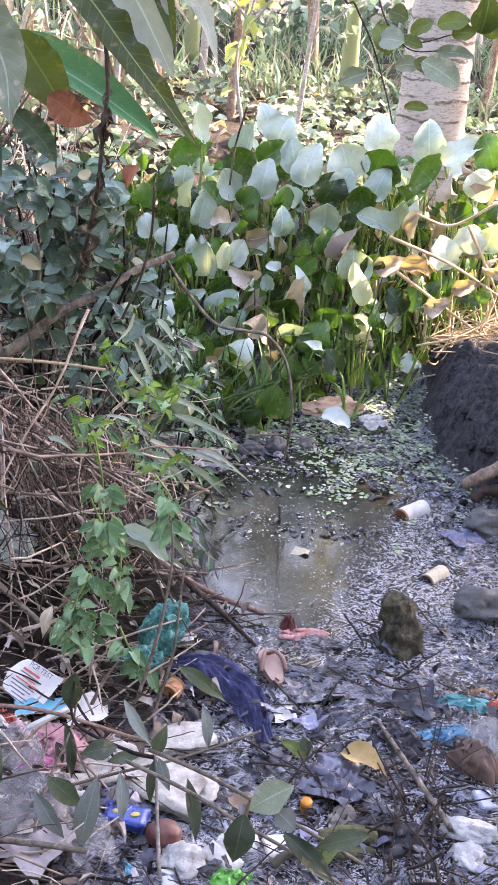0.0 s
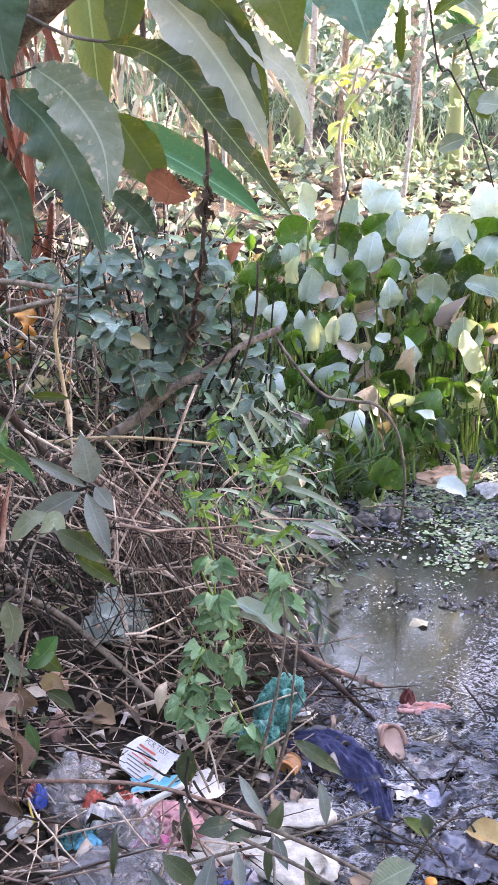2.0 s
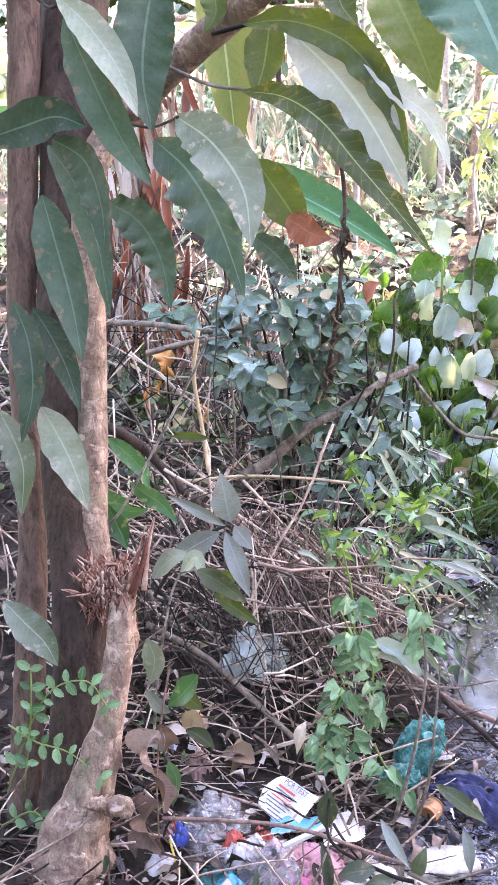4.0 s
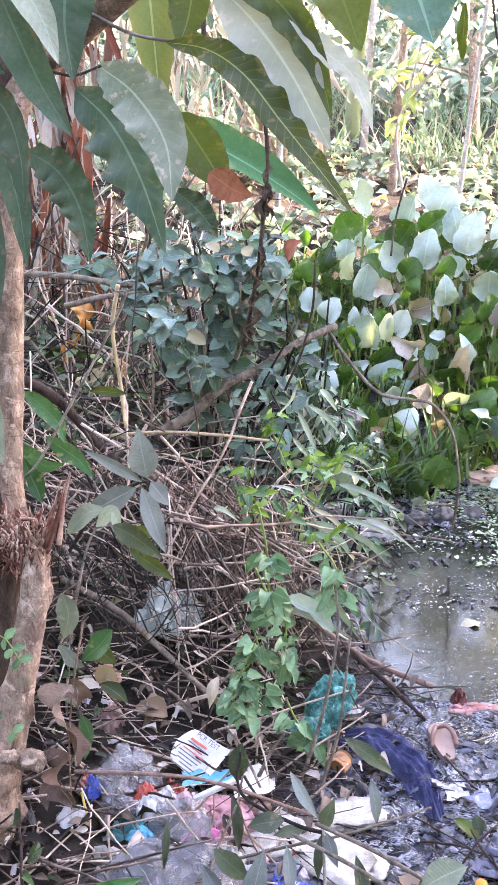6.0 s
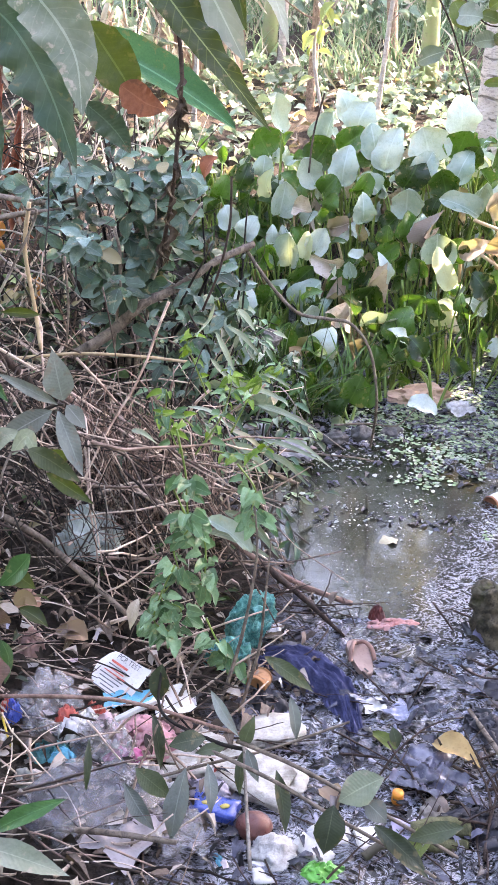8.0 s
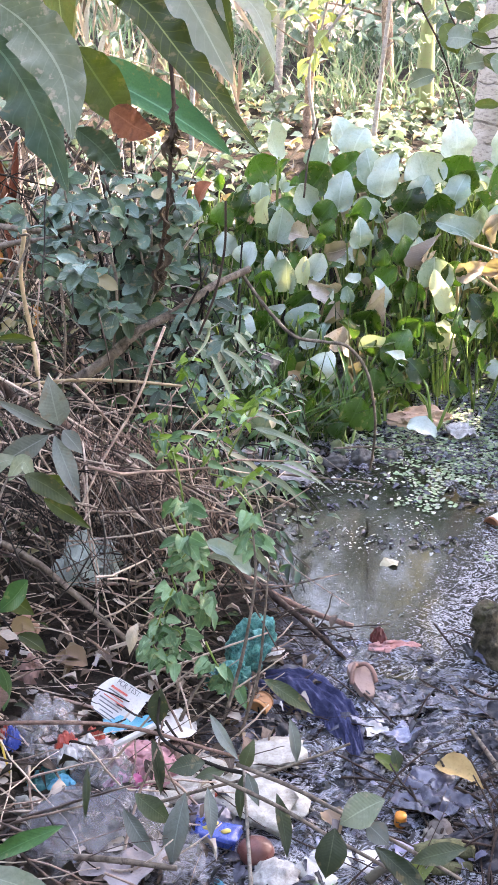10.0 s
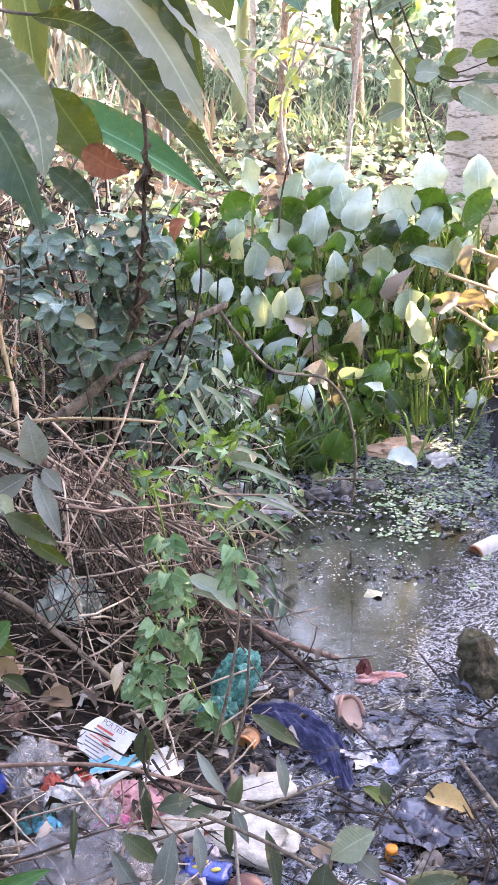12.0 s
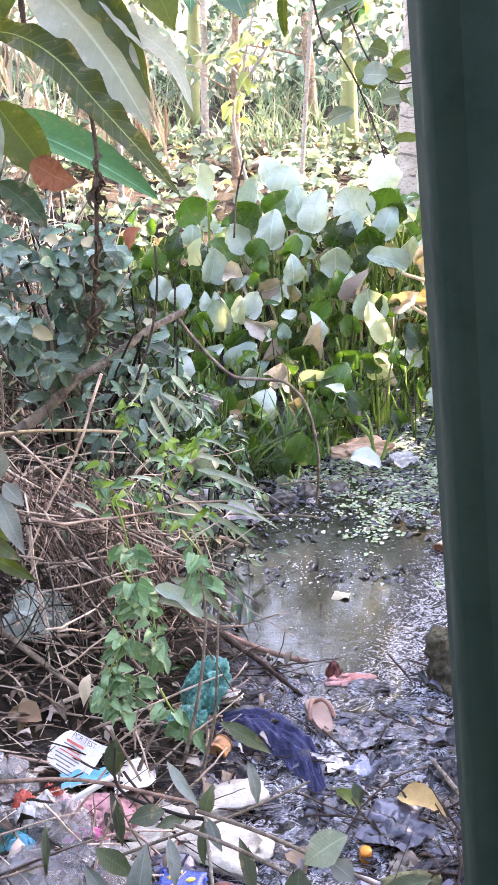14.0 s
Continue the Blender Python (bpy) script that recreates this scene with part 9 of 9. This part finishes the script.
for a, b, w, tone, label in (
        ((0.298, 2.543, 0.026), (0.407, 2.454, 0.047), 0.075, "y", "dry golden-tan leaf lying on mud"),
        ((0.313, 4.876, 0.088), (0.439, 4.836, 0.068), 0.11, "p", "grey-green leaf lying on the rock"),
        ((-0.634, 2.730, 0.143), (-0.726, 2.742, 0.179), 0.07, "t", "curled orange-tan dry leaf"),
        ((-0.665, 2.802, 0.158), (-0.696, 2.694, 0.142), 0.05, "t", "curled orange-tan dry leaf"),
        ((0.814, 5.590, 0.147), (0.724, 5.556, 0.115), 0.11, "p", "broad grey-green leaf on the mud bank"),
        ((-0.209, 2.950, 0.322), (-0.338, 3.000, 0.411), 0.05, "p", "long pale dry leaf on the brush"),
        ((-0.348, 3.600, 0.372), (-0.206, 3.500, 0.344), 0.04, "p", "long pale leaf over the bank"),
        ((-0.198, 3.900, 0.347), (-0.446, 3.900, 0.501), 0.05, "p", "long pale leaf over the bank"),
        ((0.148, 2.579, 0.016), (0.212, 2.500, 0.020), 0.04, "g", "olive leaf on the mud"),
        ((0.281, 2.241, 0.007), (0.204, 2.076, 0.017), 0.05, "g", "olive leaf on the mud"),
        ((0.025, 2.341, 0.019), (0.061, 2.278, 0.016), 0.06, "t", "pale pinkish dry leaf on the mud"),
        ((-0.812, 2.700, 0.246), (-0.726, 2.666, 0.222), 0.05, "g", "green leaf on the litter"),
        ((-0.426, 3.900, 1.271), (-0.484, 3.900, 1.198), 0.07, "b", "reddish dry leaf caught in the shrub"),
        ((-0.496, 2.750, 0.272), (-0.518, 2.700, 0.203), 0.035, "t", "dry pale leaf stuck on a stick")):
    ob = new("fallen_leaf", LEAF_ONE[tone])
    ob.matrix_world = aim(a, b, (0.1, -0.5, 1), w)
    tagged(ob, label, "leaf")

# sunlit straw on the mud bank
rng = random.Random(77)
straw = []
for k in range(150):
    p = Vector((rng.uniform(0.86, 1.5), rng.uniform(5.3, 6.1), 0))
    p.z = ground_h(p.x, p.y, False) + rng.uniform(0.02, 0.1)
    d = Vector((rng.gauss(0.6, 0.4), rng.gauss(-0.2, 0.4), rng.gauss(0.25, 0.25))).normalized()
    n = rng.uniform(0.15, 0.5)
    straw.append((TWIGS[3 if n < 0.3 else 2][rng.randrange(3)], aim(p - d * n / 2, p + d * n / 2, rand_unit(rng), n)))
merged("straw", straw, STRAW, "dry yellow stalks fallen on the mud bank", "straw")
for a, b, c in (((1.129, 5.800, 0.919), (0.918, 5.800, 0.792), (0.745, 5.800, 0.834)), ((0.609, 5.700, 0.733), (0.929, 5.700, 0.617), (1.202, 5.700, 0.467)), ((0.644, 5.600, 0.591), (0.884, 5.600, 0.440), (1.128, 5.600, 0.286)), ((0.866, 5.700, 0.235), (1.058, 5.700, 0.294), (1.192, 5.700, 0.349)), ((1.019, 5.900, 0.779), (1.132, 5.900, 0.585), (1.211, 5.900, 0.444))):
    stick("bent_stalk", (a, b, c), 0.009, 0.006, STRAW, "bent pale dead stalk among the hyacinths", 0.1, "stalk")

# banana leaf hanging behind the tree and orange scraps in the thicket
ob = new("banana_leaf", leaf_mesh("banana_leaf_blade", BANANA, "oval", 0.25, 0.2, 0.01, 20, 6, 3, 0.1, 3))
ob.matrix_world = aim((-1.039, 4.600, 1.588), (-0.435, 4.400, 1.345), (0.3, -1, 0.4), 0.14)
tagged(ob, "bright green banana leaf leaning over the shrub", "leaf")
ob = new("banana_leaf", leaf_mesh("banana_leaf_blade", BANANA_OLD, "lance", 0.25, 0.1, 0.05, 20, 6, 5, 0.1, 6))
ob.matrix_world = aim((-1.149, 4.600, 2.582), (-1.028, 4.500, 1.577), (0.3, -1, 0.1), 0.2)
tagged(ob, "yellowing banana leaf hanging behind the tree", "leaf")
stick("dead_branch", ((-0.810, 4.300, 2.302), (-0.834, 4.300, 2.078), (-0.829, 4.300, 1.847)), 0.014, 0.01, BARK_DARK, "dark dead branch hanging behind the leaves", 0.3, "branch")
ORANGE_FILM = pm("orange_film", (0.5, 0.22, 0.035), (0.24, 0.09, 0.03), 0.45, through=0.15)
for k, (w, line) in enumerate(((0.075, ((-1.476, 4.800, 0.847), (-1.450, 4.750, 0.778), (-1.496, 4.750, 0.697))), (0.06, ((-1.470, 4.750, 0.703), (-1.520, 4.720, 0.654), (-1.503, 4.700, 0.583))), (0.03, ((-1.248, 4.600, 0.657), (-1.233, 4.600, 0.616), (-1.251, 4.600, 0.559))))):
    whole("orange_scrap", leaf_blade(line, w, (0.3 - 0.3 * k, -1, 0.2), 0.5, 0.6, 3.0, k + 40, 26, 8, (0.6, 0.5), 1.2), ORANGE_FILM, "faded orange plastic scrap snagged in undergrowth", "litter")


# ---- small things on the near mud ----
MOSSY = bark_material("mossy_wood", (0.03, 0.03, 0.016), (0.17, 0.165, 0.085), 50.0, 0.4, moss=(0.12, 0.14, 0.05))
stick("wood_piece", ((0.236, 2.204, 0.022), (0.300, 2.214, 0.034), (0.366, 2.224, 0.026)), 0.024, 0.022, MOSSY, "short mossy piece of wood lying in mud", 0.2, "wood")
stick("wood_piece", ((0.255, 2.170, 0.006), (0.310, 2.180, 0.010), (0.362, 2.196, 0.004)), 0.016, 0.013, MOSSY, "short mossy piece of wood lying in mud", 0.2, "wood")
stick("bottle_cap", ((0.206, 2.326, 0.006), (0.206, 2.322, 0.036)), 0.015, 0.0145, ORANGE, "orange plastic bottle cap in the mud", 0.02, "cap")
stick("bent_peel", ((0.125, 2.120, 0.010), (0.160, 2.140, 0.030), (0.195, 2.150, 0.024)), 0.012, 0.009, pm("olive_peel", (0.12, 0.11, 0.08), (0.06, 0.05, 0.04), 0.7), "dull brown fruit peel on the mud", 0.25, "peel")
whole("stone", lump((0.298, 2.306, -0.004), (0.055, 0.05, 0.055), 20, 31, 0.12), pm("tan_stone", (0.24, 0.2, 0.18), (0.12, 0.1, 0.095), 0.8, 30.0, depth=0.012), "small tan stone half sunk in mud", "stone")
whole("wrapper", bag((0.032, 2.058, 0.004), (0.075, 0.06, 0.03), 10, 32), pm("bright_green_film", (0.12, 0.5, 0.08), (0.07, 0.3, 0.06), 0.35), "small bright green wrapper in the mud", "wrapper")
whole("rag", bag((0.440, 2.240, -0.006), (0.13, 0.1, 0.035), 30, 33), DARK_CLOTH, "dark wet rag in the mud", "rag")


# ---- green post beside the camera ----
def post():
    p = Vector((0.1165, 0.226, 0.0))
    t = thing("post", (p.x + 0.06, p.y, ground_h(p.x, p.y, False)), "dark green painted post close to the path", "post")
    paint = pm("green_paint", (0.0045, 0.0145, 0.0115), (0.009, 0.02, 0.016), 0.85, 14.0, depth=0.002)
    paint.node_tree.nodes["Principled BSDF"].inputs["Specular IOR Level"].default_value = 0.2
    bm = bmesh.new()
    bmesh.ops.create_cube(bm, size=1.0)
    bmesh.ops.bevel(bm, geom=bm.edges[:], offset=0.08, segments=3, affect="EDGES")
    lean = pose(0, 0, 0, 0, -4.4, 0)
    bmesh.ops.transform(bm, matrix=Matrix.Translation((POST_X, p.y, 1.78)) @ lean @ Matrix.Translation((0.03, 0.02, -0.45)) @ Matrix.Diagonal((0.06, 0.04, 2.4, 1)), verts=bm.verts)
    part("shaft", bm, paint, t)


POST_X = 0.0905
post()
